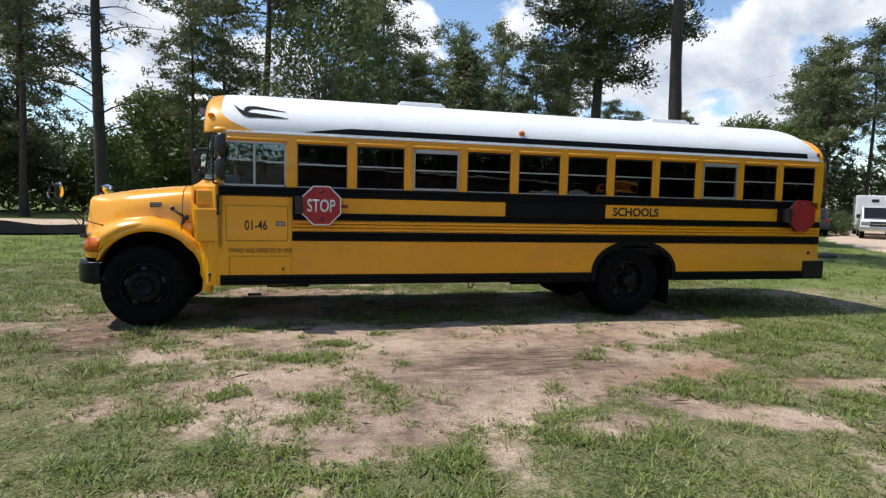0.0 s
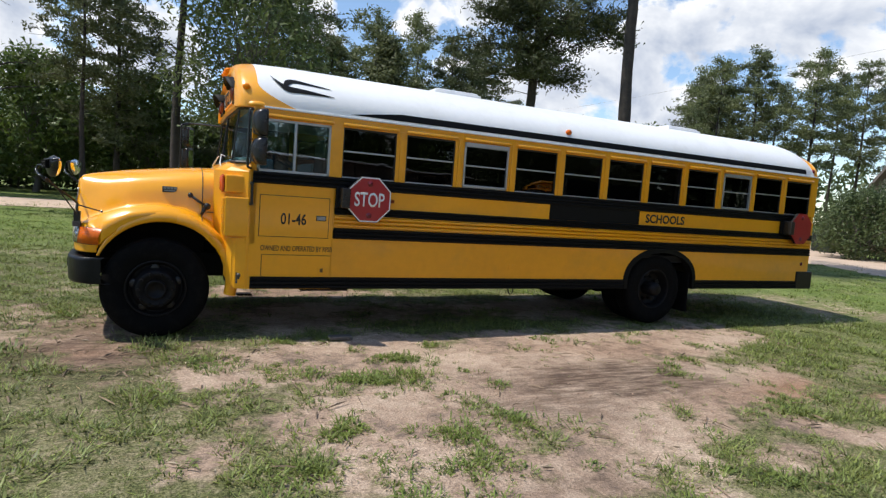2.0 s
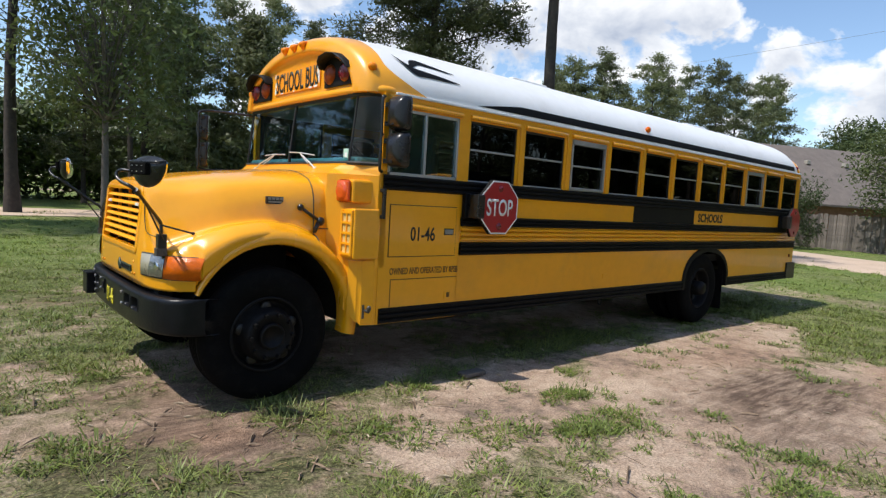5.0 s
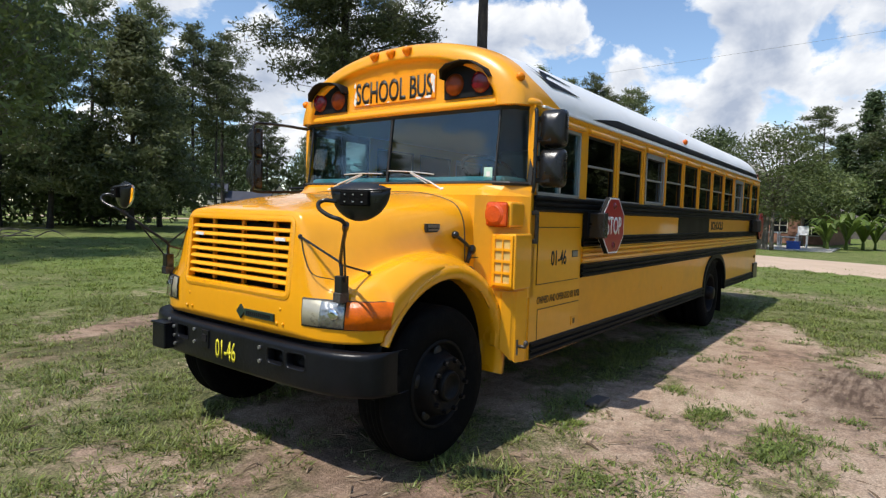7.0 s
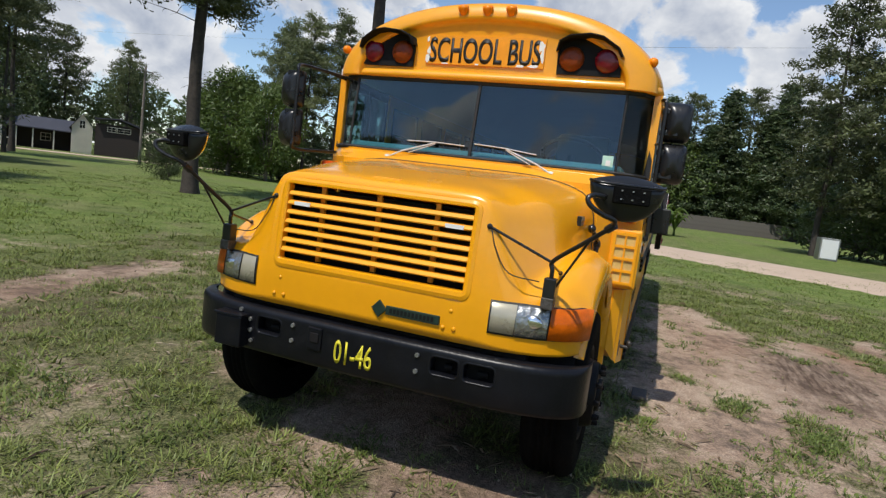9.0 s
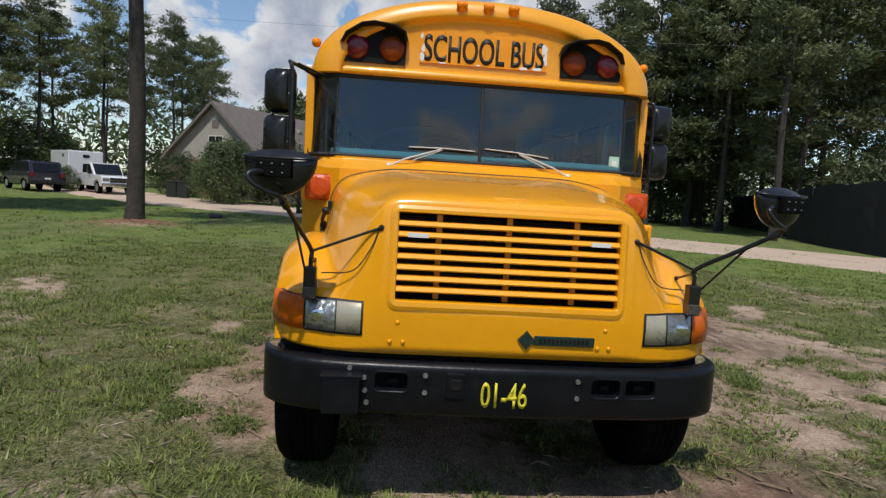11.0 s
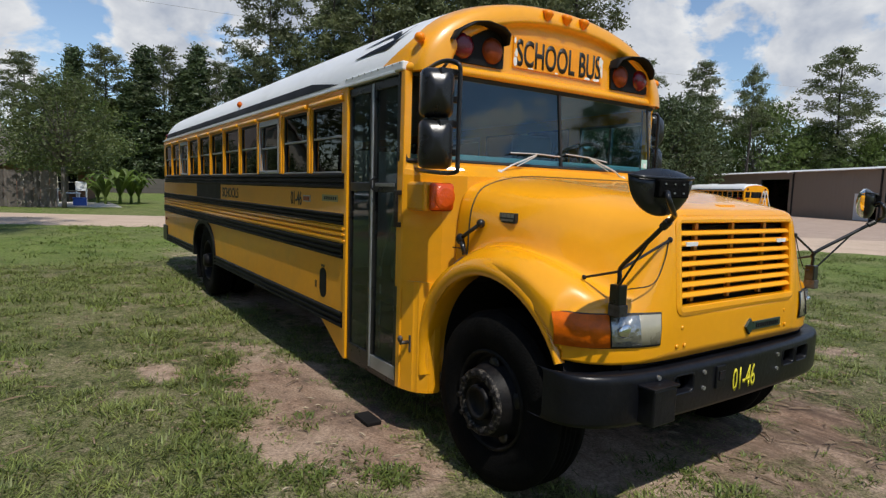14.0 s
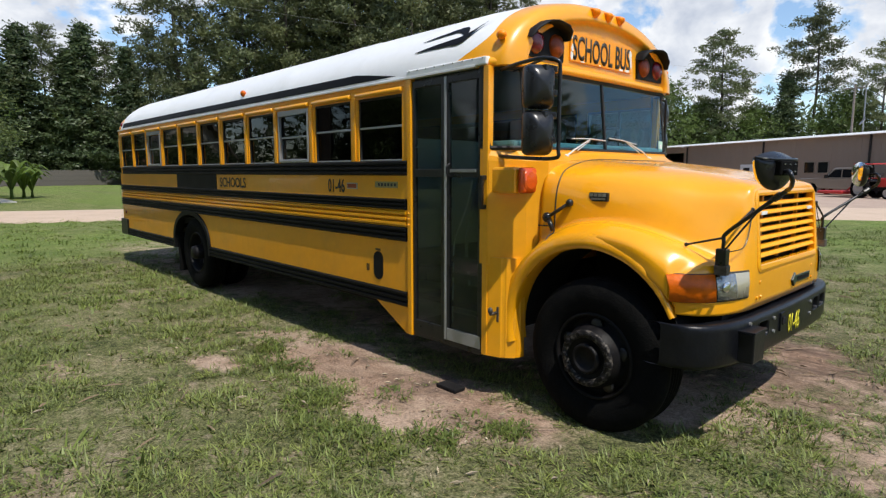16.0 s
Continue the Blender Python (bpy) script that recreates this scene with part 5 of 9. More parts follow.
# wipers: a pale arm from the cowl to the middle of its blade
for piv, elb, b0, b1 in (((-1.030, 0.620, 1.690), (-1.000, 0.271, 1.826), (-0.988, 0.493, 1.826), (-0.998, 0.050, 1.824)), ((-1.030, -0.585, 1.692), (-1.003, -0.251, 1.830), (-0.990, -0.017, 1.846), (-0.978, -0.460, 1.812))):
    bm = bmesh.new()
    p, e = Vector(piv), Vector(elb)
    tube(bm, [p, p.lerp(e, 0.3) + Vector((-0.012, 0, 0.012)), e], 0.0075, 6, 0.0045)
    tube(bm, [p.lerp(e, 0.45) + Vector((-0.006, 0, -0.014)), e + Vector((0, 0, -0.008))], 0.0035, 5)
    cyl(bm, p + Vector((0.02, 0, -0.03)), p + Vector((-0.012, 0, 0.012)), 0.020, 0.016, seg=10)
    wiper = part("wiper", bm, WIPERSTEEL, bus, "pale steel wiper arm with black blade")
    c = Vector(b0).lerp(Vector(b1), 0.5)
    part("blade", tube(bmesh.new(), [Vector(b0) + Vector((0.006, 0, -0.004)), c + Vector((0.006, 0, 0)), Vector(b1) + Vector((0.006, 0, -0.004))], 0.006, 6), SEAL, wiper)
    part("blade_holder", tube(bmesh.new(), [b0, c + Vector((-0.006, 0, 0.006)), b1], 0.0038, 6), WIPERSTEEL, wiper)
# dashboard, steering wheel, driver's seat
part("dashboard", boxes((-0.89, -0.56, -1.02, 1.02, 1.55, 1.80), (-0.945, -0.86, -0.96, 0.96, 1.60, 1.792), bevel=0.025), DASH, bus, "teal grey dashboard")
bm = bmesh.new()
lathe(bm, [(0.22 + 0.015 * math.cos(a), 0.015 * math.sin(a)) for a in [k * math.pi / 4 for k in range(9)]], (-0.48, -0.62, 1.86), (0.5, 0, 0.86), 28)
wheel_ob = part("steering_wheel", bm, BLACKPLASTIC, bus, smooth=True)
part("column", tube(bmesh.new(), [(-0.48, -0.62, 1.86), (-0.62, -0.62, 1.62)], 0.03), BLACKPLASTIC, wheel_ob)
dseat = part("driver_seat", boxes((-0.38, 0.02, -0.85, -0.40, 1.32, 1.45), bevel=0.03), SEATVINYL, bus, "high-backed driver seat")
part("seat_back", boxes((-0.02, 0.08, -0.84, -0.41, 1.42, 2.08), bevel=0.04), SEATVINYL, dseat)
part("bulkhead", boxes((0.10, 0.13, 0.25, 1.15, 0.96, 1.85)), LINER, bus)

# driver's side window and panel (left)
y = -HALF
part("driver_panel", wall_strip(bmesh.new(), (-0.79, 0.04), lambda x: 0.50, lambda x: 1.56, y, y + 0.04), YELLOW, bus)
part("front_post", boxes((-0.80, -0.75, -HALF, -HALF + 0.05, 1.56, 2.285)), YELLOW, bus)
dwin = part("driver_window", boxes((-0.75, -0.03, y + 0.0, y + 0.035, 1.668, 1.695), (-0.75, -0.03, y, y + 0.035, 2.165, 2.190), (-0.75, -0.722, y, y + 0.035, 1.668, 2.19), (-0.052, -0.03, y, y + 0.035, 1.668, 2.19), (-0.40, -0.375, y - 0.004, y + 0.03, 1.69, 2.17), bevel=0.003), ALU, bus,
            "aluminium framed sliding driver window")
part("pane", boxes((-0.72, -0.385, y + 0.014, y + 0.018, 1.69, 2.17)), SHIELD, dwin)
part("pane", boxes((-0.39, -0.05, y + 0.022, y + 0.026, 1.69, 2.17)), SHIELD, dwin)
bm = bmesh.new()
prism(bm, [(-(HALF - 0.005), 2.200), (-(HALF + 0.028), 2.202), (-(HALF + 0.034), 2.216), (-(HALF + 0.022), 2.236), (-(HALF - 0.005), 2.244)], "x", -0.68, -0.01, bevel=0.006)
part("rain_moulding", bm, YELLOW, bus, smooth=True)
# electrical panel door with dark gap, latch and lettering
part("panel_gap", boxes((-0.706, -0.006, y - 0.0025, y, 1.029, 1.446)), LETTER, bus)
pdoor = part("panel_door", boxes((-0.700, -0.012, y - 0.008, y - 0.0025, 1.035, 1.440), bevel=0.002), YELLOW, bus, "flush yellow electrical panel door")
part("latch", boxes((-0.135, -0.045, y - 0.016, y - 0.008, 1.215, 1.255), bevel=0.006), GALV, pdoor, "small chrome paddle latch")
part("latch_pocket", boxes((-0.142, -0.038, y - 0.0105, y - 0.0075, 1.208, 1.262)), BLACKPLASTIC, pdoor)
words("number_lettering", "01-46", 0.255, 0.115, pose(-0.37, y - 0.009, 1.215, 90, 0, 0), LETTER, pdoor)
words("owner_lettering", "OWNED AND OPERATED BY RPSB", 0.72, 0.055, pose(-0.32, y - 0.001, 0.915, 90, 0, 0), FADED, bus)
part("panel_gap", boxes((-0.67, 0.03, y - 0.002, y, 0.845, 0.852), (-0.67, -0.663, y - 0.002, y, 0.60, 0.85)), FADED, bus)
hatch = part("lower_latch", boxes((-0.10, -0.02, y - 0.006, y, 0.66, 0.73), bevel=0.002), YELLOW, bus)
part("latch", boxes((-0.075, -0.045, y - 0.010, y - 0.005, 0.675, 0.715)), FADED, hatch)
words("schools_lettering", "SCHOOLS", 0.72, 0.118, pose(4.68, y - 0.001, 1.462, 90, 0, 0), LETTER, bus, bold=0.03)
words("schools_lettering", "SCHOOLS", 0.72, 0.115, pose(3.28, HALF + 0.001, 1.462, 90, 0, 180), LETTER, bus)
words("number_lettering", "01-46", 0.27, 0.12, pose(1.05, HALF + 0.001, 1.462, 90, 0, 180), LETTER, bus)
part("reflector", boxes((0.73, 0.86, HALF, HALF + 0.010, 1.445, 1.482), bevel=0.003), DKAMBER, bus)
part("reflector_frame", boxes((0.715, 0.875, HALF, HALF + 0.005, 1.437, 1.49)), ALU, bus)
part("maker_plate", boxes((0.16, 0.46, HALF, HALF + 0.004, 1.455, 1.505)), paint("maker_plate_grey", (0.30, 0.26, 0.10), 0.4), bus, "small plain maker's plate")
for k in range(6):
    part("maker_bar", boxes((0.18 + k * 0.042, 0.205 + k * 0.042, HALF + 0.004, HALF + 0.006, 1.468, 1.492)), LETTER, bus)
# fuel filler on the right
bm = bmesh.new()
prism(bm, [(0.43 + p[0], 0.80 + p[1]) for p in rounded(0.13, 0.24, 0.062, 8)], "y", HALF - 0.002, HALF + 0.004)
part("fuel_filler", bm, MATTEBLACK, bus, "black oval fuel filler opening")
part("filler_label", boxes((0.56, 0.60, HALF, HALF + 0.002, 0.74, 0.80), (0.40, 0.47, HALF, HALF + 0.002, 0.925, 0.945)), FADED, bus)

# right side: door post, folding entrance door, low entry skirt
y = HALF
bm = bmesh.new()
prism(bm, [(0.03, 1.15), (0.03, 0.285), (0.07, 0.285), (0.50, 0.52), (0.50, 0.63), (0.35, 0.635), (0.035, 0.635)], "y", y - 0.04, y - 0.002)
part("entry_skirt", bm, LOWYEL, bus)
rail("skirt_rail", 0.05, 0.36, 0.500, 0.628, 3, 0.006, 0.016, 1, BLACKTRIM, "ridged black skirt rail")
part("door_post", boxes((-0.015, 0.03, y - 0.05, y + 0.012, 0.285, 2.285), bevel=0.004), YELLOW, bus)
part("door_post", boxes((-0.815, -0.765, y - 0.05, y + 0.004, 0.30, 2.285), bevel=0.006), YELLOW, bus)
for k, z in enumerate((1.17, 1.215, 1.26)):
    part("bolt_head", ball(bmesh.new(), (0.012, y + 0.014, z), 0.010, 8), YELLOW, bus)
door = part("entrance_door", boxes((-0.762, -0.02, y - 0.04, y - 0.03, 2.255, 2.28)), BLACKPLASTIC, bus, "closed folding entrance door with dark glass leaves")
part("threshold", boxes((-0.762, -0.02, y - 0.04, y - 0.01, 0.285, 0.31)), BLACKPLASTIC, door)
for a, b in ((-0.762, -0.395), (-0.387, -0.018)):
    bm = boxes((a, a + 0.045, y - 0.035, y - 0.004, 0.31, 2.262), (b - 0.03, b, y - 0.035, y - 0.004, 0.31, 2.262), (a, b, y - 0.035, y - 0.004, 2.21, 2.262), (a, b, y - 0.035, y - 0.004, 0.31, 0.42), (a, b, y - 0.034, y - 0.006, 1.545, 1.605), bevel=0.004)
    leaf = part("door_leaf", bm, BLACKPLASTIC, door)
    part("pane", boxes((a + 0.045, b - 0.03, y - 0.022, y - 0.018, 0.42, 1.545)), DOORGLASS, leaf)
    part("pane", boxes((a + 0.045, b - 0.03, y - 0.022, y - 0.018, 1.605, 2.21)), DOORGLASS, leaf)
part("centre_bar", boxes((-0.402, -0.380, y - 0.02, y + 0.004, 0.33, 2.26), bevel=0.004), ALU, door, "aluminium centre bar")
part("kick_plate", boxes((-0.75, -0.41, y - 0.012, y + 0.001, 0.33, 0.42), bevel=0.002), ALU, door)
part("door_lock", boxes((-0.70, -0.44, y - 0.006, y + 0.002, 1.580, 1.602), bevel=0.002), GALV, door)
part("door_handle", tube(bmesh.new(), [(-0.44, y, 1.55), (-0.44, y + 0.03, 1.57), (-0.44, y + 0.03, 1.62), (-0.44, y, 1.64)], 0.008), BLACKPLASTIC, door)
part("grab_rail", tube(bmesh.new(), smooth_path([(-0.55, y - 0.10, 0.75), (-0.50, y - 0.12, 1.1), (-0.66, y - 0.10, 1.60)], 5), 0.012), ALU, door, "bare steel grab rail behind the glass")
for z in (0.40, 0.62, 0.84):
    part("entry_step", boxes((-0.75, -0.02, 0.62 - (z - 0.62) * 0.6, 1.14, z - 0.04, z)), CHASSIS, bus)
part("door_header", boxes((-0.80, 0.03, y - 0.03, y + 0.016, 2.290, 2.345), bevel=0.008), WHITE, bus, "white door header panel with rivets")
bm = bmesh.new()
for k in range(9):
    ball(bm, (-0.77 + k * 0.095, y + 0.017, 2.335), 0.006, 6)
tagged(part("header_rivets", bm, GALV, bus), kind="stuff")
# pale cord hanging behind the front leaf
part("door_cord", tube(bmesh.new(), smooth_path([(-0.597, y - 0.075, 1.52), (-0.55, y - 0.075, 1.36), (-0.47, y - 0.075, 1.19), (-0.412, y - 0.075, 1.06), (-0.400, y - 0.075, 0.75), (-0.395, y - 0.075, 0.45)], 4), 0.006, 6), SIGNWHITE, bus, "pale cord hanging inside the door", smooth=True)
# small quarter pane ahead of the door
part("quarter_window_seal", boxes((-0.985, -0.815, 1.02, 1.03, 1.74, 1.75)), SEAL, bus)

# cowl under the windshield
bm = bmesh.new()
cow = [(-1.115, -0.93), (-1.115, 0.93), (-1.02, 1.04), (-0.82, HALF), (-0.74, HALF), (-0.74, -HALF), (-0.82, -HALF), (-1.02, -1.04)]
up = [(-1.045, -0.90), (-1.045, 0.90), (-0.965, 1.05), (-0.81, HALF), (-0.74, HALF), (-0.74, -HALF), (-0.81, -HALF), (-0.965, -1.05)]
top_ = [(-1.000, -0.93), (-1.000, 0.93), (-0.940, 1.06), (-0.80, HALF - 0.01), (-0.74, HALF), (-0.74, -HALF), (-0.80, -HALF + 0.01), (-0.940, -1.06)]
rows = [[Vector((*p, z)) for p in pl] for pl, z in ((cow, 0.95), (cow, 1.63), (cow, 1.655), (up, 1.695), (top_, 1.725), (top_, 1.738))]
vs = sheet(bm, rows, close_u=True)
bm.faces.new(vs[-1]); bm.faces.new(vs[0][::-1])
bmesh.ops.recalc_face_normals(bm, faces=bm.faces)
cowl = part("cowl", bm, YELLOW, bus)
for side in (-1, 1):
    # cowl cheek below, down to the skirt
    bm = bmesh.new()
    zb = 0.50 if side < 0 else 0.30
    pts = [(-0.745, side * 1.19), (-0.80, side * HALF), (-0.93, side * 1.16), (-1.005, side * 1.08), (-1.005, side * 1.0), (-0.745, side * 1.0)]
    lo = [bm.verts.new((x, yy, zb if x > -0.95 else zb + (0.12 if side < 0 else 0.0))) for x, yy in pts]
    hi = [bm.verts.new((x, yy, 1.0)) for x, yy in pts]
    for k in range(len(pts)):
        bm.faces.new((lo[k], lo[(k + 1) % len(pts)], hi[(k + 1) % len(pts)], hi[k]))
    bm.faces.new(lo); bm.faces.new(hi[::-1])
    bmesh.ops.recalc_face_normals(bm, faces=bm.faces)
    bmesh.ops.bevel(bm, geom=[e for e in bm.edges if abs(e.verts[0].co.z - e.verts[1].co.z) > 0.2], offset=0.02, segments=3, affect='EDGES')
    part("cowl_cheek", bm, YELLOW, bus, smooth=False)
    # amber turn lamp on a yellow housing
    housing = part("turn_lamp_housing", boxes((-1.03, -0.80, side * 1.06 - 0.11, side * 1.06 + 0.125, 1.44, 1.615), bevel=0.018), YELLOW, bus)
    bm = boxes((-1.062, -1.03, side * 1.055 - 0.098, side * 1.055 + 0.098, 1.442, 1.612), bevel=0.02)
    lathe(bm, [(0.0, 0.014), (0.055, 0.012), (0.072, 0.004), (0.076, 0.0)], (-1.062, side * 1.055, 1.527), (-1, 0, 0), 20)
    part("turn_lamp", bm, TURNRED, housing, "red-orange turn lamp with a round lens")
    # hinge bracket low on the cheek
    bm = cyl(bmesh.new(), (-0.88, side * 1.18, 0.615), (-0.88, side * 1.235, 0.615), 0.012, seg=10)
    ball(bm, (-0.88, side * 1.235, 0.640), 0.020, 10, (1, 0.8, 1.2))
    part("step_bracket", bm, HUBMETAL, bus, "small steel knob bracket", smooth=True)
    part("bracket_plate", boxes((-0.90, -0.83, side * 1.155 - 0.02, side * 1.155 + 0.02, 0.55, 0.66), bevel=0.004), HUBMETAL, bus)
    # vertical grab handle by the post
    part("grab_handle", boxes((-0.80, -0.775, side * 1.235 - 0.012, side * 1.235 + 0.012, 1.33, 1.56), (-0.805, -0.77, side * 1.215 - 0.02, side * 1.215 + 0.02, 1.53, 1.56), (-0.805, -0.77, side * 1.215 - 0.02, side * 1.215 + 0.02, 1.33, 1.36), bevel=0.005), BLACKPLASTIC, bus, "black grab handle")
# air intake box with a gridded front (left)
ibox = part("intake_box", boxes((-1.03, -0.80, -1.215, -0.99, 1.02, 1.40), bevel=0.012), YELLOW, bus, "yellow intake box with a slotted front")
part("intake_grid", boxes((-1.034, -1.029, -1.185, -1.055, 1.055, 1.37)), paint("pale_intake_mesh", (0.62, 0.44, 0.14), 0.6, vary=0.2, scale=20), ibox)
bm = boxes((-1.046, -1.03, -1.20, -1.18, 1.04, 1.385), (-1.046, -1.03, -1.06, -1.04, 1.04, 1.385), (-1.044, -1.03, -1.126, -1.114, 1.05, 1.375), bevel=0.003)
part("intake_frame", bm, YELLOW, ibox)
for k in range(5):
    part("intake_bar", boxes((-1.045, -1.03, -1.19, -1.05, 1.045 + k * 0.0785, 1.062 + k * 0.0785)), YELLOW, ibox)

# hood and fenders: one moulded shell from a control net
COLS = (0.0, 0.52, 0.61, 0.70, 0.80, 0.90, 1.0, 1.06, 1.06)
NOSE_NET = [
    ((-2.335, -2.332, -2.328, -2.322, -2.300, -2.262, -2.20, -2.115, -2.10), COLS, (0.80, 0.80, 0.80, 0.80, 0.80, 0.80, 0.805, 0.81, 0.815)),
    ((-2.342, -2.338, -2.332, -2.324, -2.302, -2.265, -2.205, -2.115, -2.10), COLS, (1.04, 1.04, 1.01, 0.95, 0.90, 0.885, 0.88, 0.87, 0.845)),
    ((-2.300, -2.298, -2.296, -2.290, -2.280, -2.255, -2.195, -2.11, -2.10), (0, 0.52, 0.610, 0.69, 0.78, 0.88, 0.985, 1.07, 1.075), (1.458, 1.456, 1.375, 1.20, 1.055, 1.045, 1.035, 0.99, 0.87)),
    ((-2.243, -2.243, -2.240, -2.235, -2.23, -2.20, -2.145, -2.08, -2.075), (0, 0.50, 0.625, 0.70, 0.79, 0.88, 0.98, 1.08, 1.085), (1.522, 1.518, 1.445, 1.28, 1.11, 1.10, 1.085, 1.0, 0.89)),
]
MID_NET = [
    ((-2.05,) * 9, (0, 0.48, 0.685, 0.77, 0.84, 0.92, 1.0, 1.09, 1.095), (1.565, 1.558, 1.475, 1.34, 1.18, 1.175, 1.155, 1.06, 0.92)),
    ((-1.85,) * 9, (0, 0.50, 0.745, 0.835, 0.89, 0.96, 1.02, 1.10, 1.10), (1.60, 1.593, 1.52, 1.40, 1.25, 1.245, 1.235, 1.17, 1.08)),
    ((-1.60,) * 9, (0, 0.52, 0.79, 0.885, 0.92, 0.97, 1.03, 1.10, 1.10), (1.63, 1.625, 1.555, 1.43, 1.285, 1.28, 1.268, 1.21, 1.14)),
]
REAR_NET = [
    ((-1.38,) * 9, (0, 0.55, 0.83, 0.92, 0.945, 0.98, 1.03, 1.10, 1.10), (1.655, 1.65, 1.58, 1.45, 1.265, 1.25, 1.235, 1.17, 1.10)),
    ((-1.22,) * 9, (0, 0.56, 0.85, 0.94, 0.96, 0.985, 1.03, 1.10, 1.10), (1.668, 1.663, 1.595, 1.46, 1.205, 1.18, 1.16, 1.09, 1.015)),
    ((-1.10,) * 9, (0, 0.56, 0.86, 0.945, 0.965, 0.99, 1.03, 1.10, 1.10), (1.675, 1.67, 1.605, 1.47, 1.15, 1.10, 1.06, 0.98, 0.89)),
]


def refine(net, n):
    """Catmull-Rom through an array of points along its first axis, n steps a span."""
    net = np.asarray(net)
    p = np.concatenate([[2 * net[0] - net[1]], net, [2 * net[-1] - net[-2]]])
    out = []
    for i in range(1, len(p) - 2):
        for k in range(n):
            t = k / n
            m0, m1 = (p[i + 1] - p[i - 1]) / 2 * 0.8, (p[i + 2] - p[i]) / 2 * 0.8
            out.append((2 * t ** 3 - 3 * t * t + 1) * p[i] + (t ** 3 - 2 * t * t + t) * m0 + (-2 * t ** 3 + 3 * t * t) * p[i + 1] + (t ** 3 - t * t) * m1)
    out.append(p[-2])
    return np.array(out)


net = np.array([[[x, y, z] for x, y, z in zip(*r)] for r in NOSE_NET + MID_NET + REAR_NET])
NV = 5
fine = refine(net, NV)
fine = np.swapaxes(refine(np.swapaxes(fine, 0, 1), NV), 0, 1)
nose = np.swapaxes(refine(np.swapaxes(refine(fine[:4 * NV], 3), 0, 1), 3), 0, 1).reshape(-1, 3)
bm = bmesh.new()
for side in (-1, 1):
    vs = [[bm.verts.new((p[0], side * p[1], p[2])) for p in row] for row in fine]
    for i in range(len(vs) - 1):
        for j in range(len(vs[0]) - 1):
            if NV <= i < 2 * NV and j < NV:
                continue
            f = (vs[i][j], vs[i][j + 1], vs[i + 1][j + 1], vs[i + 1][j])
            bm.faces.new(f if side > 0 else f[::-1])
bmesh.ops.remove_doubles(bm, verts=bm.verts, dist=1e-4)
bmesh.ops.recalc_face_normals(bm, faces=bm.faces)
hood = part("hood", bm, HOODYEL, bus, "glossy yellow moulded hood with rounded fenders", smooth=True)
hood.location.y = 0.026
solid = hood.modifiers.new("thickness", 'SOLIDIFY')
solid.thickness = 0.012
solid.offset = -1
# dark rubber gap where the hood meets the cowl
for side in (-1, 1):
    edge_ = [Vector((-1.215, side * (p[1] + 0.001), p[2] + 0.001)) for p in fine[-1 - NV]]
    part("hood_gap", tube(bmesh.new(), edge_, 0.0045, 6), SEAL, hood)
    edge_ = [Vector((x, side * (float(np.interp(x, (-1.22, -1.10), (0.972, 0.978))) + 0.012), 1.23)) for x in (-1.215, -1.16, -1.105)]
    part("hood_gap", tube(bmesh.new(), edge_, 0.004, 6), SEAL, hood)
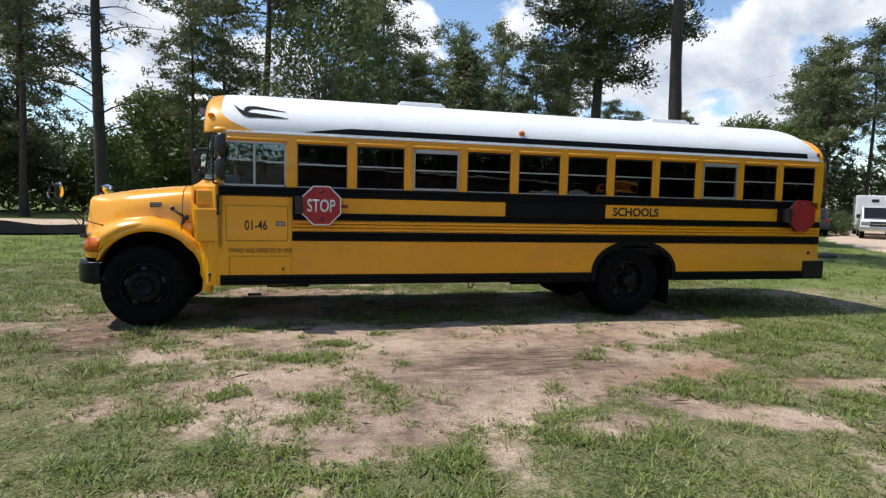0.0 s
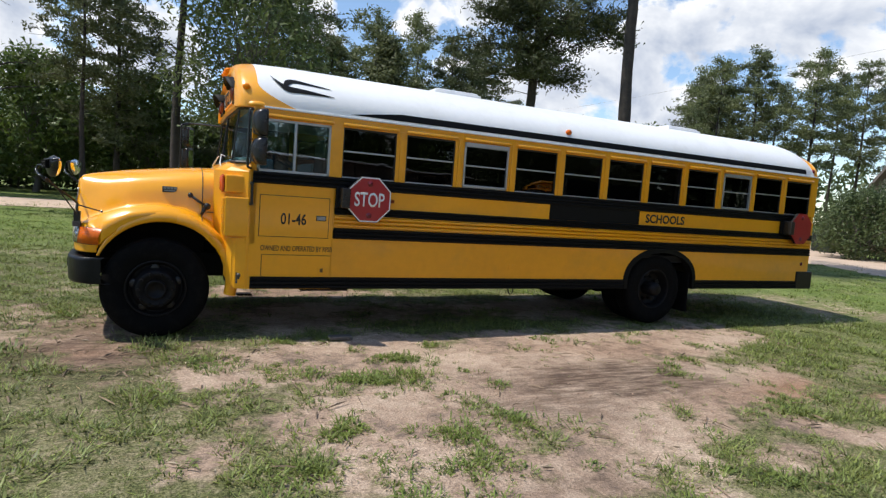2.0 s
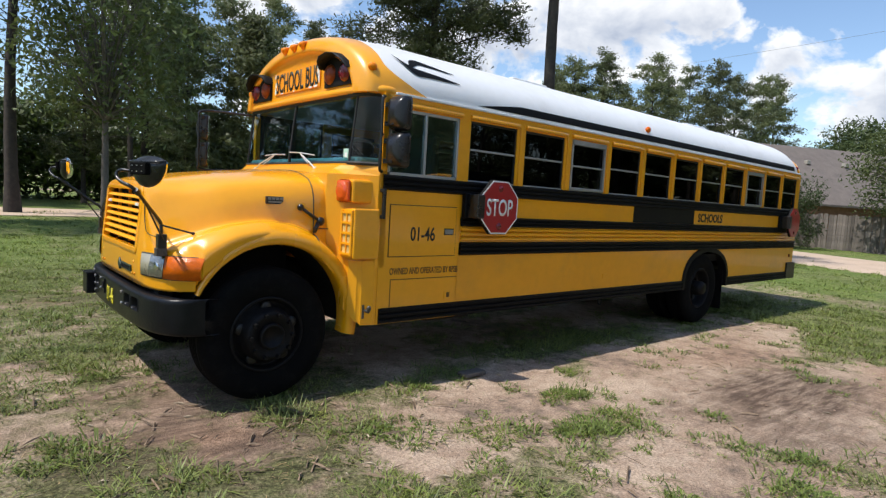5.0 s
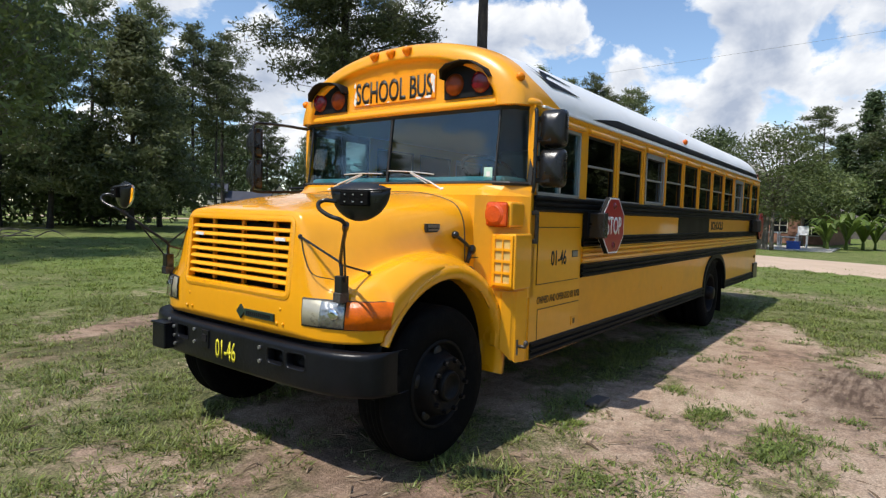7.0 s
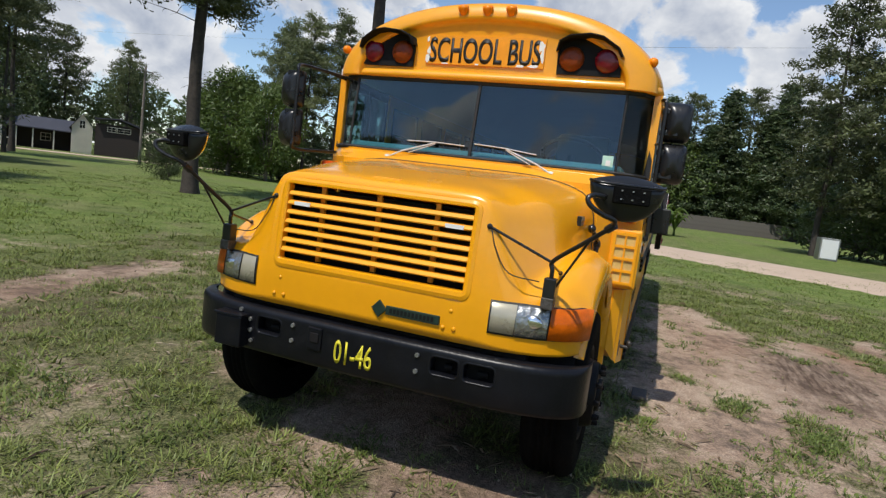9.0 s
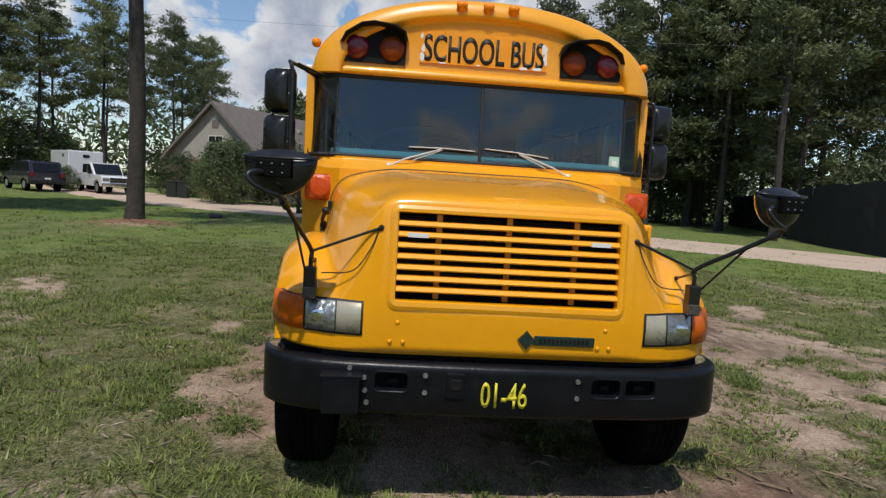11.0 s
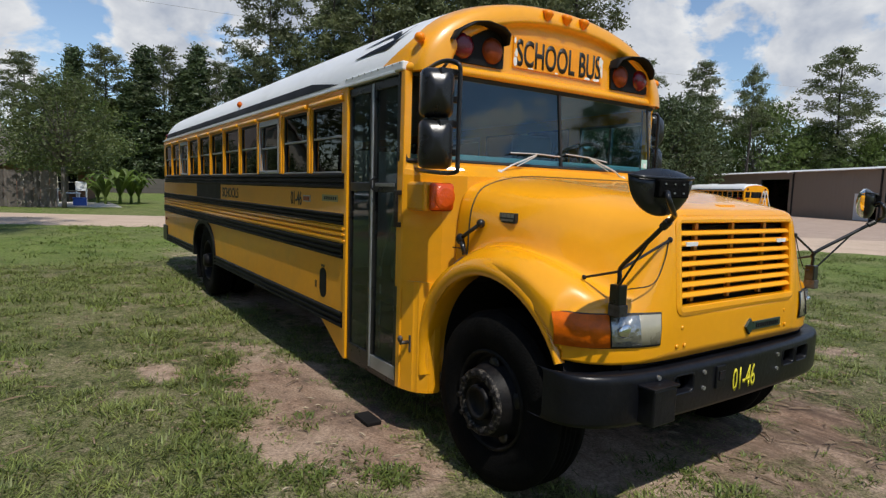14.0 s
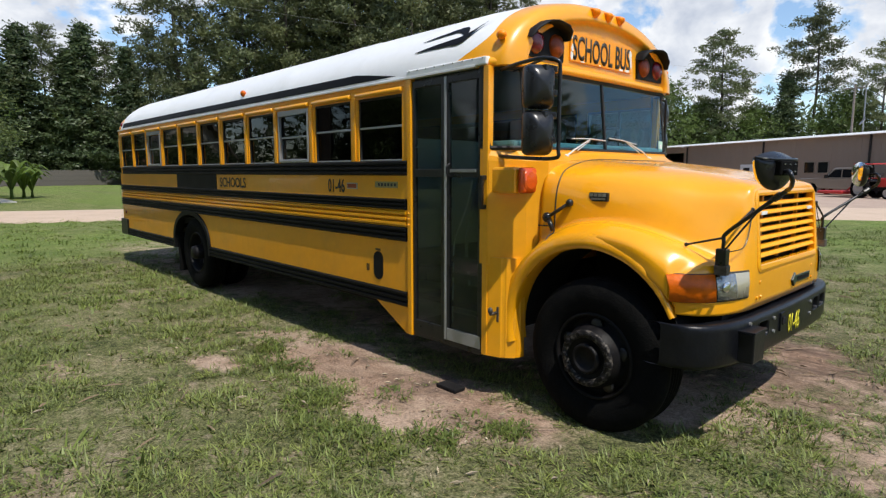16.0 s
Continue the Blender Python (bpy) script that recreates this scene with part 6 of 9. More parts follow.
# hood ornament plate, seam and side badges as plain bars
part("hood_scoop", boxes((-2.225, -2.180, -0.080, 0.080, 1.520, 1.536), bevel=0.006), DECALYEL, hood)
for side in (-1, 1):
    # fender lip round the wheel
    bm = bmesh.new()
    rows = []
    for d in range(-12, 157, 6):
        a = radians(d)
        c, s_ = math.cos(a), math.sin(a)
        tail = max(0.0, (10 - d) / 22)
        thin = 1 - 0.8 * max(0.0, (d - 96) / 60)
        rows.append([Vector((-1.553 + (0.583 + o * thin) * c, side * (yy if thin > 0.99 else min(yy, 1.112 - 0.03 * (1 - thin))), 0.545 + (0.583 + o * thin) * s_)) for o, yy in ((0.0, 0.94), (-0.012, 1.06), (0.0, 1.112), (0.035, 1.115), (0.085, 1.10), (0.11, 1.04))])
    sheet(bm, rows)
    part("fender_lip", bm, HOODYEL, hood, smooth=True)
    # wheel well liner
    bm = bmesh.new()
    rows = [[Vector((-1.553 + 0.600 * math.cos(radians(d)), side * yy, 0.545 + 0.585 * math.sin(radians(d)))) for yy in (0.50, 1.05)] for d in range(-5, 186, 10)]
    sheet(bm, rows)
    part("wheel_well", bm, CHASSIS, hood)
    badge = part("model_badge", boxes((-1.575, -1.445, side * 0.905 - 0.012, side * 0.905 + 0.012, 1.40, 1.455), bevel=0.003), BLACKPLASTIC, hood, "small dark model badge with plain raised bars")
    for k in range(4):
        part("badge_bar", boxes((-1.565 + k * 0.031, -1.541 + k * 0.031, side * 0.918 - 0.003, side * 0.918 + 0.003, 1.43, 1.45)), GALV, badge)
    part("badge_bar", boxes((-1.56, -1.46, side * 0.918 - 0.003, side * 0.918 + 0.003, 1.41, 1.421)), GALV, badge)
    # rubber hood latch
    bm = bmesh.new()
    tube(bm, [(-1.325, side * 0.955, 1.385), (-1.25, side * 0.985, 1.33), (-1.17, side * 0.985, 1.285)], 0.012, 8)
    ball(bm, (-1.325, side * 0.955, 1.385), 0.026, 10)
    ball(bm, (-1.17, side * 0.985, 1.285), 0.034, 10, (1, 0.7, 1))
    cyl(bm, (-1.19, side * 0.985, 1.27), (-1.22, side * 0.985, 1.20), 0.018, 0.014, seg=10)
    part("hood_latch", bm, BLACKPLASTIC, hood, "black rubber hood latch", smooth=True)
    # headlamp and wrap-round lamp, laid into the shell's own curve
    def on_nose(y, z):
        d = (nose[:, 1] - y) ** 2 + (nose[:, 2] - z) ** 2
        k = np.argsort(d)[:4]
        w = 1 / (d[k] + 1e-6)
        return float((nose[k, 0] * w).sum() / w.sum())
    def lamp_skin(ys, z0, z1, lift):
        g = []
        for z, o in ((z0 - 0.004, -0.004), (z0, lift), ((z0 + z1) / 2, lift * 1.15), (z1, lift), (z1 + 0.004, -0.004)):
            row = []
            for y in ys:
                out = max(0.0, (y - 0.86) / 0.2)
                row.append(Vector((on_nose(min(y, 1.045), z) - o * (1 - 0.45 * out) + max(0.0, y - 1.045) * 2.4, side * (min(y, 1.082) + o * 1.5 * out), z)))
            g.append(row)
        return g
    bm = bmesh.new()
    sheet(bm, lamp_skin([0.655 + 0.417 * k / 16 for k in range(17)], 0.880, 1.034, 0.006))
    bmesh.ops.recalc_face_normals(bm, faces=bm.faces)
    lamp = part("headlamp", bm, SEAL, hood, "clear rectangular headlamp with grey bezel", smooth=True)
    bm = bmesh.new()
    sheet(bm, lamp_skin([0.664 + 0.112 * k / 6 for k in range(7)], 0.889, 1.026, 0.010))
    bmesh.ops.recalc_face_normals(bm, faces=bm.faces)
    part("bezel", bm, BEZEL, lamp, "pale grey reflector side", smooth=True)
    bm = bmesh.new()
    sheet(bm, lamp_skin([0.780 + 0.134 * k / 8 for k in range(9)], 0.890, 1.025, 0.016))
    bmesh.ops.recalc_face_normals(bm, faces=bm.faces)
    part("lens", bm, LENSCLEAR, lamp, "ribbed glass lens", smooth=True)
    xl = on_nose(0.848, 0.957)
    part("lens_core", ball(bmesh.new(), (xl - 0.010, side * 0.848, 0.957), 0.044, 16, (0.3, 1.2, 0.75)), CHROME, lamp, smooth=True)
    bm = bmesh.new()
    sheet(bm, lamp_skin([0.920 + 0.152 * k / 12 for k in range(13)], 0.884, 1.030, 0.017))
    bmesh.ops.recalc_face_normals(bm, faces=bm.faces)
    part("corner_turn_lamp", bm, AMBER, hood, "amber wrap-round turn lamp", smooth=True)
# grille: a low rounded rim round the opening, slats, posts, dark radiator behind
G_LO, G_HI, G_HALF = 1.050, 1.446, 0.515


def grille_x(z):
    """The grille leans back towards its top."""
    return -2.337 + (z - G_LO) * 0.0939


out_o, out_m, out_i = rounded(1.115, 0.474, 0.05), rounded(1.075, 0.440, 0.034), rounded(2 * G_HALF, G_HI - G_LO, 0.010)
bm = bmesh.new()
gz = (G_LO + G_HI) / 2
rows = []
for o_, m_, i_ in zip(out_o, out_m, out_i):
    zo, zm, zi = gz + o_[1] - 0.006, gz + m_[1] - 0.004, gz + i_[1]
    rows.append([Vector((grille_x(zo) + 0.014, o_[0], zo)), Vector((grille_x(zo) - 0.003, o_[0] * 0.992, zo)), Vector((grille_x(zm) - 0.010, m_[0], zm)), Vector((grille_x(zi) - 0.009, i_[0] * 1.012, gz + i_[1] * 1.02)), Vector((grille_x(zi) - 0.003, i_[0], zi)), Vector((grille_x(zi) + 0.04, i_[0], zi))])
rows.append(rows[0])
sheet(bm, rows)
bmesh.ops.remove_doubles(bm, verts=bm.verts, dist=1e-5)
bmesh.ops.recalc_face_normals(bm, faces=bm.faces)
grille = part("grille", bm, HOODYEL, hood, "yellow grille of horizontal slats", smooth=False)
for k in range(1, 8):
    z = G_LO + (G_HI - G_LO) * k / 8 - 0.010
    x = grille_x(z)
    bm = bmesh.new()
    prism(bm, [(x + 0.022, z - 0.004), (x + 0.002, z - 0.002), (x - 0.001, z + 0.004), (x + 0.010, z + 0.020), (x + 0.034, z + 0.024), (x + 0.044, z + 0.016)], "y", -G_HALF, G_HALF)
    part("slat", bm, SLATYEL, grille)
for y in (-0.318, 0.002, 0.328):
    part("grille_post", boxes((-2.268, -2.250, y - 0.013, y + 0.013, G_LO, G_HI)), LOWYEL, grille)
part("radiator", boxes((-2.235, -2.20, -0.56, 0.56, 0.86, 1.43)), CHASSIS, hood)
for y in (0.425, -0.425):
    z = G_LO + (G_HI - G_LO) * 0.75
    part("grille_reflector", boxes((grille_x(z) - 0.004, grille_x(z) + 0.006, y - 0.047, y + 0.047, z - 0.012, z + 0.008)), SIGNWHITE, grille, "white reflective tape")
for y, z in ((0.498, 0.947), (0.530, 0.858), (0.470, 0.858), (-0.470, 0.947), (-0.438, 0.862), (-0.493, 0.862)):
    part("rivet", ball(bmesh.new(), (-2.339, y, z), 0.011, 8, (0.5, 1, 1)), HOODYEL, hood, smooth=True)
# added black panel: stops sunlight leaking between nose and bumper
part("gap_screen", boxes((-2.27, -2.18, -0.84, 0.84, 0.58, 0.80)), CHASSIS, hood, "black panel added to stop sunlight through the bumper gap")
# nose badge: plain diamond and bar
bm = bmesh.new()
prism(bm, [(-0.057, 0.892), (-0.098, 0.936), (-0.140, 0.892), (-0.098, 0.848)], "x", -2.352, -2.330, bevel=0.003)
box(bm, -2.348, -2.330, -0.420, -0.135, 0.868, 0.913, bevel=0.003)
nose_badge = part("nose_badge", bm, GREEN, hood, "dark plain badge: a diamond and a bar")
for k in range(12):
    part("badge_bar", boxes((-2.351, -2.347, -0.170 - k * 0.020, -0.158 - k * 0.020, 0.879, 0.902)), CHASSIS, nose_badge)

# bumper: a curved steel channel with slots
bm = bmesh.new()
half_plan = [(-2.388, 0.0), (-2.381, 0.40), (-2.366, 0.72), (-2.330, 0.92), (-2.265, 1.05), (-2.18, 1.115), (-2.06, 1.13)]
half_plan = [v.to_2d() for v in smooth_path([(*p, 0) for p in half_plan], 4)]
pl = [(p.x, -p.y) for p in half_plan[::-1]] + [(p.x, p.y) for p in half_plan[1:]]
SLOTS = ((-0.730, -0.575), (-0.555, -0.410), (0.435, 0.590))
py, px = [p[1] for p in pl], [p[0] for p in pl]
ys = sorted(set([round(v, 4) for v in py] + [e for q in SLOTS for e in q]))
PROF = ((0.10, 0.765), (0.03, 0.770), (0.008, 0.762), (0.0, 0.745), (0.0, 0.728), (0.0, 0.636), (0.002, 0.55), (0.012, 0.53), (0.05, 0.525), (0.10, 0.53))
rows = [[bm.verts.new((float(np.interp(y, py, px)) + dx, y, z)) for dx, z in PROF] for y in ys]
for k in range(len(ys) - 1):
    hole = any(a - 1e-6 <= ys[k] and ys[k + 1] <= b + 1e-6 for a, b in SLOTS)
    for q in range(len(PROF) - 1):
        if not (hole and q == 4):
            bm.faces.new((rows[k][q], rows[k][q + 1], rows[k + 1][q + 1], rows[k + 1][q]))
bmesh.ops.recalc_face_normals(bm, faces=bm.faces)
bumper = part("front_bumper", bm, BUMPER, bus, "black painted steel bumper with bolts and slots", smooth=True)
bumper.location.y = 0.026
for y0, y1 in SLOTS:
    xf = float(np.interp((y0 + y1) / 2, py, px))
    # raised rim of the opening and the dark pocket behind it
    out = [((y0 + y1) / 2 + p[0], 0.682 + p[1]) for p in rounded(y1 - y0 + 0.012, 0.104, 0.026, 4)]
    inn = [((y0 + y1) / 2 + p[0], 0.682 + p[1]) for p in rounded(y1 - y0 - 0.012, 0.080, 0.020, 4)]
    bm = bmesh.new()
    fx = lambda y: float(np.interp(y, py, px))
    ring = [[Vector((fx(a[0]) - 0.001, *a)), Vector((fx(b[0]) - 0.005, b[0] * 0.5 + a[0] * 0.5, b[1] * 0.5 + a[1] * 0.5)), Vector((fx(b[0]) + 0.004, *b)), Vector((fx(b[0]) + 0.05, *b))] for a, b in zip(out, inn)]
    sheet(bm, ring + [ring[0]])
    bmesh.ops.remove_doubles(bm, verts=bm.verts, dist=1e-5)
    bmesh.ops.recalc_face_normals(bm, faces=bm.faces)
    slot = part("tow_slot", bm, BUMPER, bumper, "tow hook slot in the bumper", smooth=True)
    part("slot_pocket", boxes((xf + 0.075, xf + 0.085, y0 - 0.02, y1 + 0.02, 0.61, 0.75)), CHASSIS, slot)
    part("tow_hook", tube(bmesh.new(), [(xf + 0.06, y0 + 0.045, 0.672), (xf + 0.055, y1 - 0.06, 0.670)], 0.016), CHASSIS, slot)
for y, z in ((0.36, 0.72), (0.36, 0.64), (-0.345, 0.715), (-0.345, 0.635), (0.70, 0.74), (0.62, 0.585), (0.635, 0.70), (0.63, 0.64)):
    part("bolt", cyl(bmesh.new(), (fx(y) + 0.01, y, z), (fx(y) - 0.010, y, z), 0.013, 0.011, seg=8), GALV, bumper)
part("bracket_plate", boxes((-2.395, -2.38, 0.180, 0.262, 0.62, 0.735), bevel=0.004), BUMPER, bumper)
part("bracket_light", boxes((-2.401, -2.393, 0.195, 0.245, 0.66, 0.71), bevel=0.004), CHASSIS, bumper)
part("bumper_box", boxes((-2.435, -2.33, 0.650, 0.815, 0.545, 0.712), bevel=0.008), BUMPER, bumper, "black equipment box with hinge bolts")
part("box_lid", boxes((-2.442, -2.33, 0.640, 0.825, 0.712, 0.724), bevel=0.003), BUMPER, bumper)
words("bumper_number", "01-46", 0.215, 0.122, pose(-2.3885, -0.003, 0.640, 90, 0, -90), LETTERYEL, bumper, "dripped yellow painted number")

# ---- wheels, underside, mirrors, stop arms ----
def make_wheel(name, x, yc, r, width, side, deep, label, zc=None):
    """A tyre on a black rim. yc: the outer face of the tyre."""
    w = width
    zc = zc or r
    bm = bmesh.new()
    prof = [(r * 0.56, -0.02), (r * 0.62, 0.0), (r * 0.78, 0.012), (r * 0.92, 0.004), (r * 0.975, -0.02), (r, -0.05)]
    n = 5
    for k in range(1, n):
        z = -0.05 - (w - 0.10) * k / n
        prof += [(r, z + 0.012), (r - 0.012, z + 0.008), (r - 0.012, z - 0.008), (r, z - 0.012)]
    prof += [(r, -w + 0.05), (r * 0.975, -w + 0.02), (r * 0.92, -w), (r * 0.6, -w), (r * 0.56, -w + 0.02)]
    lathe(bm, prof, (x, yc, zc), (0, side, 0), 56)
    wheel = empty(name, (0, 0, 0), "", "")
    wheel.parent = bus
    wheel["label"] = label
    part("tyre", bm, RUBBER, wheel, "black rubber tyre with ribbed tread", smooth=True)
    bm = bmesh.new()
    if deep:
        prof = [(r * 0.57, -0.015), (r * 0.545, 0.0), (r * 0.52, -0.02), (r * 0.50, -0.10), (r * 0.47, -0.15), (r * 0.30, -0.16), (r * 0.22, -0.14), (0.0, -0.14)]
    else:
        prof = [(r * 0.57, -0.015), (r * 0.545, 0.0), (r * 0.52, -0.02), (r * 0.50, -0.065), (r * 0.46, -0.070), (r * 0.405, -0.01), (r * 0.37, 0.045), (r * 0.35, 0.056), (r * 0.29, 0.060), (r * 0.25, 0.045), (r * 0.0, 0.045)]
    lathe(bm, prof, (x, yc, zc), (0, side, 0), 40)
    rim = part("rim", bm, RIM, wheel, smooth=True)
    # hand holes
    for k in range(5):
        a = 2 * math.pi * (k + 0.3) / 5
        c = Vector((x + r * 0.415 * math.cos(a), yc - side * (0.030 if not deep else 0.152), zc + r * 0.415 * math.sin(a)))
        part("hand_hole", ball(bmesh.new(), c, 0.042, 10, (1, 0.35, 1)), LETTER, rim, smooth=True)
    ny = yc + side * (0.056 if not deep else -0.15)
    for k in range(10):
        a = 2 * math.pi * k / 10
        c = Vector((x + r * 0.32 * math.cos(a), ny, zc + r * 0.32 * math.sin(a)))
        part("lug_nut", cyl(bmesh.new(), c, c + Vector((0, side * 0.03, 0)), 0.018, 0.014, seg=6), RIM, rim)
    bm = bmesh.new()
    hub = [(0.0, 0.052), (r * 0.13, 0.052), (r * 0.15, 0.075), (r * 0.18, 0.080), (r * 0.195, 0.066), (r * 0.20, 0.03)] if not deep else [(0.0, 0.05), (r * 0.16, 0.05), (r * 0.20, 0.0), (r * 0.21, -0.14)]
    lathe(bm, hub, (x, yc, zc), (0, side, 0), 24)
    part("hub", bm, RIM, rim, smooth=True)
    if side > 0 and not deep:
        bm = bmesh.new()
        lathe(bm, [(r * 0.368, 0.046), (r * 0.362, 0.060), (r * 0.345, 0.066), (r * 0.285, 0.067), (r * 0.270, 0.062), (r * 0.265, 0.045)], (x, yc, zc), (0, side, 0), 48)
        part("worn_flange", bm, WORNRING, rim, "flange with paint worn off in patches", smooth=True)
    return wheel


for side in (-1, 1):
    make_wheel("front_wheel", -1.603, side * 1.085 + 0.024, 0.478, 0.27, side, False, "front wheel with a black disc rim", 0.468 - 0.010 * side)
    make_wheel("rear_wheel", 4.64, side * 1.165, 0.49, 0.26, side, True, "outer rear wheel with a deep black rim")
    make_wheel("inner_rear_wheel", 4.64, side * 0.86, 0.49, 0.26, side, True, "inner rear wheel")
    part("mud_flap", boxes((5.26, 5.28, side * 0.88 - 0.30, side * 0.88 + 0.30, 0.16, 0.72)), RUBBER, bus, "black rubber mud flap")
part("rear_wheel_well", boxes((3.98, 5.42, -1.16, 1.16, 1.02, 1.06)), CHASSIS, bus)
part("front_axle", boxes((-1.66, -1.51, -0.95, 0.95, 0.40, 0.54), bevel=0.02), CHASSIS, bus)
bm = cyl(bmesh.new(), (4.64, -1.0, 0.49), (4.64, 1.0, 0.49), 0.09)
ball(bm, (4.64, 0, 0.49), 0.24, 14)
part("rear_axle", bm, CHASSIS, bus)
for side in (-1, 1):
    part("frame_rail", boxes((-2.30, 7.7, side * 0.43 - 0.045, side * 0.43 + 0.045, 0.54, 0.76)), CHASSIS, bus)
# plain unseen box in the engine's place, added to block light under the hood
part("engine_box", boxes((-2.15, -1.15, -0.40, 0.40, 0.55, 1.30), bevel=0.05), CHASSIS, bus, "plain dark box standing for the engine, added to block light")
part("fuel_tank", boxes((0.55, 1.75, 0.50, 1.10, 0.42, 0.85), bevel=0.08), CHASSIS, bus)
part("air_tank", cyl(bmesh.new(), (3.05, -0.72, 0.56), (3.85, -0.72, 0.56), 0.16), CHASSIS, bus, smooth=False)
part("drive_shaft", cyl(bmesh.new(), (-0.9, 0, 0.60), (4.5, 0, 0.52), 0.06), CHASSIS, bus)
part("transmission", boxes((-1.15, -0.3, -0.26, 0.26, 0.48, 0.9), bevel=0.06), CHASSIS, bus)
part("exhaust_pipe", tube(bmesh.new(), smooth_path([(-0.6, 0.62, 0.55), (1.9, 0.62, 0.5), (3.2, 0.7, 0.5)], 4), 0.06), GALV, bus)
part("step_bar", boxes((-0.25, 0.25, -1.15, -0.85, 0.47, 0.50)), CHASSIS, bus)
part("drain_hose", tube(bmesh.new(), smooth_path([(2.28, -1.12, 0.50), (2.30, -1.13, 0.43), (2.34, -1.13, 0.43), (2.36, -1.12, 0.50)], 4), 0.007), CHASSIS, bus)
part("belly_pan", boxes((-0.7, REAR - 0.1, -1.12, 1.12, 0.86, 0.92)), CHASSIS, bus)
for i in range(9):
    if i not in (5, 6):
        part("cross_member", boxes((0.3 + i * 0.85, 0.36 + i * 0.85, -1.10, 1.10, 0.70, 0.87)), CHASSIS, bus)


# rear-view mirrors: two stacked heads a side
def mirror_head(bm, cx, cy, cz, h, w=0.17, d=0.12):
    """A rounded housing, fuller at its front, flat at its back."""
    rows = []
    for k in range(7):
        t = k / 6
        x = cx + d * (0.5 - t)
        f = math.sqrt(max(0.02, 1 - (t * 0.98) ** 3))
        rows.append([Vector((x, cy + p[0] * f, cz + p[1] * f)) for p in rounded(w, h, 0.04)])
    vs = sheet(bm, rows, close_u=True)
    bm.faces.new(vs[-1]); bm.faces.new(vs[0][::-1])
    bmesh.ops.recalc_face_normals(bm, faces=bm.faces)


for side, cx, cy in ((-1, -0.76, -1.315), (1, -1.318, 1.295)):
    z_hi, z_lo = (2.085, 1.815) if side > 0 else (2.128, 1.858)
    aim = Matrix.Translation((cx, cy, 0)) @ Matrix.Rotation(radians(-26 if side > 0 else 10), 4, 'Z') @ Matrix.Translation((-cx, -cy, 0))
    bm = bmesh.new()
    mirror_head(bm, cx, cy, z_hi, 0.262, 0.185)
    mirror_head(bm, cx, cy, z_lo, 0.268, 0.185)
    bmesh.ops.transform(bm, matrix=aim, verts=bm.verts)
    mir = part("side_mirror", bm, BLACKPLASTIC, bus, "two stacked black mirror housings on a tube frame", smooth=True)
    for cz, h in ((z_hi, 0.205), (z_lo, 0.21)):
        bm = bmesh.new()
        prism(bm, [(cy + p[0], cz + p[1]) for p in rounded(0.13, h, 0.03)], "x", cx + 0.0605, cx + 0.063)
        bmesh.ops.transform(bm, matrix=aim, verts=bm.verts)
        part("mirror_glass", bm, MIRROR, mir)
    yy = cy - side * 0.095
    if side > 0:
        pts = smooth_path([(-0.86, 1.13, 2.255), (-1.05, 1.18, 2.265), (-1.27, yy + 0.03, 2.262), (-1.375, yy + 0.01, 2.235), (-1.385, yy, 2.18), (-1.385, yy, 1.96), (-1.385, yy, 1.73), (-1.36, yy, 1.665), (-1.05, 1.17, 1.675), (-0.86, 1.14, 1.69)], 4)
        pts2 = [(-0.90, 1.05, 2.25), (-1.24, 1.19, 2.26)]
    else:
        pts = smooth_path([(-0.80, -1.20, 2.255), (-0.83, yy, 2.25), (-0.84, yy - 0.01, 2.20), (-0.84, yy - 0.01, 1.98), (-0.84, yy - 0.01, 1.74), (-0.83, yy, 1.70), (-0.80, -1.20, 1.69)], 4)
        pts2 = [(-0.80, -1.20, 1.97), (-0.84, yy, 1.97)]
    part("mirror_frame", tube(bmesh.new(), pts, 0.0125), BLACKPLASTIC, mir, smooth=True)
    part("mirror_brace", tube(bmesh.new(), pts2, 0.009), BLACKPLASTIC, mir)
    for cz in (2.19, 2.05, 1.92, 1.77):
        part("mirror_clamp", boxes((cx - 0.045, cx - 0.01, min(cy, yy) - 0.01, max(cy, yy) + 0.01, cz - 0.018, cz + 0.018), bevel=0.005), BLACKPLASTIC, mir)


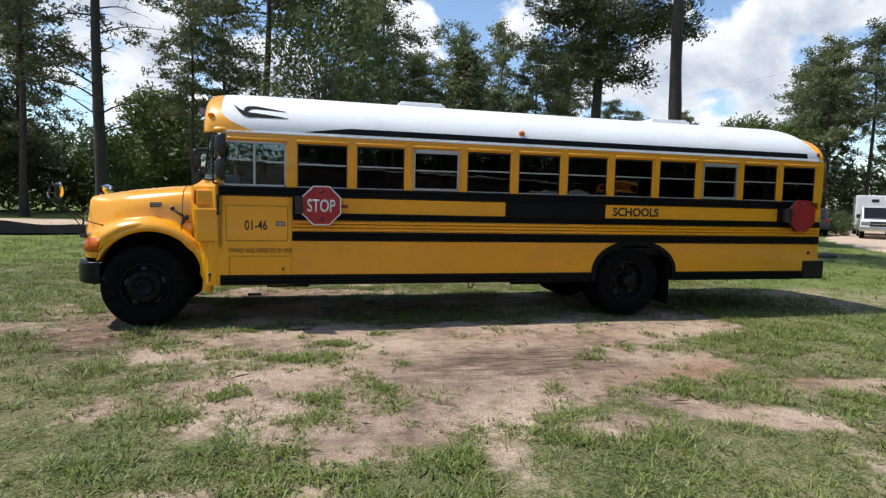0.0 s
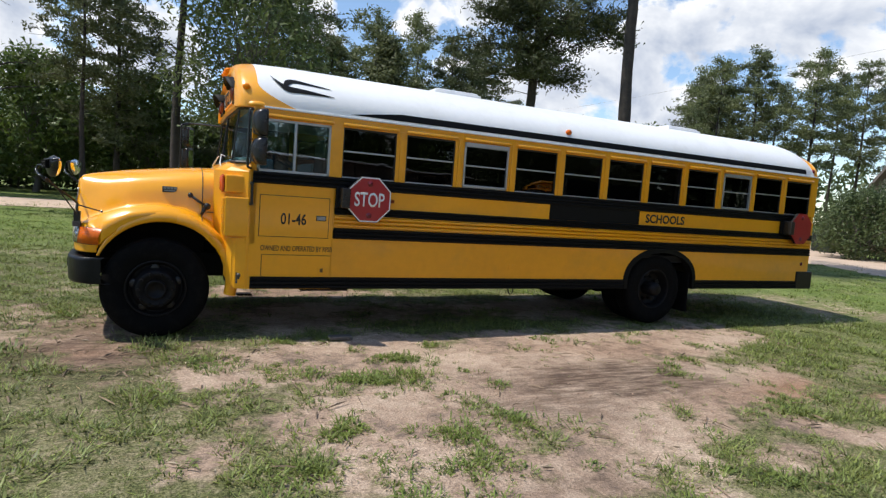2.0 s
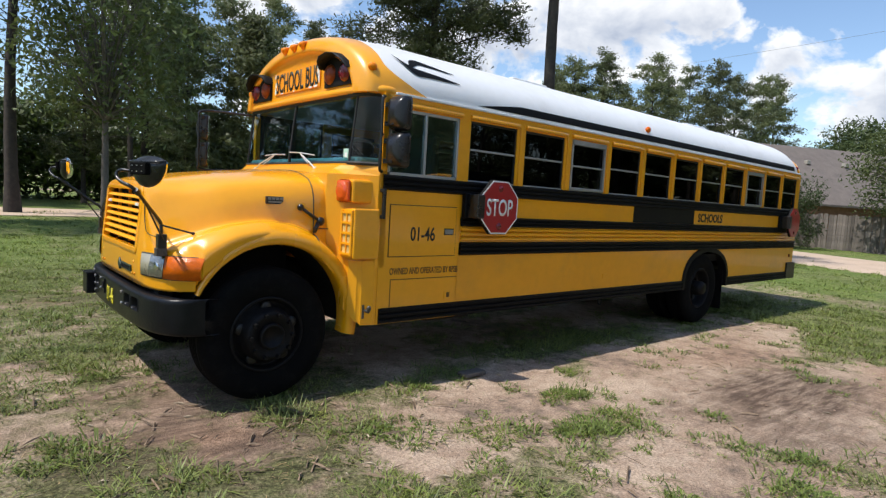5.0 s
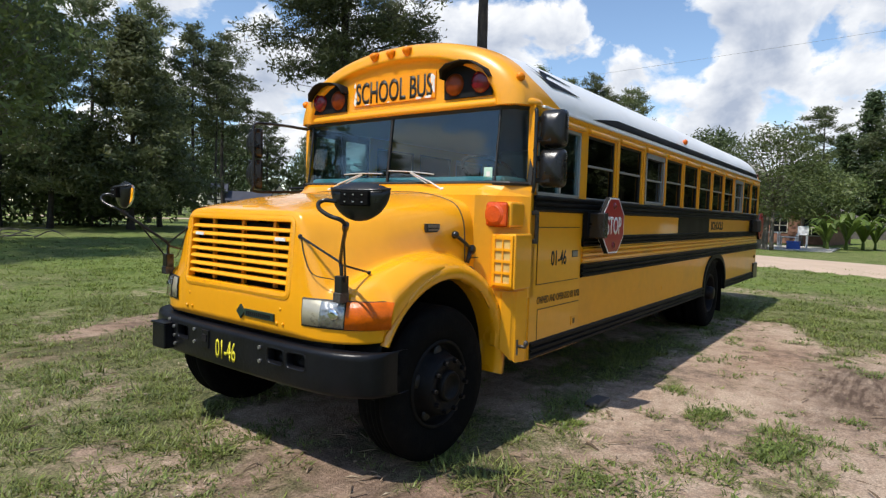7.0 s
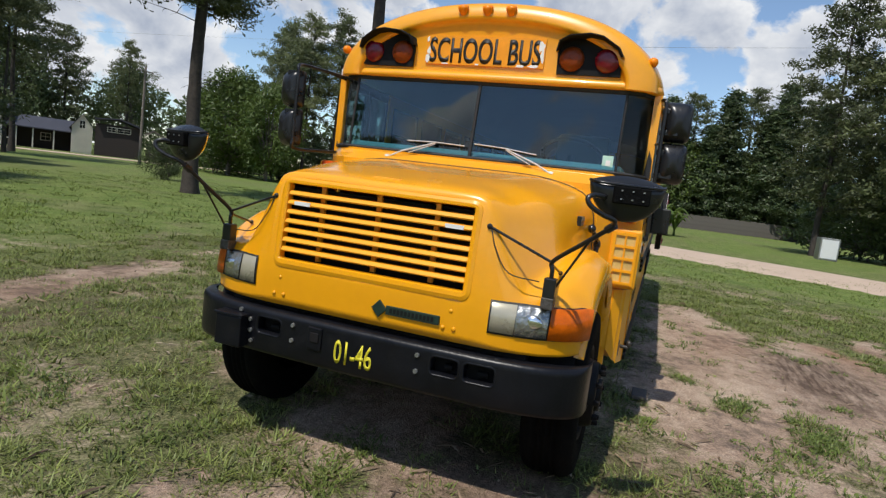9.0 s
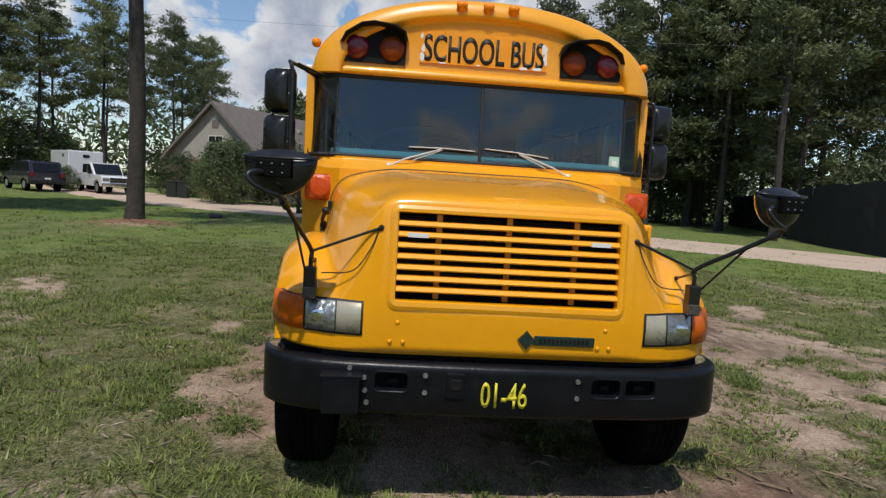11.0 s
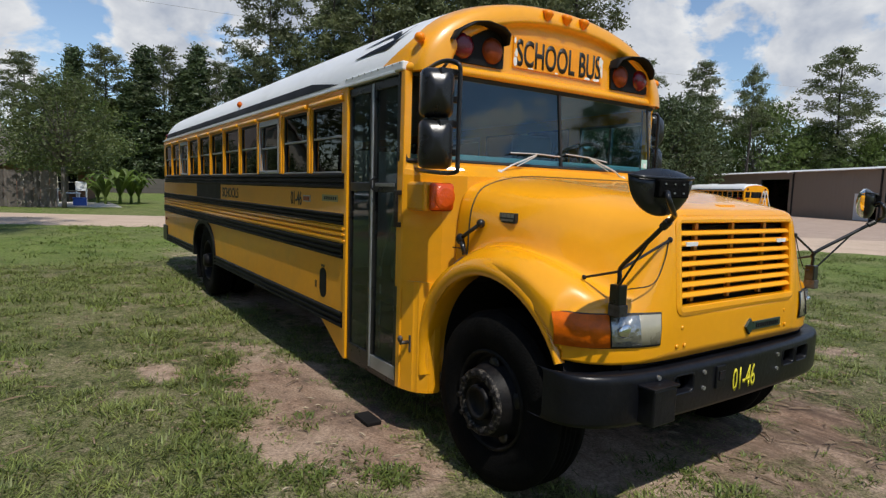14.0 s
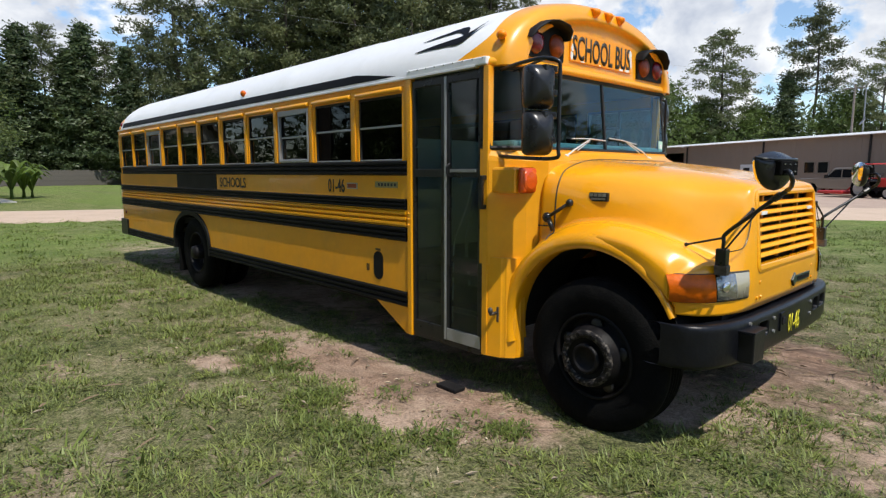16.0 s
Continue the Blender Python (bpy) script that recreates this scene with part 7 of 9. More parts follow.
# cross-view mirrors on curved arms over the fenders
for side, head in ((-1, Vector((-2.44, -1.165, 1.575))), (1, Vector((-2.545, 1.035, 1.595)))):
    base = Vector((-2.275, side * 0.905 + 0.024, 1.09))
    tip = Vector((-2.304, side * 0.594 + 0.024, 1.370))
    bm = bmesh.new()
    box(bm, base.x - 0.028, base.x + 0.028, base.y - 0.028, base.y + 0.028, base.z - 0.01, base.z + 0.085, bevel=0.006)
    mir = part("cross_view_mirror", bm, BLACKPLASTIC, bus, "black bowl-shaped cross-view mirror on a bent arm")
    part("foot_plate", boxes((base.x - 0.036, base.x + 0.03, base.y - 0.028, base.y + 0.028, base.z - 0.058, base.z - 0.005), bevel=0.004), HUBMETAL, mir)
    turn_head = Matrix.Translation(head) @ Matrix.Rotation(radians(20 if side < 0 else -12), 4, 'Z') @ Matrix.Translation(-head)
    elbow = base + Vector((-0.010, 0, 0.165))
    low = Vector((-2.499, -1.144, 1.463)) if side < 0 else Vector((-2.570, 1.010, 1.480))
    part("arm", tube(bmesh.new(), smooth_path([base + Vector((0, 0, 0.05)), base + Vector((-0.003, 0, 0.12)), elbow, elbow.lerp(low, 0.5), low + (elbow - low) * 0.12, low + Vector((-0.02, 0.01, 0.012)), low + Vector((-0.050, 0.055, 0.030)), low + Vector((-0.070, 0.105, 0.060)), low + Vector((-0.066, 0.120, 0.090)), low + Vector((-0.045, 0.095, 0.105)), low + Vector((-0.005, 0.06, 0.10))], 5), 0.0105), BLACKPLASTIC, mir, smooth=True)
    part("arm_joint", cyl(bmesh.new(), elbow.lerp(low, 0.86), elbow.lerp(low, 0.97), 0.017, seg=10), BLACKPLASTIC, mir)
    part("stay", tube(bmesh.new(), [elbow + Vector((0, 0, -0.01)), tip], 0.0065), BLACKPLASTIC, mir)
    part("stay", tube(bmesh.new(), [elbow + Vector((0, 0, -0.02)), (-2.080, side * 0.915 + 0.024, 1.180)], 0.006), BLACKPLASTIC, mir)
    part("stay", tube(bmesh.new(), [base + Vector((0.01, side * 0.02, 0.04)), elbow.lerp(low, 0.62)], 0.0055), BLACKPLASTIC, mir)
    part("stay_foot", ball(bmesh.new(), tip, 0.014, 8), BLACKPLASTIC, mir)
    part("stay_foot", ball(bmesh.new(), (-2.080, side * 0.915 + 0.024, 1.180), 0.012, 8), BLACKPLASTIC, mir)
    part("cable", tube(bmesh.new(), smooth_path([tip + Vector((0, side * 0.01, -0.01)), tip + Vector((-0.008, side * 0.045, -0.10)), tip + Vector((-0.010, side * 0.12, -0.20)), base + Vector((-0.01, -side * 0.05, 0.06))], 5), 0.003, 5), BLACKPLASTIC, mir)
    # bowl: flat lid on top, rounded below, facing ahead; mirror face behind
    bm = bmesh.new()
    rows = []
    for k in range(7):
        t = k / 6
        f = math.sqrt(max(0.05, 1 - t ** 2.0))
        ring = []
        for j in range(25):
            a = math.pi + math.pi * j / 24
            ring.append(head + Vector((0.02 - 0.06 * t, 0.156 * math.cos(a) * f, 0.055 - 0.03 * t + 0.155 * math.sin(a) * f)))
        for j in range(1, 8):
            u = j / 8
            ring.append(head + Vector((0.02 - 0.06 * t, 0.156 * (1 - 2 * u) * f, 0.055 - 0.03 * t + 0.030 * math.sin(math.pi * u) ** 0.8 * f)))
        rows.append(ring)
    vs = sheet(bm, rows, close_u=True)
    bm.faces.new(vs[-1])
    bmesh.ops.recalc_face_normals(bm, faces=bm.faces)
    bmesh.ops.transform(bm, matrix=turn_head, verts=bm.verts)
    part("bowl", bm, BLACKPLASTIC, mir, "glossy black mirror bowl", smooth=True)
    bm = bmesh.new()
    mid_ = head + Vector((0, 0, -0.01))
    face_ = [[Vector((head.x + 0.021 + 0.045 * q, mid_.y + (p.y - mid_.y) * k, mid_.z + (p.z - mid_.z) * k)) for p in rows[0]] for q, k in ((0.0, 0.99), (0.25, 0.95), (0.5, 0.86), (0.72, 0.70), (0.9, 0.43), (0.98, 0.2))]
    vs = sheet(bm, face_, close_u=True)
    bm.faces.new(vs[-1])
    bmesh.ops.recalc_face_normals(bm, faces=bm.faces)
    bmesh.ops.transform(bm, matrix=turn_head, verts=bm.verts)
    part("mirror_glass", bm, MIRROR, mir, "bulging convex mirror face", smooth=True)
    bm = tube(bmesh.new(), smooth_path([rows[0][24], head + Vector((-0.028, 0.118, 0.047)), head + Vector((-0.041, 0.0, 0.045)), head + Vector((-0.028, -0.118, 0.047)), rows[0][0]], 5), 0.006, 6)
    bmesh.ops.transform(bm, matrix=turn_head, verts=bm.verts)
    part("rim", bm, BLACKPLASTIC, mir, smooth=True)
    bm = boxes((head.x - 0.060, head.x - 0.02, head.y - 0.075, head.y + 0.070, head.z - 0.030, head.z + 0.040), bevel=0.006)
    bmesh.ops.transform(bm, matrix=turn_head, verts=bm.verts)
    part("label_plate", bm, RUBBER, mir)
    for k in range(3):
        for j in range(2):
            bm = boxes((head.x - 0.064, head.x - 0.059, head.y - 0.048 + k * 0.044, head.y - 0.041 + k * 0.044, head.z + 0.020 - 0.034 * j, head.z + 0.026 - 0.034 * j))
            bmesh.ops.transform(bm, matrix=turn_head, verts=bm.verts)
            part("rivet", bm, GALV, mir)
# stop arms
def stop_arm(x, y, lettered):
    bm = boxes((x - 0.30, x - 0.215, -1.375, -1.205, 1.36, 1.565), bevel=0.01)
    arm = part("stop_arm", bm, BLACKPLASTIC, bus, "red octagonal stop arm on a black box")
    part("arm_bracket", boxes((x - 0.33, x - 0.25, -1.25, -1.20, 1.36, 1.57), bevel=0.006), BLACKTRIM, arm)
    R = 0.235
    octo = [(x + R * math.cos(radians(22.5 + 45 * k)) / math.cos(radians(22.5)) , 1.462 + R * math.sin(radians(22.5 + 45 * k)) / math.cos(radians(22.5))) for k in range(8)]
    bm = bmesh.new()
    prism(bm, octo, "y", y - 0.020, y + 0.020, bevel=0.004)
    part("stop_sign_edge", bm, MATTEBLACK, arm, "dark sign edge")
    bm = bmesh.new()
    prism(bm, [(x + (p[0] - x) * 0.985, 1.462 + (p[1] - 1.462) * 0.985) for p in octo], "y", y - 0.0215, y + 0.0215)
    part("sign_border", bm, SIGNWHITE if lettered else SIGNRED, arm)
    bm = bmesh.new()
    inner = [(x + (p[0] - x) * 0.93, 1.462 + (p[1] - 1.462) * 0.93) for p in octo]
    prism(bm, inner, "y", y - 0.0235, y + 0.0235)
    part("stop_sign_face", bm, SIGNRED, arm, "red sign face")
    for z in (1.462 + 0.165, 1.462 - 0.165):
        bm = bmesh.new()
        lathe(bm, [(0, 0.012), (0.02, 0.01), (0.03, 0.0)], (x, y - 0.0235, z), (0, -1, 0), 14)
        part("stop_lamp", bm, REDLENS, arm, smooth=True)
    if lettered:
        words("stop_lettering", "STOP", 0.325, 0.150, pose(x, y - 0.0242, 1.462, 90, 0, 0), SIGNWHITE, arm)
    return arm


stop_arm(0.375, -1.315, True)
stop_arm(7.40, -1.315, False)

# ---- trees ----
BARK = paint("pine_bark", (0.046, 0.037, 0.031), 0.9, vary=0.6, scale=5, bump=1.0, bump_scale=12, dirt=(0.022, 0.018, 0.016), dirt_amount=0.8)
PALEBARK = paint("grey_bark", (0.15, 0.13, 0.115), 0.9, vary=0.35, scale=3.0, bump=0.7, bump_scale=9)
NEEDLE = leafy("pine_needles", (0.090, 0.124, 0.060), vary=0.28, trans=0.35, scale=0.5)
NEEDLE2 = leafy("dark_pine_needles", (0.076, 0.106, 0.053), vary=0.28, trans=0.34, scale=0.5)
CONIFER = leafy("conifer_sprays", (0.055, 0.092, 0.042), vary=0.3, trans=0.3, scale=0.4)
LEAF = leafy("broad_leaves", (0.062, 0.108, 0.028), vary=0.16, trans=0.35, scale=0.45)
LEAF2 = leafy("light_leaves", (0.092, 0.138, 0.054), vary=0.30, trans=0.38, scale=0.45)
DARKLEAF = leafy("dark_leaves", (0.056, 0.090, 0.038), vary=0.16, trans=0.30, scale=0.4)


def leaf_mesh(name, pos, direction, length, width, seed, mat, needle=False, facing=None):
    """Three-cornered leaves, or slim needle sprays: each from pos along direction."""
    r = np.random.default_rng(seed)
    n = len(pos)
    d = direction / (np.linalg.norm(direction, axis=1, keepdims=True) + 1e-9)
    s = np.cross(d, r.normal(0, 1, (n, 3)) if facing is None else facing + r.normal(0, 0.3, (n, 3)))
    s /= np.linalg.norm(s, axis=1, keepdims=True) + 1e-9
    L, W = length[:, None], width[:, None]
    k = 0.35 if needle else 1.0
    V = np.stack([pos + s * W * k, pos + d * L + s * W * (1.35 - k), pos + d * L * 0.9 - s * W * 0.9], 1).reshape(-1, 3)
    me = bpy.data.meshes.new(name)
    fast_mesh(me, V, np.arange(n * 3).reshape(n, 3))
    me.materials.append(mat)
    return me


def tree_root(name, label, category="tree", group="trees round the lawn"):
    return empty(name, (0, 0, 0), label, category, group)


def pine(label, seed, h, base, spread, r0, limbs, clumps, needles, mat=None, profile="tall", bare=6, long=0.34, wid=0.026, lean=0.008):
    """A pine: clear trunk, whorled limbs and tufts of needles."""
    rd = random.Random(seed)
    root = tree_root("pine_tree", label)
    bm = bmesh.new()
    wx, wy = rd.uniform(-lean, lean), rd.uniform(-lean, lean)
    spine = [Vector((wx * z + 0.05 * math.sin(z * 0.5 + seed), wy * z + 0.05 * math.cos(z * 0.6 + seed), z)) for z in np.linspace(-0.1, h, 14)]
    if r0 > 0.23:
        spine = smooth_path(spine, 4)
    ns = len(spine) - 1
    def at_z(z):
        t = max(0.0, min(0.9999, (z + 0.1) / (h + 0.1))) * ns
        i = int(t)
        return spine[i].lerp(spine[i + 1], t - i)
    rings = []
    for k, p in enumerate(spine):
        rr_ = r0 * (1 - 0.88 * k / ns) * (1 + 0.35 * math.exp(-(p.z + 0.1) * 2.5))
        rings.append([p + Vector((rr_ * math.cos(2 * math.pi * j / 9), rr_ * math.sin(2 * math.pi * j / 9), 0)) * rd.uniform(0.93, 1.07) for j in range(9)])
    sheet(bm, rings, close_u=True)
    pos, dirs, lens = [], [], []
    for i in range(limbs + bare):
        dead = i >= limbs
        u = (i + rd.random()) / limbs if not dead else rd.random()
        z = base + (h - base) * (u if not dead else -0.45 * u * (base > 3))
        if dead and base <= 3:
            continue
        if profile == "tall":
            reach = spread * (0.55 + 0.75 * math.sin(math.pi * min(1, 0.18 + 0.80 * u))) * (1 - 0.55 * u ** 2.5) * rd.uniform(0.55, 1.15)
        else:
            reach = spread * (1.03 - u) ** 0.95 * rd.uniform(0.65, 1.1)
        if dead:
            reach = spread * (rd.uniform(0.4, 0.85) if bare > 12 else rd.uniform(0.25, 0.6))
        a = i * 2.4 + rd.uniform(-0.6, 0.6)
        p0 = at_z(z)
        lift = rd.uniform(-0.10, 0.22) + 0.35 * u
        tip = p0 + Vector((math.cos(a) * reach, math.sin(a) * reach, reach * lift))
        mid = p0.lerp(tip, 0.5) + Vector((rd.uniform(-0.1, 0.1), rd.uniform(-0.1, 0.1), reach * rd.uniform(0.0, 0.14)))
        path = smooth_path([p0, mid, tip], 3)
        tube(bm, path, max(0.018, r0 * 0.20 * (1 - 0.6 * u)) if not dead else (0.045 if bare > 12 else 0.022), 4, 0.010)
        if dead:
            for k in range(6 if bare > 12 else 3):
                q = path[min(len(path) - 1, 2 + k)]
                e = Vector((rd.uniform(-0.8, 0.8), rd.uniform(-0.8, 0.8), rd.uniform(-0.3, 0.4)))
                tube(bm, [q, q + e * 0.5 + Vector((0, 0, 0.08)), q + e], 0.014, 3, 0.005)
            continue
        m = max(2, round(clumps / limbs * (0.5 + reach / spread)))
        for k in range(m):
            t = 0.32 + 0.70 * (k + rd.random()) / m
            t = min(1.0, t)
            q = path[min(len(path) - 1, int(t * (len(path) - 1)))]
            off = Vector((rd.gauss(0, 0.34), rd.gauss(0, 0.34), rd.gauss(0.05, 0.20))) * (0.45 + 0.25 * reach)
            c = q + off
            if off.length > 0.25 and r0 > 0.23:
                tube(bm, [q, c], 0.012, 3, 0.006)
            pos.append(c); lens.append(rd.uniform(0.75, 1.25))
    part("trunk", bm, BARK, root, "bare straight trunk with rough bark", smooth=True)
    rn = np.random.default_rng(seed)
    C = np.repeat(np.array([tuple(p) for p in pos]), needles, 0)
    Ls = np.repeat(np.array(lens), needles)
    d = rn.normal(0, 1, C.shape); d[:, 2] = d[:, 2] * 0.75 + 0.35
    C0 = C
    C = C + rn.normal(0, 0.19, C.shape) * np.array([1.25, 1.25, 0.62]) * Ls[:, None]
    part("crown", leaf_mesh("crown", C, d, long * 0.72 * rn.uniform(0.6, 1.25, len(C)), wid * rn.uniform(0.7, 1.3, len(C)) * Ls, seed, mat or NEEDLE, True, facing=np.array([[0, 0, 0.5]]) + 1.2 * (C - C0) / 0.25), None, root, "clumps of long green needles")
    return root


def broadleaf(label, seed, h, spread, r0, lobes, leaves, mat, low=0.22, leaf=0.24, name="broadleaf_tree", category="tree", squash=0.8, stems=1):
    """A leafy tree or shrub: forked limbs, leaves gathered in uneven lobes."""
    rd = random.Random(seed)
    root = tree_root(name, label, category)
    bm = bmesh.new()
    pos, dirs = [], []
    rn = np.random.default_rng(seed)
    fork = h * (low + 0.08)
    tops = []
    for s in range(stems):
        bx, by = (rd.uniform(-0.3, 0.3) * spread, rd.uniform(-0.3, 0.3) * spread) if stems > 1 else (0, 0)
        tube(bm, smooth_path([(bx, by, -0.1), (bx + rd.uniform(-0.1, 0.1), by + rd.uniform(-0.1, 0.1), fork * 0.5), (bx * 1.2, by * 1.2, fork)], 3), r0 / math.sqrt(stems), 7, r0 * 0.7 / math.sqrt(stems))
        tops.append(Vector((bx * 1.2, by * 1.2, fork * 0.95)))
    for i in range(lobes):
        u = (i + 0.5) / lobes
        f0 = tops[i % stems]
        a = i * 2.4 + rd.uniform(-0.5, 0.5)
        z = h * (low + (1 - low) * (0.12 + 0.78 * u))
        w = math.sin(math.pi * min(1, 0.12 + 0.86 * u)) ** 0.6
        rad = spread * w * rd.uniform(0.35, 0.85)
        c = Vector((math.cos(a) * rad, math.sin(a) * rad, z))
        tube(bm, smooth_path([f0, Vector((f0.x * 0.5 + c.x * 0.45, f0.y * 0.5 + c.y * 0.45, fork + (c.z - fork) * 0.6)), c], 3), r0 * 0.30, 5, 0.012)
        size = spread * rd.uniform(0.26, 0.46) * (1 - 0.25 * u)
        m = leaves // lobes
        v = rn.normal(0, 1, (m, 3)); v /= np.linalg.norm(v, axis=1, keepdims=True)
        rr_ = size * rn.uniform(0.35, 1.06, (m, 1)) ** 0.55
        lump = 1 + 0.28 * np.sin(v[:, :1] * 5 + seed + i) * np.cos(v[:, 1:2] * 6 + i)
        P = np.array([[c.x, c.y, c.z]]) + v * rr_ * lump * np.array([[1, 1, squash]])
        P[:, 2] = np.maximum(P[:, 2], 0.12 * h * low)
        pos.append(P); dirs.append(v + np.array([[0, 0, 0.35]]) + rn.normal(0, 0.25, (m, 3)))
    part("trunk", bm, PALEBARK, root, "" if stems == 1 else "forked grey stem", smooth=True)
    P, D = np.concatenate(pos), np.concatenate(dirs)
    part("crown", leaf_mesh("crown", P, rn.normal(0, 1, D.shape), leaf * rn.uniform(0.7, 1.3, len(P)), leaf * 0.34 * rn.uniform(0.7, 1.3, len(P)), seed, mat, facing=D), None, root)
    return root


used = set()


def plant(proto, x, y, height_=None, of=1.0, turn=0.0, wide=1.0, label=""):
    """Sets the tree at a place; the first call moves the tree itself, the next ones copy it."""
    k = (height_ / of) if height_ else 1.0
    m = Matrix.Translation((x, y, -0.02)) @ Matrix.Rotation(turn, 4, 'Z') @ Matrix.Diagonal((k * wide, k * wide, k, 1))
    if proto.name not in used:
        used.add(proto.name)
        proto.matrix_basis = m
        ob = proto
    else:
        s = proto.scale.copy()
        proto.scale = (1, 1, 1)
        ob = copy_thing(proto, m)
        proto.scale = s
    if label:
        ob["label"] = label
    return ob


rt = random.Random(77)
plant(broadleaf("feathery spreading tree on a bare stem behind the fence", 61, 5.9, 3.8, 0.15, 40, 11000, LEAF2, low=0.30, leaf=0.26, squash=0.6), 43.4, 10.2)
# single trees near the lawn
plant(pine("tall dense pine with a dark spreading crown over the lawn", 3, 19, 7.2, 3.9, 0.31, 58, 1000, 56, NEEDLE2, long=0.32, wid=0.038, lean=0.002), 13.9, 25.1)
plant(pine("tall pine with a long bare trunk ringed by pine straw", 8, 21, 9.4, 3.7, 0.235, 36, 400, 56, NEEDLE, bare=0, long=0.34, wid=0.032, lean=0.0), 11.5, 15.98, turn=0.7)
plant(pine("tall pine with bare lower branches", 13, 22, 9.5, 3.6, 0.27, 36, 400, 60, NEEDLE2, bare=18, long=0.34, wid=0.034), -7.6, 27.5)
airy = broadleaf("airy tree with light green leaves", 5, 12.5, 4.2, 0.16, 60, 7500, LEAF2, low=0.25, leaf=0.29)
plant(airy, 1.8, 31.0)
P1 = pine("tall pine in the wood beside the lawn", 21, 18, 7.5, 3.6, 0.22, 30, 220, 40, NEEDLE, bare=7, long=0.42, wid=0.058)
P2 = pine("tall slender pine in the wood", 22, 18, 9.5, 3.1, 0.20, 26, 180, 40, NEEDLE2, bare=9, long=0.42, wid=0.058)
P3 = pine("full pine with limbs well down its trunk", 23, 18, 3.0, 4.2, 0.228, 44, 350, 36, NEEDLE2, bare=3, long=0.46, wid=0.068)
Y1 = pine("young full pine with foliage to the ground", 24, 10, 0.6, 4.0, 0.16, 60, 420, 44, NEEDLE, profile="cone", bare=0, long=0.38, wid=0.052)
C1 = pine("full dark conifer with foliage to the ground", 25, 17, 1.0, 3.0, 0.20, 84, 460, 28, CONIFER, profile="cone", bare=0, long=0.55, wid=0.095)
O1 = broadleaf("round full-leaved dark green oak", 31, 12, 5.2, 0.30, 46, 9500, DARKLEAF, low=0.10, leaf=0.40)
O2 = broadleaf("broad leafy tree at the wood's edge", 32, 10, 4.2, 0.22, 40, 8500, LEAF, low=0.05, leaf=0.38)
T1 = broadleaf("dense dark undergrowth thicket below trees", 33, 5, 3.6, 0.10, 24, 3600, DARKLEAF, low=0.0, leaf=0.36, name="thicket", category="shrub", stems=4)
T2 = broadleaf("leafy green shrub thicket below trees", 34, 4.5, 3.2, 0.10, 24, 3800, LEAF, low=0.0, leaf=0.28, name="thicket", category="shrub", stems=4)
R = lambda: rt.uniform(0, 6.28)
OWN = {P1.name: 18, P2.name: 18, P3.name: 18, Y1.name: 10, C1.name: 17, O1.name: 12, O2.name: 10}
NORTH_WOOD = ((P1, -15.9, 42.1, 21), (P3, -4.5, 46.0, 16), (P1, -6.0, 41.6, 14.5), (P3, -19, 50, 17), (P1, -24, 44, 19), (O2, -9.5, 49, 10), (O2, -3.0, 50, 9.5), (P3, 3.5, 46, 11), (P1, 7.1, 47, 19),
              (P1, 12.8, 58.6, 16), (P2, 17.2, 59.6, 19), (P1, 20.5, 56.4, 18.8), (P2, 25.4, 54, 15), (Y1, 16.5, 46.5, 10.5), (P2, 23.6, 54.5, 17), (P1, 28.8, 58.3, 18), (Y1, 12.5, 42.0, 12.5), (P3, 9.0, 44.5, 12),
              (P1, 5.0, 41.0, 15.5), (P3, -28, 47, 18), (O1, -22, 49, 11))
FAR_HOUSE_TREES = ((P3, 60, 94, 18), (O1, 68, 90, 15), (O1, 52, 96, 16), (P3, 56, 97, 20), (P3, 46, 98, 19), (P1, 64, 86, 17), (O2, 61, 62, 13), (P3, 40, 90, 16), (O1, 30, 92, 12),
                   (P1, 34, 82, 17), (O2, 66, 72, 12))
HOUSE_WOOD = ((P2, -1.2, 32.5, 20), (O2, 41.5, 46.7, 10.5), (P1, 51.9, 48.5, 17), (P2, 46, 44, 15), (P1, 43.7, 40.0, 15.5), (P2, 46.5, 38.5, 16.5), (P1, 49.0, 34.5, 16), (P2, 54, 30.5, 16), (P3, 47.0, 43, 14),
              (P1, 57, 35, 16.5), (P1, 72, 33.5, 18), (P2, 78, 34.5, 19), (P1, 66, 34, 17), (P2, 61, 40, 17), (P1, 53, 41, 15), (O2, 39.7, 41, 9), (O1, 67.0, 21.8, 12.2), (O1, 72.0, 25.0, 10.5))
FENCE_WOOD = ((P3, 85.3, 4.5, 18), (C1, 84.9, 0.1, 19), (C1, 87, 8.0, 18), (P3, 88.5, -3.0, 20), (C1, 84.2, -6.5, 20), (C1, 80.0, -10.5, 17), (O2, 86.0, 3.5, 13), (O2, 87.0, -4.0, 12), (O2, 88.0, -12.0, 12),
              (P3, 82, -16, 18), (O1, 70, -18, 11), (P3, 90, 13, 17), (C1, 83, 2.2, 14), (C1, 86, -5, 17), (P3, 84, -9, 18), (P3, 81, -13.5, 19), (C1, 87, 10.5, 13), (C1, 80, -19.5, 18),
              (C1, 78, -23, 17))
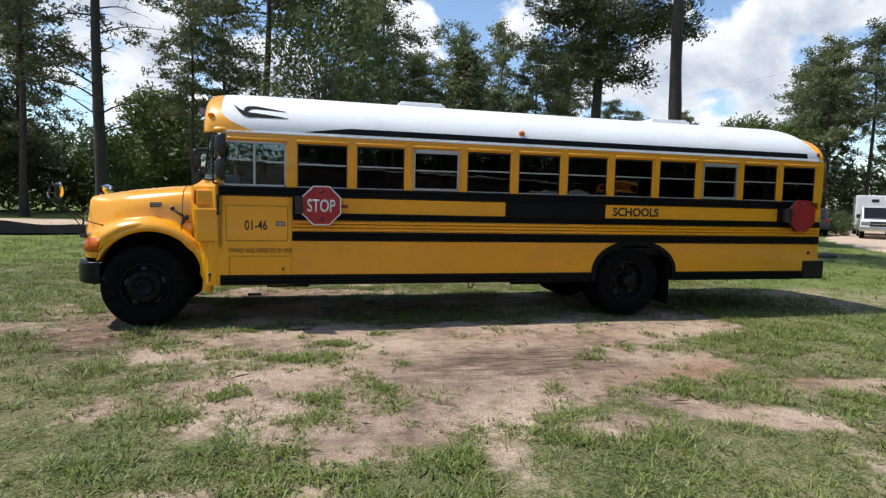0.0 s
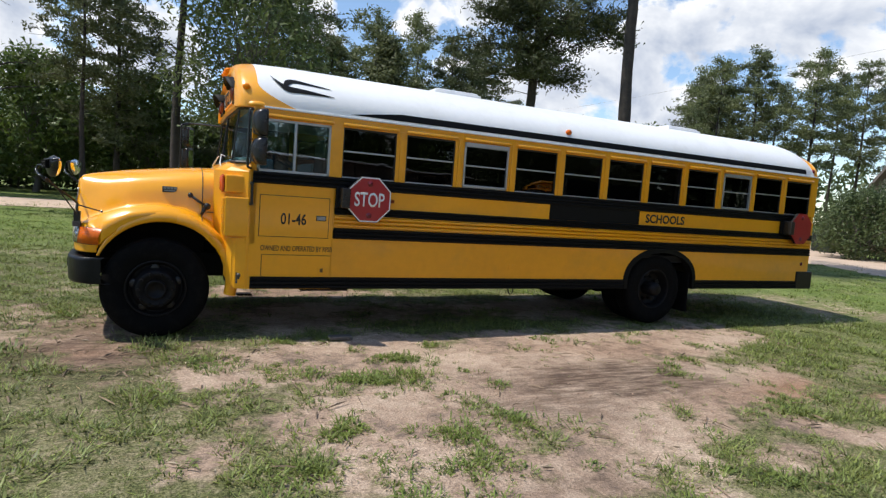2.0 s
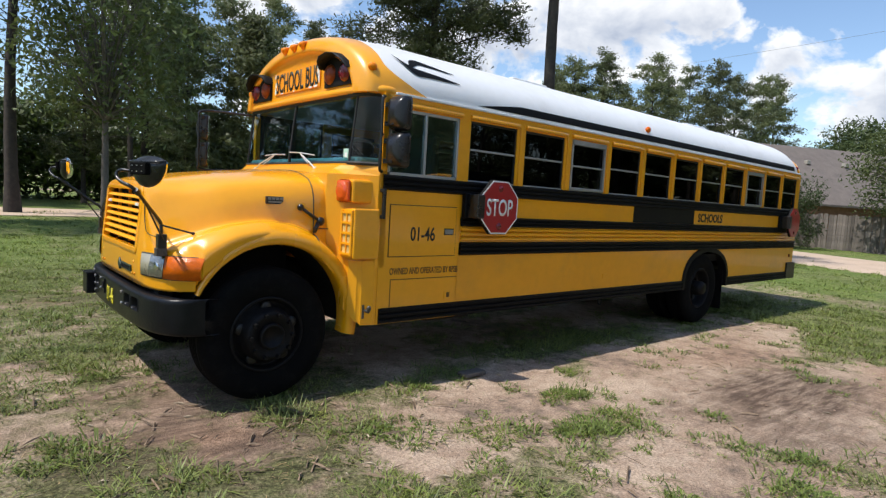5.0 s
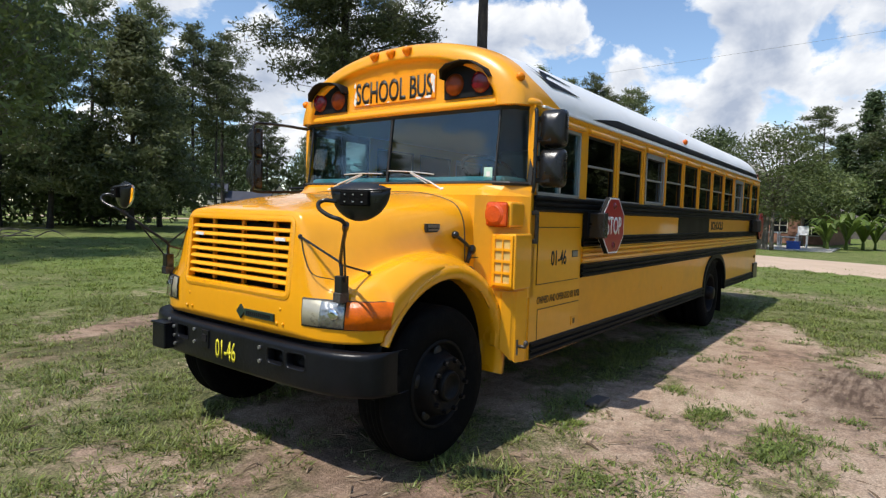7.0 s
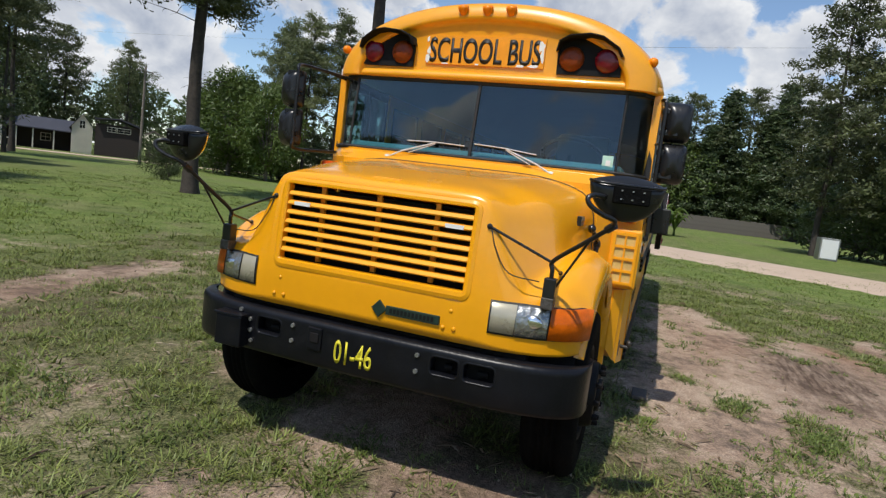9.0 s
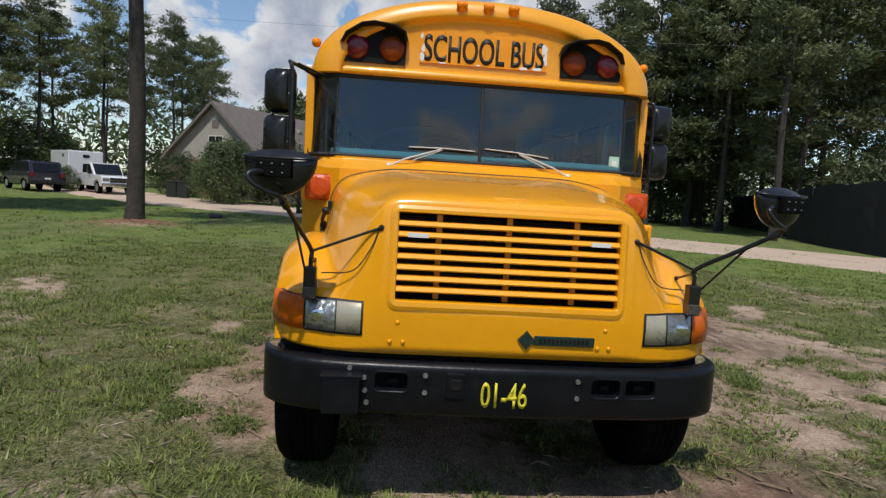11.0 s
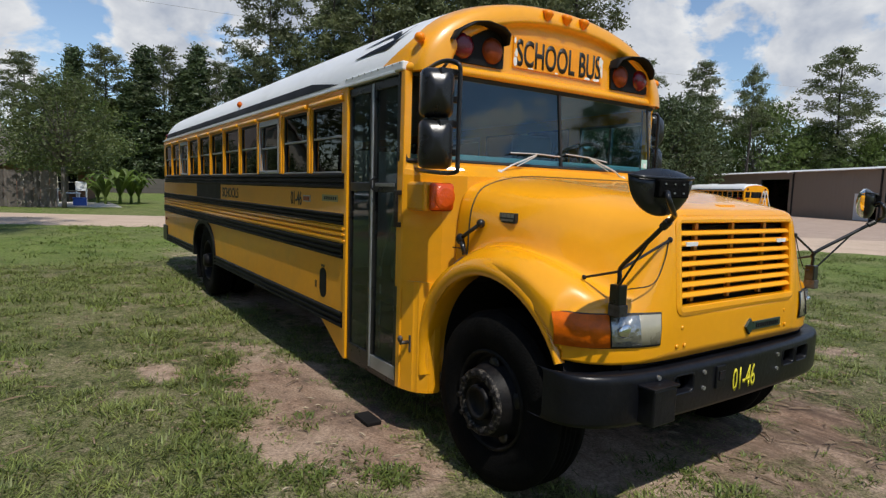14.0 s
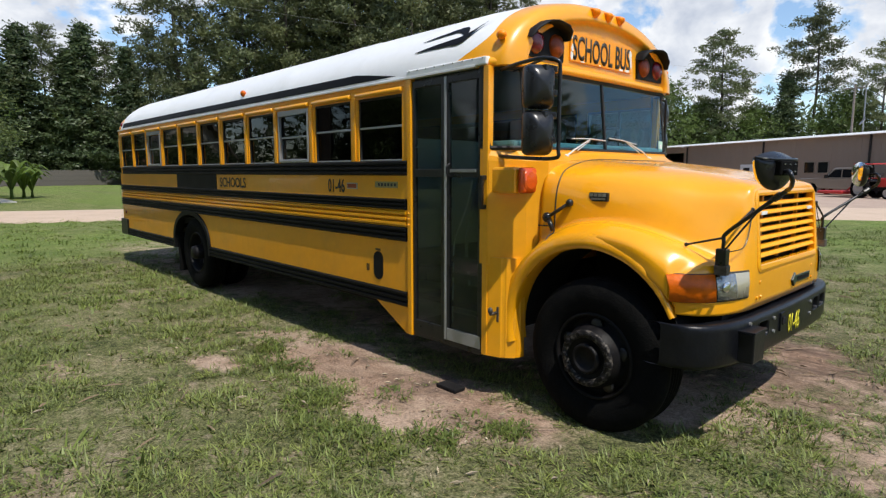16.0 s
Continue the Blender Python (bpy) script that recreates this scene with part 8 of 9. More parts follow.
YARD_WOOD = ((P3, 26.5, -13.5, 17.5), (P1, 24.5, -18.0, 19), (P3, 36.0, -12.0, 18), (P3, 45.0, -14.0, 17), (P3, 47.0, -22.0, 17), (P3, 39.4, -2.5, 16.5), (P3, 37.5, -6.5, 18), (P1, 34.1, -8.0, 18), (P3, 32.6, -12.5, 19),
             (P2, 30.6, -11.3, 18), (P1, 23.5, -10.2, 18), (P3, 33.0, -17.0, 18.5), (P1, 29.5, -17.0, 18), (P3, 38.0, -14.0, 18), (P3, 29.0, -21.5, 16.5), (P1, 34.5, -23.0, 17), (P3, 42.0, -9.0, 17), (P2, 40.0, -20.0, 18),
             (P3, 32.5, -30.4, 14.5), (O1, 28.5, -29.5, 8), (O1, 36.0, -38.0, 12))
SHED_WOOD = ((O1, 34.5, -44.0, 12.5), (P3, 42.6, -49.0, 17.5), (P3, 40.1, -57.0, 18), (O1, 40.0, -48.0, 12), (O2, 43, -60, 13), (O1, 46, -54, 13), (P2, 35.4, -60.0, 17), (O2, 37.6, -66.5, 14.5), (P3, 30.0, -70.5, 20),
             (P2, 20.3, -75.0, 22), (C1, 22.6, -72.5, 14), (O2, 26.0, -72.0, 11), (P1, 12.4, -72.0, 16), (O2, 33.0, -71.0, 12), (O2, 16.0, -73.0, 12), (O1, 7.0, -74.0, 13), (P1, 2.0, -78, 18))
for stand in (NORTH_WOOD, FAR_HOUSE_TREES, HOUSE_WOOD, FENCE_WOOD, YARD_WOOD, SHED_WOOD):
    for proto, x, y, h in stand:
        plant(proto, x, y, h, OWN[proto.name], R(), rt.uniform(0.9, 1.12) * (1.45 if proto is C1 else 1.0))
for k in range(13):
    u = k / 15
    plant(T1 if k % 3 else T2, -26 + 50 * u + rt.uniform(-1, 1), 52 + 6 * math.sin(u * 5) + rt.uniform(-2, 2), rt.uniform(6.0, 9.0), 5, R(), 1.1)
for x, y in ((45, 50), (50, 52), (44, 44), (48, 40), (58, 42), (62, 46), (66, 34), (86, 16), (86, 10), (88, -1), (89, -6), (90, -14), (90, -20), (44, -6), (42, -13), (45, -18), (41, -24), (37, -28), (34, -34), (38, -42), (36, -34)):
    plant(T1 if rt.random() < 0.6 else T2, x + rt.uniform(-1, 1), y + rt.uniform(-1, 1), rt.uniform(4, 6.5), 5, R(), 1.25)
# trees behind the camera, which the glass reflects
for x, y, h, proto, of in ((-88, 4, 13, P3, 18), (-95, 18, 13, P1, 18), (-32.5, -33, 17, P3, 18), (-44, 44, 14, O1, 12), (-76, -16, 13, O2, 10), (-58, 36, 16, P3, 18), (-26, 24, 9, P3, 18), (-34, 20, 10, P3, 18), (-25, 31, 11, P1, 18), (-36, 28, 12, P3, 18), (-24, 17, 7, O1, 12)):
    plant(proto, x, y, h, of, R(), 1.1)
# far belt of woods closing the horizon
rn = np.random.default_rng(99)
m = 42000
a = rn.uniform(0, 2 * np.pi, m)
d = rn.uniform(112, 135, m)
top = 6 + 8 * fbm(a * 30, np.zeros(m), 1.0, 71, 4) + 3 * fbm(a * 200, np.zeros(m), 1.0, 75, 2)
z = top * rn.random(m) ** 0.8
P = np.stack([5 + d * np.cos(a), 5 + d * np.sin(a), z], 1)
D = rn.normal(0, 1, (m, 3))
tagged(new("far_woods", leaf_mesh("far_woods", P, D, rn.uniform(0.9, 1.8, m), rn.uniform(0.4, 0.7, m), 5, DARKLEAF)), "distant belt of dark green woods", "woods", kind="stuff")

# ---- neighbouring buildings, fences, vehicles and yard things ----
SHINGLE = paint("grey_brown_shingles", (0.155, 0.130, 0.115), 0.9, vary=0.25, scale=2.2, bump=0.5, bump_scale=14)
HOUSEWALL = paint("greige_siding", (0.36, 0.335, 0.285), 0.75, vary=0.12, scale=1.5)
SIDING = paint("pale_siding", (0.62, 0.58, 0.50), 0.7, vary=0.08, scale=1.5)
BRICK = paint("red_brown_brick", (0.26, 0.135, 0.095), 0.9, vary=0.3, scale=3.0, bump=0.4, bump_scale=30)
FENCEWOOD = paint("weathered_grey_wood", (0.155, 0.132, 0.115), 0.9, vary=0.45, scale=2.5, bump=0.5, bump_scale=22, rand=0.45, dirt=(0.05, 0.045, 0.04), dirt_amount=0.6)
FENCEDARK = paint("dark_weathered_wood", (0.095, 0.084, 0.074), 0.9, vary=0.35, scale=2.5, bump=0.4, bump_scale=18, island=0.35)
SHADECLOTH = paint("black_shade_cloth", (0.050, 0.052, 0.054), 0.85, vary=0.2, scale=1.2, bump=0.2, bump_scale=5)
TANMETAL = paint("tan_ribbed_metal", (0.255, 0.205, 0.165), 0.6, vary=0.06, scale=0.8, bump=0.1, bump_scale=3)
WHITEMETAL = paint("white_roof_metal", (0.72, 0.73, 0.74), 0.45, vary=0.05, scale=1.0)
DARKIN = paint("dark_interior", (0.02, 0.018, 0.016), 0.9, vary=0.2, scale=2)
CARWHITE = paint("white_car_paint", (0.74, 0.75, 0.76), 0.25, coat=0.7, vary=0.03, scale=1.0)
CARDARK = paint("dark_blue_car_paint", (0.012, 0.014, 0.030), 0.22, coat=0.9, vary=0.1, scale=1.0)
CARSILVER = paint("silver_tan_car_paint", (0.30, 0.27, 0.23), 0.35, metal=0.4, coat=0.5, vary=0.08, scale=1.0)
CARGLASS = paint("car_glass", (0.012, 0.014, 0.016), 0.06, vary=0.1, scale=2, spec=0.3)
TRACTORRED = paint("red_machine_paint", (0.50, 0.022, 0.018), 0.4, coat=0.3, vary=0.15, scale=3)
CONCRETE = paint("pale_concrete", (0.50, 0.47, 0.42), 0.9, vary=0.15, scale=2.0, bump=0.3, bump_scale=20)
BINPLASTIC = paint("dark_green_bin_plastic", (0.015, 0.022, 0.020), 0.5, vary=0.2, scale=3)
POLEWOOD = paint("grey_pole_wood", (0.19, 0.16, 0.135), 0.9, vary=0.3, scale=4, bump=0.4)
BLUEPLASTIC = paint("blue_plastic", (0.03, 0.10, 0.45), 0.5, vary=0.1)
BANANA = leafy("banana_leaves", (0.095, 0.165, 0.035), vary=0.4, trans=0.35, scale=0.8)


def turned(name, x, y, deg, label, category, group=""):
    ob = empty(name, (x, y, 0), label, category, group)
    ob.rotation_euler = (0, 0, radians(deg))
    return ob


def gable_roof(bm, x0, x1, half, eave, peak, thick=0.14, over=0.45, hip=0.0):
    """Ridge along x; the far end may be hipped."""
    for s in (-1, 1):
        a = (eave - (peak - eave) / half * over)
        top = [(x0 - over, 0, peak), (x1 - hip, 0, peak), (x1 + over, s * (half + over), a), (x0 - over, s * (half + over), a)]
        lo = [Vector(p) - Vector((0, 0, thick)) for p in top]
        v = [bm.verts.new(p) for p in top] + [bm.verts.new(p) for p in lo]
        bm.faces.new(v[:4]); bm.faces.new(v[4:][::-1])
        for k in range(4):
            bm.faces.new((v[k], v[(k + 1) % 4], v[4 + (k + 1) % 4], v[4 + k]))
    if hip:
        a = (eave - (peak - eave) / half * over)
        bm.faces.new([bm.verts.new(p) for p in ((x1 - hip, 0, peak), (x1 + over, half + over, a), (x1 + over, -half - over, a))])
    bmesh.ops.recalc_face_normals(bm, faces=bm.faces)
    return bm


def win_part(parent, axis, u, v, w0, w1, z0, z1, face, mat=None):
    """A framed window proud of a wall whose outward normal is -axis. u, v unused ends kept plain."""
    if axis == "x":
        win = part("window", boxes((face - 0.05, face, w0 - 0.07, w1 + 0.07, z0 - 0.07, z1 + 0.07)), SIDING, parent)
        part("pane", boxes((face - 0.06, face - 0.045, w0, w1, z0, z1)), CARGLASS, win)
        part("mullion", boxes((face - 0.075, face - 0.055, (w0 + w1) / 2 - 0.025, (w0 + w1) / 2 + 0.025, z0, z1), (face - 0.075, face - 0.055, w0, w1, (z0 + z1) / 2 - 0.025, (z0 + z1) / 2 + 0.025)), mat or SIDING, win)
    else:
        win = part("window", boxes((w0 - 0.07, w1 + 0.07, face, face + 0.05, z0 - 0.07, z1 + 0.07)), SIDING, parent)
        part("pane", boxes((w0, w1, face + 0.045, face + 0.06, z0, z1)), CARGLASS, win)
        part("mullion", boxes(((w0 + w1) / 2 - 0.025, (w0 + w1) / 2 + 0.025, face + 0.055, face + 0.075, z0, z1), (w0, w1, face + 0.055, face + 0.075, (z0 + z1) / 2 - 0.025, (z0 + z1) / 2 + 0.025)), mat or SIDING, win)
    return win


# gabled house beyond the track: gable faces the lawn
house = turned("house", 41.5, 22.9, -27, "pale sided house with brick base and grey shingle roof", "house")
HW, HE, HP = 4.6, 3.1, 7.1
bm = bmesh.new()
prism(bm, [(-HW, 0.0), (HW, 0.0), (HW, HE), (0, HP - 0.15), (-HW, HE)], "x", 0.0, 16.8)
part("wall", bm, HOUSEWALL, house)
part("brick_base", boxes((-0.06, 0.0, -HW, HW, 0, 2.7), (0, 16.8, -HW - 0.06, -HW, 0, 2.7), bevel=0.0), BRICK, house, "red brown brick lower wall")
part("roof", gable_roof(bmesh.new(), 0, 17.4, HW, HE, HP, hip=4.2), SHINGLE, house)
for s in (-1, 1):
    bm = bmesh.new()
    a = HE - (HP - HE) / HW * 0.45
    prism(bm, [(0, HP + 0.03), (s * (HW + 0.5), a + 0.03), (s * (HW + 0.5), a - 0.24), (0, HP - 0.24)], "x", -0.50, -0.45)
    part("bargeboard", bm, SHINGLE, house)
part("attic_vent", boxes((-0.04, 0.0, -0.35, 0.30, 5.15, 5.75)), SHINGLE, house)
win_part(house, "x", 0, 0, -0.75, 0.55, 3.5, 4.5, 0.0)
win_part(house, "x", 0, 0, 1.4, 3.0, 0.9, 2.4, -0.06)
win_part(house, "x", 0, 0, -3.0, -1.4, 0.9, 2.4, -0.06)
for x, s in ((8.0, 0.35), (9.5, 0.25), (4.6, 0.3)):
    part("roof_vent", boxes((x, x + s, -1.5 - s, -1.5, 5.65, 5.95), bevel=0.03), HOUSEWALL, house)
# low brick wing to the right with a shallow roof
wing = turned("house_wing", 48.0, 11.4, -8, "low brick house wing with shallow grey roof", "house")
part("wall", boxes((0, 7, -2.6, 2.6, 0, 2.4)), BRICK, wing)
part("roof", gable_roof(bmesh.new(), -0.3, 7.3, 2.7, 2.4, 3.7, over=0.5), SHINGLE, wing)
win_part(wing, "x", 0, 0, -2.0, -0.8, 0.7, 1.9, 0.0)
win_part(wing, "x", 0, 0, 0.3, 1.3, 0.9, 1.9, 0.0)

# board fence before the house
fence = turned("board_fence", 34.0, 11.0, 78.7, "weathered grey board fence before the house", "fence")
rf = random.Random(4)
me_board = [mesh_of(prism(bmesh.new(), [(-w / 2, 0.0), (w / 2, 0.0), (w / 2, 1.9), (w / 2 - 0.03, 1.95), (-w / 2 + 0.03, 1.95), (-w / 2, 1.9)], "y", -0.012, 0.012), "board", FENCEWOOD) for w in (0.135, 0.142, 0.138)]
for k in range(64):
    ob = part("board", me_board[k % 3], None, fence)
    ob.location = (k * 0.147, rf.uniform(-0.01, 0.01), rf.uniform(-0.05, 0.05))
    ob.rotation_euler = (0, radians(rf.uniform(-0.8, 0.8)), 0)
for z in (0.4, 1.1, 1.7):
    part("rail", boxes((0, 9.4, -0.05, -0.014, z - 0.045, z + 0.045)), FENCEDARK, fence)
for x in (-0.02, 2.4, 4.8, 7.2, 9.3):
    part("post", boxes((x - 0.06, x + 0.06, -0.15, -0.05, 0, 1.9)), FENCEWOOD, fence)
# long far fence
ffence = turned("long_board_fence", 77.0, 10.0, -79, "long weathered board fence below the far trees", "fence")
me_far = mesh_of(boxes((-0.07, 0.07, -0.015, 0.015, 0, 1.85)), "board", FENCEDARK)
for k in range(230):
    ob = part("board", me_far, None, ffence)
    ob.location = (k * 0.15, 0, rf.uniform(-0.06, 0.06))
part("rail", boxes((0, 34.5, 0.02, 0.06, 0.5, 0.6)), FENCEDARK, ffence)

# shade-cloth fence
sc = empty("shade_cloth_fence", (0, 0, 0), "tall dark shade-cloth screen fence on posts", "fence")
p0, p1 = Vector((15.8, -9.8, 0)), Vector((43.0, -19.5, 0))
n_ = 24
bm = bmesh.new()
rows = []
for k in range(n_ + 1):
    t = k / n_
    q = p0.lerp(p1, t) + Vector((0.25 * math.sin(t * 9), 0.6 * math.sin(t * 6.3), 0))
    hh = 2.95 - 0.5 * t + 0.05 * math.sin(k * 1.9)
    rows.append([q + Vector((0, 0.04 * math.sin(k * 2.2 + z * 3), hh * z)) for z in (0.0, 0.33, 0.66, 1.0)])
sheet(bm, rows)
bmesh.ops.solidify(bm, geom=list(bm.faces), thickness=0.02)
part("cloth", bm, SHADECLOTH, sc)
for k in range(0, n_ + 1, 3):
    q = rows[k][0]
    part("post", boxes((q.x + 0.02, q.x + 0.10, q.y - 0.14, q.y - 0.06, 0, rows[k][-1].z + 0.05)), GALV, sc)

# metal shed along the gravel yard
SA = math.degrees(math.atan2(-0.496, 0.868))
shed = turned("metal_shed", 5.0, -38.3, SA, "long tan metal shed with white roof edge and open bays", "building")
cuts = [(5.4, 6.4, 1.55, 2.42), (6.7, 7.7, 1.55, 2.42), (9.5, 10.2, 1.5, 2.4), (10.8, 11.8, 1.5, 2.4), (12.5, 13.25, 0, 2.3), (23.5, 28.2, 0, 3.65)]
prev = -26.0
spec = []
for a, b, z0, z1 in cuts:
    spec.append((prev, a, -0.12, 0.0, 0, 4.35))
    spec.append((a, b, -0.12, 0.0, z1, 4.35))
    if z0 > 0:
        spec.append((a, b, -0.12, 0.0, 0, z0))
    prev = b
spec.append((prev, 40.0, -0.12, 0.0, 0, 4.35))
part("wall", boxes(*spec), TANMETAL, shed, "tan ribbed metal wall")
bm = bmesh.new()
for k in range(132):
    x = -25.8 + k * 0.5
    if not any(a - 0.05 < x < b + 0.05 for a, b, _, _ in cuts):
        box(bm, x, x + 0.05, 0.0, 0.012, 0.02, 4.33)
tagged(part("wall_ribs", bm, TANMETAL, shed), kind="stuff")
part("end_wall", boxes((39.88, 40.0, -16, -0.12, 0, 4.35), (-26, -25.88, -16, -0.12, 0, 4.35), (-26, 40, -16.1, -16, 0, 4.35)), TANMETAL, shed)
part("floor_slab", boxes((-25.8, 39.8, -15.9, -0.13, 0.0, 0.05)), CONCRETE, shed)
bm = bmesh.new()
prism(bm, [(0.38, 4.30), (0.42, 4.33), (0.20, 4.49), (-8.0, 4.95), (-16.4, 4.47), (-16.4, 4.30)], "x", -26.4, 40.4)
part("roof", bm, WHITEMETAL, shed, "white metal roof with bright eave")
for x in (12.2, 2.0, 22.9):
    part("downspout", boxes((x - 0.06, x + 0.06, 0.0, 0.10, 0.1, 4.3)), DARKIN, shed)
part("personnel_door", boxes((13.30, 14.9, 0.0, 0.06, 0.05, 2.3), bevel=0.01), WHITEMETAL, shed, "white personnel door")
part("door_pane", boxes((13.7, 14.5, 0.055, 0.07, 1.2, 2.0)), CARGLASS, shed)
for a, b in ((5.4, 6.4), (6.7, 7.7), (9.5, 10.2), (10.8, 11.8)):
    w = part("window", boxes((a, b, -0.06, 0.03, 1.50, 1.56), (a, b, -0.06, 0.03, 2.38, 2.44), (a - 0.04, a + 0.03, -0.06, 0.03, 1.5, 2.44), (b - 0.03, b + 0.04, -0.06, 0.03, 1.5, 2.44)), CARSILVER, shed)
    part("pane", boxes((a, b, -0.05, -0.03, 1.55, 2.4)), CARGLASS, w)
part("yard_lamp", tube(bmesh.new(), smooth_path([(22.9, 0.05, 4.25), (22.9, 0.5, 4.32), (22.9, 0.7, 4.2)], 3), 0.06), WHITEMETAL, shed)
part("antenna_mast", cyl(bmesh.new(), (6.3, -4.0, 4.6), (6.3, -4.0, 8.2), 0.05, seg=8), GALV, shed)
bm = bmesh.new()
lathe(bm, [(0.0, 0.0), (0.2, 0.03), (0.38, 0.12)], (6.1, -3.8, 5.6), (0.5, 0.7, 0.5), 18)
part("dish", bm, GALV, shed)
ladder = turned("step_ladder", 22.6, -40.0, SA, "white aluminium step ladder", "ladder")
for s in (-1, 1):
    part("side_rail", tube(bmesh.new(), [(s * 0.3, 0.5, 0), (s * 0.18, 0, 2.3)], 0.035, 4), WHITEMETAL, ladder)
    part("back_leg", tube(bmesh.new(), [(s * 0.3, -0.6, 0), (s * 0.18, -0.02, 2.3)], 0.03, 4), WHITEMETAL, ladder)
for k in range(7):
    part("rung", boxes((-0.28, 0.28, 0.42 - 0.065 * k, 0.54 - 0.065 * k, 0.25 + 0.29 * k, 0.29 + 0.29 * k)), WHITEMETAL, ladder)


# ---- vehicles ----
def vehicle_wheel(parent, x, side, half, r, wide=0.24):
    w = empty("wheel", (0, 0, 0), "", "")
    w.parent = parent
    bm = bmesh.new()
    lathe(bm, [(r * 0.6, -0.01), (r * 0.9, 0.0), (r, -0.04), (r, -wide + 0.04), (r * 0.9, -wide), (r * 0.6, -wide + 0.01)], (x, side * half, r), (0, side, 0), 28)
    part("tyre", bm, RUBBER, w, smooth=True)
    bm = bmesh.new()
    lathe(bm, [(r * 0.62, -0.01), (r * 0.58, 0.005), (r * 0.5, -0.03), (r * 0.2, -0.01), (0, -0.005)], (x, side * half, r), (0, side, 0), 20)
    part("rim", bm, ALU, w, smooth=True)


def shell(bm, outline, half):
    """A car body from its side outline."""
    prism(bm, outline, "y", -half, half, bevel=0.05)
    return bm


def pickup(name, x, y, deg, paint_, label, bed_cap=False):
    v = turned(name, x, y, deg, label, "pickup truck")
    L, H = 2.85, 0.98
    out = [(-L, 0.62), (-L, 1.12), (-1.45, 1.14), (0.80, 1.18), (2.55, 1.14), (L - 0.08, 1.05), (L, 0.75), (L - 0.02, 0.50), (2.35, 0.48), (2.22, 0.80), (1.95, 0.92), (1.65, 0.92), (1.38, 0.80), (1.25, 0.45), (-1.25, 0.45), (-1.38, 0.80), (-1.65, 0.92), (-1.95, 0.92), (-2.22, 0.80), (-2.35, 0.55)]
    part("body", shell(bmesh.new(), out, H), paint_, v)
    cab = [(-1.45, 1.10), (-1.36, 1.80), (-1.12, 1.90), (-0.05, 1.90), (0.25, 1.84), (0.95, 1.14)]
    c = part("cab", prism(bmesh.new(), cab, "y", -0.86, 0.86, bevel=0.06), paint_, v)
    for s in (-1, 1):
        part("side_glass", prism(bmesh.new(), [(-1.30, 1.24), (-1.22, 1.76), (-0.42, 1.78), (-0.42, 1.24)], "y", s * 0.855, s * 0.872), CARGLASS, c)
        part("side_glass", prism(bmesh.new(), [(-0.34, 1.24), (-0.34, 1.78), (0.12, 1.76), (0.68, 1.24)], "y", s * 0.855, s * 0.872), CARGLASS, c)
        part("side_mirror", boxes((0.55, 0.70, s * 1.02 - 0.10, s * 1.02 + 0.10, 1.18, 1.42), bevel=0.02), BLACKPLASTIC, v)
        part("headlamp", boxes((L - 0.10, L + 0.01, s * 0.76 - 0.18, s * 0.76 + 0.18, 0.80, 1.0), bevel=0.02), LENSCLEAR, v)
        part("tail_lamp", boxes((-L - 0.01, -L + 0.1, s * 0.88 - 0.09, s * 0.88 + 0.09, 0.72, 1.08), bevel=0.02), REDLENS, v)
        for wx in (1.80, -1.80):
            vehicle_wheel(v, wx, s, 0.96, 0.39)
    bm = bmesh.new()
    a = [(0.93, 1.20), (0.96, 1.21), (0.31, 1.83), (0.27, 1.82)]
    part("windshield", prism(bm, a, "y", -0.76, 0.76), CARGLASS, c)
    part("rear_glass", prism(bmesh.new(), [(-1.42, 1.25), (-1.46, 1.25), (-1.39, 1.76), (-1.35, 1.76)], "y", -0.7, 0.7), CARGLASS, c)
    part("bumper", boxes((L - 0.06, L + 0.10, -0.97, 0.97, 0.48, 0.70), bevel=0.03), CHROME if paint_ == CARWHITE else BLACKPLASTIC, v)
    part("rear_bumper", boxes((-L - 0.10, -L + 0.05, -0.95, 0.95, 0.50, 0.68), bevel=0.03), CHROME, v)
    part("grille", boxes((L - 0.05, L + 0.02, -0.55, 0.55, 0.74, 1.02), bevel=0.01), BLACKPLASTIC, v)
    part("grille_bar", boxes((L, L + 0.035, -0.57, 0.57, 0.86, 0.91), bevel=0.005), CHROME, v)
    part("bed_floor", boxes((-L + 0.1, -1.5, -0.8, 0.8, 0.98, 1.155)), DARKIN, v)
    return v


pickup("pickup_truck", 34.4, 27.6, 222, CARWHITE, "white pickup truck towing a box trailer on the track")
pickup("pickup_truck", 7.4, -35.9, SA + 8, CARSILVER, "silver pickup truck parked by the shed")
# enclosed trailer
tr = turned("box_trailer", 38.6, 31.4, 222, "white enclosed box trailer behind the pickup", "trailer")
part("box", boxes((-2.4, 2.0, -1.05, 1.05, 0.45, 2.65), bevel=0.06), CARWHITE, tr)
part("trim", boxes((-2.42, 2.02, -1.07, 1.07, 0.42, 0.52), bevel=0.01), ALU, tr)
part("hitch", tube(bmesh.new(), [(2.0, 0, 0.5), (3.4, 0, 0.5)], 0.06, 6), CHASSIS, tr)
part("side_vent", boxes((0.6, 0.9, -1.07, -1.05, 2.2, 2.4), (2.0, 2.02, -0.2, 0.2, 2.2, 2.4)), BLACKPLASTIC, tr)
for s in (-1, 1):
    for wx in (-0.8, 0.0):
        vehicle_wheel(tr, wx, s, 1.08, 0.34)
    part("fender", boxes((-1.25, 0.45, s * 1.10 - 0.05, s * 1.10 + 0.05, 0.68, 0.76), bevel=0.02), ALU, tr)


